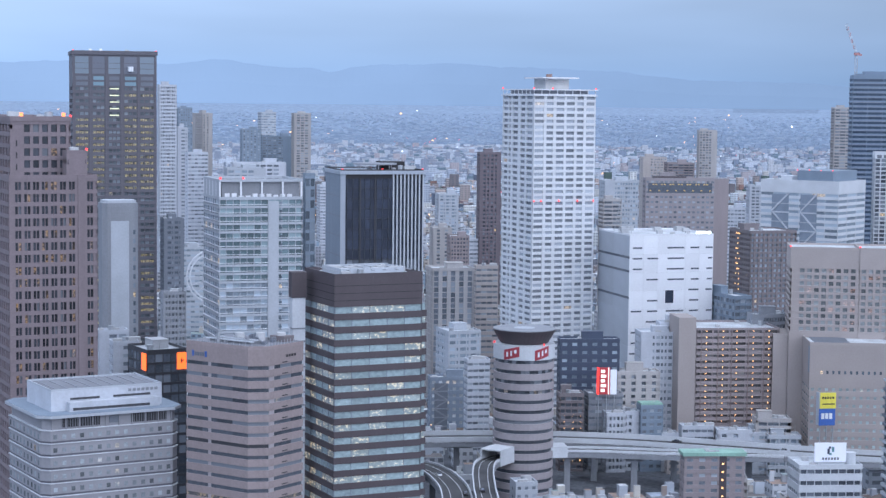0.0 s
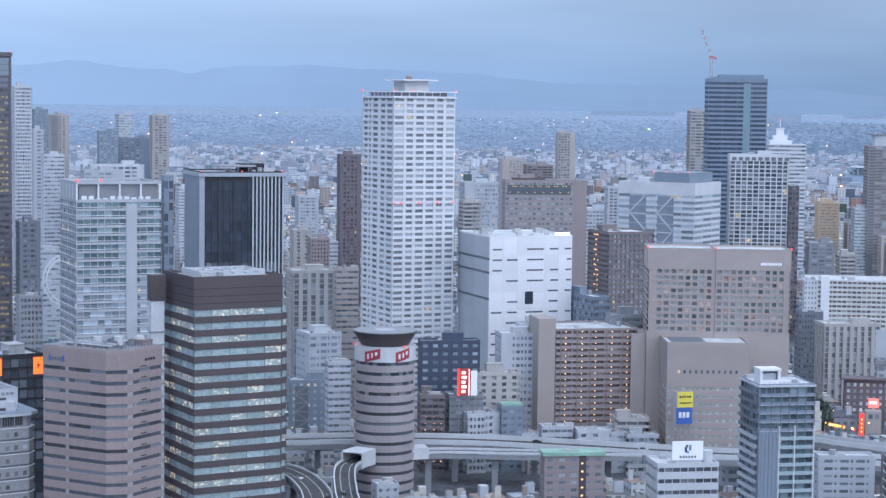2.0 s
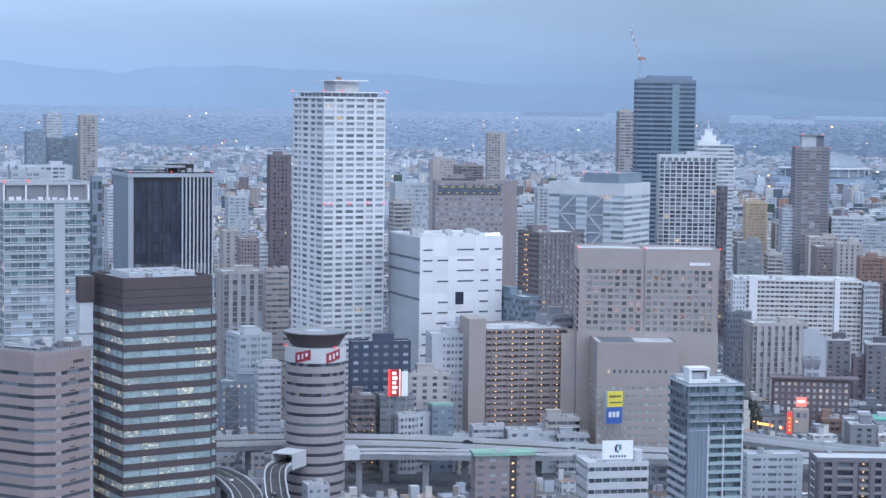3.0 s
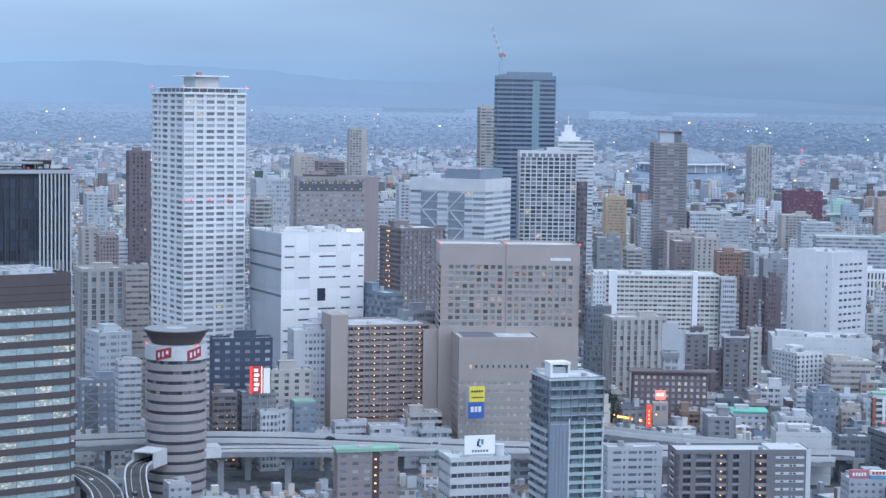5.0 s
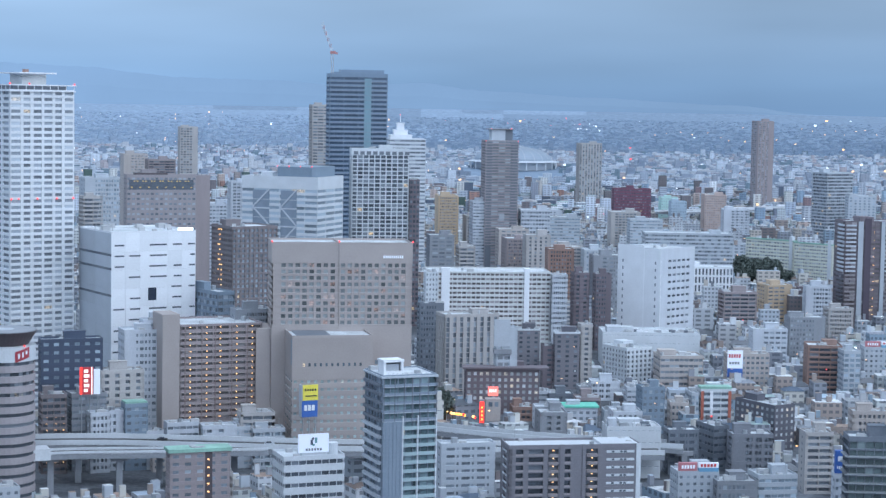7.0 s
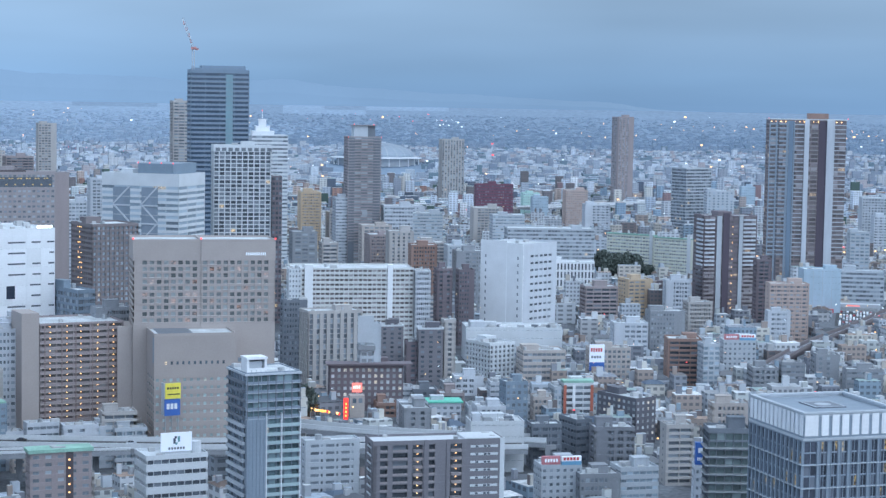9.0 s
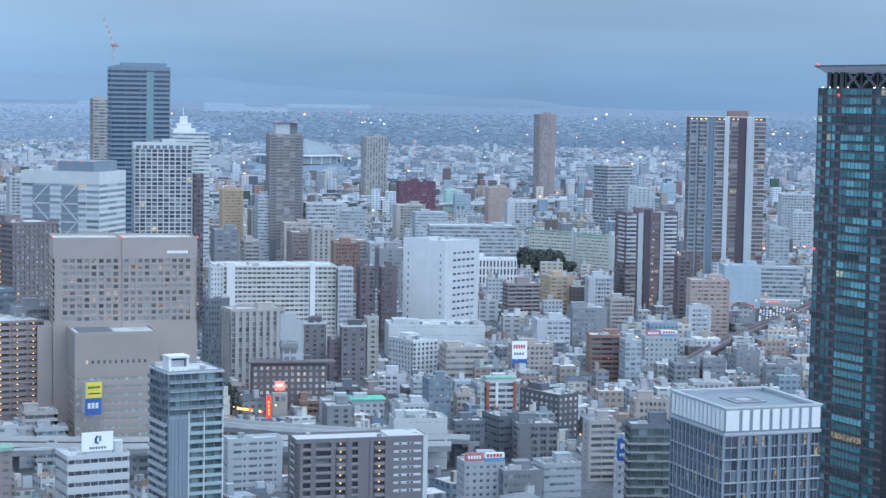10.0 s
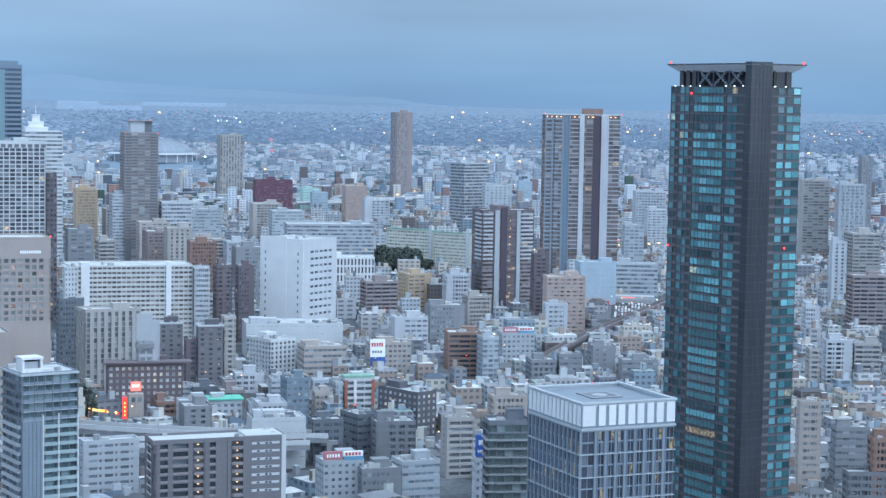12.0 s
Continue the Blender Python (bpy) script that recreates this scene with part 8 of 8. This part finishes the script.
        slab("bay_line", (-hw + 2, v - 3.3, 0.121, hw - 2, v - 3.1, 0.135), M["whitetile"], lot)
        for i in range(int((2 * hw - 4) / 2.7)):
            if rng.random() < 0.74:
                u, q = -hw + 3 + i * 2.7, rng.uniform(-0.3, 0.3)
                k = rng.choices(list(rows), (0.5, 0.25, 0.2, 0.05))[0]
                rows[k] += [(u, v - 2.1 + q, 0.3, u + 1.75, v + 2.1 + q, 1.0), (u + 0.12, v - 1.3 + q, 1.0, u + 1.63, v + 1.5 + q, 1.5)]
    for k, boxes in rows.items():
        tagged(part("parked_cars", mesh_of(boxes), M[k], lot), kind="stuff")
    shop = thing("roadside_shop", "low roadside shop with lit fascia behind the car park", "shop", x, y, phi)
    slab("walls", (-hw + 2, hd + 1, 0, hw - 6, hd + 12, 6), M["offwhite"], shop)
    slab("lit_fascia", (-hw + 8, hd + 0.8, 4.4, -hw + 19, hd + 0.98, 5.2), M["neonpink"], shop)
    slab("shop_front", (-hw + 3, hd + 0.85, 0.4, hw - 8, hd + 0.99, 3.2), M["panesbright"], shop)
    for u, v in ((-0.8, -0.5), (-0.2, 0.1), (0.5, -0.3), (0.8, 0.6), (-0.6, 0.7), (0.2, 0.85)):
        post = thing("street_lamp", "glowing lamp on a thin post in the car park", "lamp", 0, 0, group="lamps of the car park")
        a = radians(phi)
        post.matrix_basis = pose(x + hw * u * math.cos(a) - hd * v * math.sin(a), y + hw * u * math.sin(a) + hd * v * math.cos(a), 0)
        part("post", drum(0.12, 0.1, 6.0, 6), M["steel"], post)
        part("lantern", drum(0.4, 6.0, 6.6, 8), M["warm" if u < 0.4 else "coldlamp"], post)
    FOOT.append((x, y, phi, hw + 1, hd + 14))


car_park(842, 1322, -32.4, 21, 57)
FOOT.append((800, 1256, -32.4, 22, 17))


def tree_meshes(seed):
    rng = random.Random(seed)
    bm = bmesh.new()
    bmesh.ops.create_cone(bm, cap_ends=True, segments=7, radius1=0.4, radius2=0.14, depth=5, matrix=pose(0, 0, 2.5))
    for i in range(5):
        bmesh.ops.create_cone(bm, cap_ends=False, segments=5, radius1=0.14, radius2=0.04, depth=3.6, matrix=pose(0, 0, 4.2) @ pose(0, 0, 0, rng.uniform(25, 50), 0, i * 72) @ pose(0, 0, 1.6))
    trunk = bpy.data.meshes.new("trunk")
    bm.to_mesh(trunk)
    bm.free()
    verts, faces = [], []
    for i in range(520):
        a, r, z = rng.uniform(0, 6.283), rng.random() ** 0.5, rng.uniform(-1, 1)
        q = math.sqrt(max(0.0, 1 - z * z)) * (0.75 + 0.35 * math.sin(3 * a + seed))
        c = Vector((3.4 * r * q * math.cos(a), 3.4 * r * q * math.sin(a), 6.2 + 3.0 * z * (0.6 + 0.4 * r)))
        m = Euler((rng.uniform(0, 3), rng.uniform(0, 3), rng.uniform(0, 6))).to_matrix()
        s = rng.uniform(0.25, 0.6)
        n = len(verts)
        verts += [tuple(c + m @ Vector(v)) for v in ((-s, -s * 0.6, 0), (s, -s * 0.6, 0), (s * 0.8, s * 0.6, 0.15), (-s * 0.8, s * 0.6, 0.15))]
        faces.append((n, n + 1, n + 2, n + 3))
    crown = bpy.data.meshes.new("crown")
    crown.from_pydata(verts, [], faces)
    return trunk, crown


def plant_trees():
    kinds = [tree_meshes(s) for s in (1, 2, 3)]
    rng = random.Random(9)
    spots = []
    for x, y, spread, many in TREES:
        spots += [(x + rng.gauss(0, spread), y + rng.gauss(0, spread * 0.7), rng.uniform(1.4, 2.6)) for _ in range(many)]
    for x, y, s in spots:
        tree = thing("tree", "dark green broadleaf tree among the buildings", "tree", x, y, rng.uniform(0, 360), group="city trees")
        tree.scale = (s, s, s * rng.uniform(0.85, 1.25))
        trunk, crown = rng.choice(kinds)
        part("trunk", trunk, M["bark"], tree)
        part("crown", crown, M["leaf"], tree)


TREES = [(795, 1707, 24, 36), (765, 1666, 10, 10), (799, 1663, 14, 12), (276, 970, 4, 3), (1223, 3142, 12, 8), (1616, 3359, 14, 8), (2184, 2864, 14, 8), (189, 969, 6, 5), (36, 1551, 8, 6)]


def stadium():
    x, y, r = (1133, 3527, 89)
    top = thing("stadium_dome", "white ribbed dome of a far stadium", "stadium", x, y, 0, rise(math.hypot(x, y)))
    bm = bmesh.new()
    bmesh.ops.create_uvsphere(bm, u_segments=48, v_segments=20, radius=1, matrix=Matrix.Diagonal((r * 0.86, r * 0.86, r * 0.30, 1)))
    bmesh.ops.bisect_plane(bm, geom=bm.verts[:] + bm.edges[:] + bm.faces[:], plane_co=(0, 0, 0), plane_no=(0, 0, 1), clear_inner=True)
    me = bpy.data.meshes.new("dome")
    bm.to_mesh(me)
    bm.free()
    # shell and ribs in grey-blue: distance haze put into the white dome's colour
    part("roof", me, M["fingrey"], top, "", (0, 0, 14))
    part("base", drum(r * 0.86, -4, 14, 48), M["pale"], top)
    part("eave", drum(r, 11, 14, 48, r * 0.86), M["offwhite"], top)
    for i in range(24):   # meridian ribs on the shell and posts under the eave
        a = i * math.pi / 12
        verts, faces = [], []
        for j in range(9):
            e = j * math.pi / 18
            q, z = r * 0.868 * math.cos(e), 14 + r * 0.305 * math.sin(e)
            for s in (-1.1, 1.1):
                verts.append((q * math.cos(a) - s * math.sin(a), q * math.sin(a) + s * math.cos(a), z + 0.4))
            if j:
                faces.append((2 * j - 2, 2 * j, 2 * j + 1, 2 * j - 1))
        me = bpy.data.meshes.new("rib")
        me.from_pydata(verts, [], faces)
        part("rib", me, M["bluepale"], top)
        part("post", drum(0.9, -4, 11, 6), M["white"], top, "", (r * 0.96 * math.cos(a), r * 0.96 * math.sin(a), 0))
    for k in (1.0, 0.975, 0.95):
        FOOT.append((x * k, y * k, 0, r, r))


# ---- low houses that fill the blocks ----
TINTS = [(0.62, 0.64, 0.68), (0.70, 0.71, 0.74), (0.44, 0.46, 0.50), (0.55, 0.50, 0.45), (0.33, 0.34, 0.38), (0.66, 0.63, 0.58), (0.24, 0.25, 0.29), (0.52, 0.56, 0.62), (0.40, 0.33, 0.30), (0.60, 0.62, 0.66), (0.30, 0.38, 0.46), (0.48, 0.48, 0.50), (0.20, 0.17, 0.17), (0.58, 0.60, 0.60)]
ROOFS = [(0.42, 0.44, 0.47), (0.30, 0.31, 0.33), (0.60, 0.62, 0.65), (0.20, 0.22, 0.26), (0.36, 0.42, 0.50), (0.48, 0.50, 0.52), (0.16, 0.15, 0.15), (0.28, 0.36, 0.36), (0.66, 0.68, 0.70), (0.33, 0.25, 0.21), (0.38, 0.40, 0.43), (0.24, 0.26, 0.30)]
TINTS = [(0.86 * r, 0.88 * g, 0.90 * b) for r, g, b in TINTS]
CITY = far_city("house_walls", TINTS, 0.7, ROOFS)
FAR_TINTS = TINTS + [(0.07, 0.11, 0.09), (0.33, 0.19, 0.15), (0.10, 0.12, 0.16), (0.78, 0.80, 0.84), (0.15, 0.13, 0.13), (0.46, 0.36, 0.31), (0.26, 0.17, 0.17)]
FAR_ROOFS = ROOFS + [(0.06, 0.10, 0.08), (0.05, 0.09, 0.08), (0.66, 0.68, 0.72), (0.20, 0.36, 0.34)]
# haze of distance is put into these wall colours, bluer and flatter outwards
OUTER_HAZED = [(0.46, 0.51, 0.58), (0.36, 0.41, 0.49), (0.28, 0.32, 0.39), (0.58, 0.63, 0.70), (0.31, 0.335, 0.39), (0.43, 0.39, 0.41), (0.23, 0.28, 0.36), (0.50, 0.52, 0.56), (0.17, 0.24, 0.29), (0.54, 0.58, 0.64)]
RIM_HAZED = [(0.27, 0.345, 0.44), (0.245, 0.315, 0.41), (0.295, 0.365, 0.455), (0.235, 0.305, 0.40), (0.265, 0.325, 0.41), (0.335, 0.40, 0.485), (0.225, 0.295, 0.38)]
RIM_HAZED_DIM = [(0.82 * r, 0.84 * g, 0.86 * b) for r, g, b in RIM_HAZED]   # the same haze tint, made darker for the right-hand side
# the nearest ring gets only a faint blue haze tint
PLAIN = [far_city("hazed_suburb_walls", [(min(0.82, 1.08 * r), min(0.84, 1.12 * g), min(0.88, 1.18 * b)) for r, g, b in FAR_TINTS], 0.7, FAR_ROOFS), far_city("hazed_outer_walls", OUTER_HAZED, 0.4, [(0.86 * r, 0.88 * g, 0.90 * b) for r, g, b in OUTER_HAZED]), far_city("hazed_rim_walls", RIM_HAZED, 0.0, [(0.94 * r, 0.95 * g, 0.96 * b) for r, g, b in RIM_HAZED]), far_city("dim_hazed_rim_walls", RIM_HAZED_DIM, 0.0, [(0.94 * r, 0.95 * g, 0.96 * b) for r, g, b in RIM_HAZED_DIM])]


def boxes_with_uv(rows, mat, name, label):
    """One object of many houses: x, y, z, turn, width, depth, height, and the scale of its storeys."""
    n = len(rows)
    a = np.array(rows, dtype=float)
    cx, cy, z, phi, w, d, h, s = a.T
    c, si = np.cos(phi), np.sin(phi)
    px, py = np.array([-0.5, 0.5, 0.5, -0.5]), np.array([-0.5, -0.5, 0.5, 0.5])
    lx, ly = px[None] * w[:, None], py[None] * d[:, None]
    gx, gy = cx[:, None] + lx * c[:, None] - ly * si[:, None], cy[:, None] + lx * si[:, None] + ly * c[:, None]
    low = np.stack([gx, gy, np.repeat((z - 2)[:, None], 4, 1)], -1)
    high = np.stack([gx, gy, np.repeat((z + h)[:, None], 4, 1)], -1)
    verts = np.concatenate([low, high], 1).reshape(-1, 3)
    quad = np.array([[0, 1, 5, 4], [1, 2, 6, 5], [2, 3, 7, 6], [3, 0, 4, 7], [4, 5, 6, 7]])
    faces = (quad[None] + 8 * np.arange(n)[:, None, None]).reshape(-1, 4)
    me = bpy.data.meshes.new(name)
    me.vertices.add(len(verts))
    me.vertices.foreach_set("co", verts.ravel())
    me.loops.add(faces.size)
    me.loops.foreach_set("vertex_index", faces.ravel())
    me.polygons.add(len(faces))
    me.polygons.foreach_set("loop_start", np.arange(0, faces.size, 4))
    uv = np.zeros((n, 5, 4, 2))
    top = (h / s)
    for f, l in ((0, w), (1, d), (2, w), (3, d)):
        le = l / s
        uv[:, f, 1, 0], uv[:, f, 2, 0] = le, le
        uv[:, f, 2, 1], uv[:, f, 3, 1] = top, top
    uv[:, 4] = 0.0
    me.update()
    me.shade_flat()
    layer = me.uv_layers.new(name="metres")
    layer.data.foreach_set("uv", uv.ravel())
    me.materials.append(mat)
    me.validate()
    tagged(new(name, me), label, "houses", kind="stuff")


def free(x, y, r):
    for fx, fy, phi, hw, hd in FOOT:
        if abs(x - fx) > 150 or abs(y - fy) > 150:
            continue
        a = radians(phi)
        u, v = (x - fx) * math.cos(a) + (y - fy) * math.sin(a), -(x - fx) * math.sin(a) + (y - fy) * math.cos(a)
        if abs(u) < hw + r and abs(v) < hd + r:
            return False
    return True


def fill():
    rng = random.Random(11)
    near, mid, far = [], [], []
    # street grid of the flat town: blocks of lots between narrow streets
    for i in range(-60, 140):
        for j in range(30, 190):
            gx, gy = i * 15.0 + (i // 4) * 7.0, j * 14.0 + (j // 3) * 8.0
            a = radians(-14 if gx > 350 else 8)
            x, y = gx * math.cos(a) - gy * math.sin(a) * 0.15, gy * math.cos(a) + gx * math.sin(a)
            r, az = math.hypot(x, y), math.degrees(math.atan2(x, y))
            if r < 560 or r > FAR0 or not -17 < az < 45 or rng.random() < 0.12:
                continue
            w, d = rng.uniform(7, 15), rng.uniform(7, 14)
            h = rng.choice((5, 5.5, 6, 6, 6.5, 7, 7, 8, 9, 11, 13)) * rng.uniform(0.85, 1.15)
            chance = rng.random()
            if r > 950 and chance < 0.13:
                h, w = rng.uniform(10, 17), w * 1.2
            elif r > 1250 and chance < 0.18:
                h, w = rng.uniform(15, 28), rng.uniform(12, 21)
            if r < 900:
                h = min(h, 11)
            if not free(x, y, 6):
                continue
            (near if r < 1020 and len(near) < 30 else mid).append((x, y, 0, a + rng.uniform(-0.05, 0.05), w, d, h, 1.0))
    # the wide plain beyond, thinning into haze and distance
    for _ in range(88000):
        u = rng.random() ** 0.8
        r = FAR0 + (4580 - FAR0) * u
        az = rng.uniform(-17, 45)
        k = r / stretch_of(r)
        x, y = r * math.sin(radians(az)), r * math.cos(radians(az))
        w, d, h = rng.uniform(6, 15) * k, rng.uniform(6, 15) * k, rng.choice((5, 6, 6, 7, 7, 8, 9, 10, 12, 16)) * k
        chance = rng.random()
        if chance < 0.13:
            h, w = rng.uniform(11, 22) * k, rng.uniform(10, 22) * k
        elif chance < 0.15:
            h, w = rng.uniform(24, 42) * k, rng.uniform(9, 16) * k
        if r > 3250:
            h, w = h * (0.75 if r < 3700 else 0.5 if r < 4100 else 0.36), w * rng.uniform(0.9, 1.7 if r < 4000 else 2.4)
        if not free(x, y, 4):
            continue
        far.append((x, y, rise(r), (-0.2 if az > 14 else 0.12) + rng.uniform(-0.04, 0.04), w * 0.95, d * 0.95, h, k))
    return near, mid, far


def market_sheds():
    """Long freight and market halls with shallow barrel roofs out on the plain."""
    rng = random.Random(44)
    for az, r, w, d in ((18.9, 2960, 92, 46), (20.6, 2930, 80, 44), (22.3, 2975, 96, 42), (24.1, 2940, 90, 46), (20.0, 3060, 84, 40), (23.2, 3070, 88, 40)):
        x, y = r * math.sin(radians(az)), r * math.cos(radians(az))
        top = thing("market_hall", "long low grey market hall with a barrel roof", "hall", x, y, -az, rise(r), "market halls on the plain")
        part("hall_wall", mesh_of([(-w / 2, -d / 2, -3, w / 2, d / 2, 9)]), M["greige"], top)
        bays = 3
        for b in range(bays):
            verts, faces, n = [], [], 10
            for i in range(n + 1):
                e = math.pi * i / n
                u = -w / 2 + w * (b + 0.5) / bays - w / bays / 2 * math.cos(e)
                verts += [(u, -d / 2 - 1, 9 + 5.0 * math.sin(e)), (u, d / 2 + 1, 9 + 5.0 * math.sin(e))]
                if i:
                    faces.append((2 * i - 2, 2 * i, 2 * i + 1, 2 * i - 1))
            faces.append(tuple(range(0, 2 * n + 2, 2))[::-1])
            me = bpy.data.meshes.new("barrel_roof")
            me.from_pydata(verts, [], faces)
            part("barrel_roof", me, M["shedroof"], top)
        for i in range(5):
            slab("yard_lamp", (-w / 2 + i * w / 4 - 0.8, -d / 2 - 2, 6, -w / 2 + i * w / 4 + rng.uniform(0.4, 1.4), -d / 2 - 1.2, 7.6), M["beacon" if i % 3 else "warm"], top)
        FOOT.append((x, y, -az, w / 2 + 3, d / 2 + 3))


market_sheds()
stadium()
for x, y, spread, many in TREES:
    FOOT.append((x, y, 0, spread * 1.4, spread * 1.2))
OPEN = [(813, 1282, 26), (775, 1254, 22), (849, 1312, 22), (693, 1270, 16), (589, 1324, 14), (564, 1258, 12), (999, 1281, 18), (620, 1240, 14)]   # car parks and crossings
for x, y, r in OPEN:
    FOOT.append((x, y, 0, r, r))
NEAR, MID, FAR = fill()
plant_trees()


def low_house(row, n):
    x, y, z, phi, w, d, h, s = row
    rng = random.Random(n)
    skin = rng.choice(("offwhite", "pale", "grey", "whitetile", "greige", "cream", "midgrey", "slate", "offwhite", "pale", "bluegrey", "pinkgrey"))
    names = {"offwhite": "off-white painted", "pale": "pale grey", "grey": "grey concrete", "whitetile": "off-white tiled", "greige": "warm grey", "cream": "cream tiled", "midgrey": "dark grey", "slate": "slate blue", "bluegrey": "blue-grey", "pinkgrey": "pinkish grey"}
    cols = (max(2, round(w / 3.4)), max(2, round(d / 3.4)))
    tower("low_house", "low %s town building with a flat roof" % names[skin], (x - w / 2 * math.cos(phi) + d / 2 * math.sin(phi), y - w / 2 * math.sin(phi) - d / 2 * math.cos(phi), math.degrees(phi), w, d, h), max(2, round(h / 3.2)), cols, skin, "panes", "panes", 0.52, 1.4, 0.3, 0.6, 0, 0, None, 1, n, "house", "low houses between the towers")


for n, row in enumerate(NEAR):
    low_house(row, n + 500)
boxes_with_uv(MID, CITY, "town_houses", "dense low grey and white town buildings")
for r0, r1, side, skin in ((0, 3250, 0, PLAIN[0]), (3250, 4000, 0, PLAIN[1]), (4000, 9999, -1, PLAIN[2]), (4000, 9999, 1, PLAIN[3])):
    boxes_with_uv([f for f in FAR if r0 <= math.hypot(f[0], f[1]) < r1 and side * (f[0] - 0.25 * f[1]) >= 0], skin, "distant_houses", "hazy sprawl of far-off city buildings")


def roof_clutter():
    """Stair heads, tanks and air handlers on the filling houses."""
    rng = random.Random(5)
    rows = []
    for x, y, z, phi, w, d, h, s in MID:
        for _ in range(rng.randint(1, 3)):
            u, v = rng.uniform(-0.35, 0.35) * w, rng.uniform(-0.35, 0.35) * d
            q = rng.uniform(1.4, 4.0)
            rows.append((x + u * math.cos(phi) - v * math.sin(phi), y + u * math.sin(phi) + v * math.cos(phi), h + 2, phi, q, q * rng.uniform(0.5, 1.2), rng.uniform(0.8, 3.2), 60.0))
    boxes_with_uv(rows, CITY, "roof_clutter", "stair heads and air handlers on town roofs")


roof_clutter()


def pitched_roofs():
    """Hipped roofs of dark tile on every third small house."""
    rng = random.Random(6)
    verts, faces = [], []
    for x, y, z, phi, w, d, h, s in MID:
        if h > 11 or rng.random() > 0.4:
            continue
        n, e, t = len(verts), 0.5, rng.uniform(1.4, 2.6)
        c, q = math.cos(phi), math.sin(phi)
        for u, v, zz in ((-w / 2 - e, -d / 2 - e, h - 0.2), (w / 2 + e, -d / 2 - e, h - 0.2), (w / 2 + e, d / 2 + e, h - 0.2), (-w / 2 - e, d / 2 + e, h - 0.2), (-w * 0.2, 0, h + t), (w * 0.2, 0, h + t)):
            verts.append((x + u * c - v * q, y + u * q + v * c, zz))
        faces += [(n, n + 1, n + 5, n + 4), (n + 2, n + 3, n + 4, n + 5), (n + 1, n + 2, n + 5), (n + 3, n, n + 4), (n + 3, n + 2, n + 1, n)]
    me = bpy.data.meshes.new("roofs")
    me.from_pydata(verts, [], faces)
    me.materials.append(far_city("tile_roofs", [(0.10, 0.11, 0.13), (0.16, 0.17, 0.19), (0.13, 0.10, 0.09), (0.22, 0.24, 0.27), (0.09, 0.12, 0.17), (0.18, 0.14, 0.12)], 0.0))
    tagged(new("tile_roofs", me), "dark hipped tile roofs of small town houses", "roofs", kind="stuff")


pitched_roofs()


def city_lights():
    """Street and window lamps far out on the plain, and brake lights and signs in the nearer streets."""
    rng = random.Random(21)
    sets = {"warm": [], "redlamp": [], "coldlamp": []}
    for _ in range(520):
        az, r = rng.uniform(-15, 43), rng.uniform(900, 4600)
        k = r / stretch_of(r)
        x, y = r * math.sin(radians(az)), r * math.cos(radians(az))
        z = rise(r) + rng.uniform(8, 34) * k
        s = r / 3346 * rng.choice((0.8, 1.0, 1.3, 1.8, 2.6)) * (0.7 if r < 2000 else 1)
        kind = rng.choices(("warm", "redlamp", "coldlamp"), (0.62, 0.08, 0.30))[0]
        sets[kind].append((x - s / 2, y - s / 2, z, x + s / 2, y + s / 2, z + s * 0.8))
    for az0, az1, r, high, many, kind in [(19.65, 20.49, 4392, 4, 9, "coldlamp"), (21.68, 25.09, 4280, 4, 9, "warm"), (26.45, 29.52, 4366, 4, 10, "warm"), (31.65, 33.26, 4309, 4, 9, "warm"), (37.43, 39.56, 4325, 4, 12, "warm"), (37.43, 39.55, 4444, 4, 6, "redlamp"), (23.41, 29.58, 2723, 4, 26, "warm"), (20.52, 21.71, 2611, 4, 7, "warm"), (15.20, 16.91, 3672, 4, 12, "coldlamp"), (4.35, 6.68, 4531, 4, 4, "coldlamp"), (-1.37, -0.00, 4023, 4, 8, "redlamp"), (8.33, 10.49, 3892, 4, 8, "redlamp"), (15.81, 20.32, 4507, 4, 10, "redlamp")]:
        for i in range(many):
            az = az0 + (az1 - az0) * (i + rng.uniform(-0.2, 0.2)) / many
            q = r * rng.uniform(0.98, 1.02)
            x, y, s = q * math.sin(radians(az)), q * math.cos(radians(az)), q / 3346 * rng.choice((1.2, 1.6, 2.2, 3.2)) * (0.42 if kind == "redlamp" else 0.55)
            z = rise(q) + high
            sets[kind].append((x - s / 2, y - s / 2, z, x + s / 2, y + s / 2, z + s * 0.8))
    for _ in range(420):   # lamps and lit shop fronts along the nearer streets
        az, r = rng.uniform(-4, 41), rng.uniform(880, 2300)
        x, y, s = r * math.sin(radians(az)), r * math.cos(radians(az)), rng.uniform(0.5, 1.2) * r / 1400
        if free(x, y, 1):
            z = rng.uniform(7, 15)
            sets[rng.choices(("warm", "redlamp", "coldlamp"), (0.70, 0.12, 0.18))[0]].append((x - s / 2, y - s / 2, z, x + s / 2, y + s / 2, z + s * 0.7))
    for kind, boxes in sets.items():
        ob = new("distant_lights", mesh_of(boxes))
        ob.data.materials.append(M[kind])
        tagged(ob, {"warm": "warm street lamps", "redlamp": "red aviation and tail lamps", "coldlamp": "cold white lamps"}[kind] + " scattered over the city", "lights", kind="stuff")


city_lights()
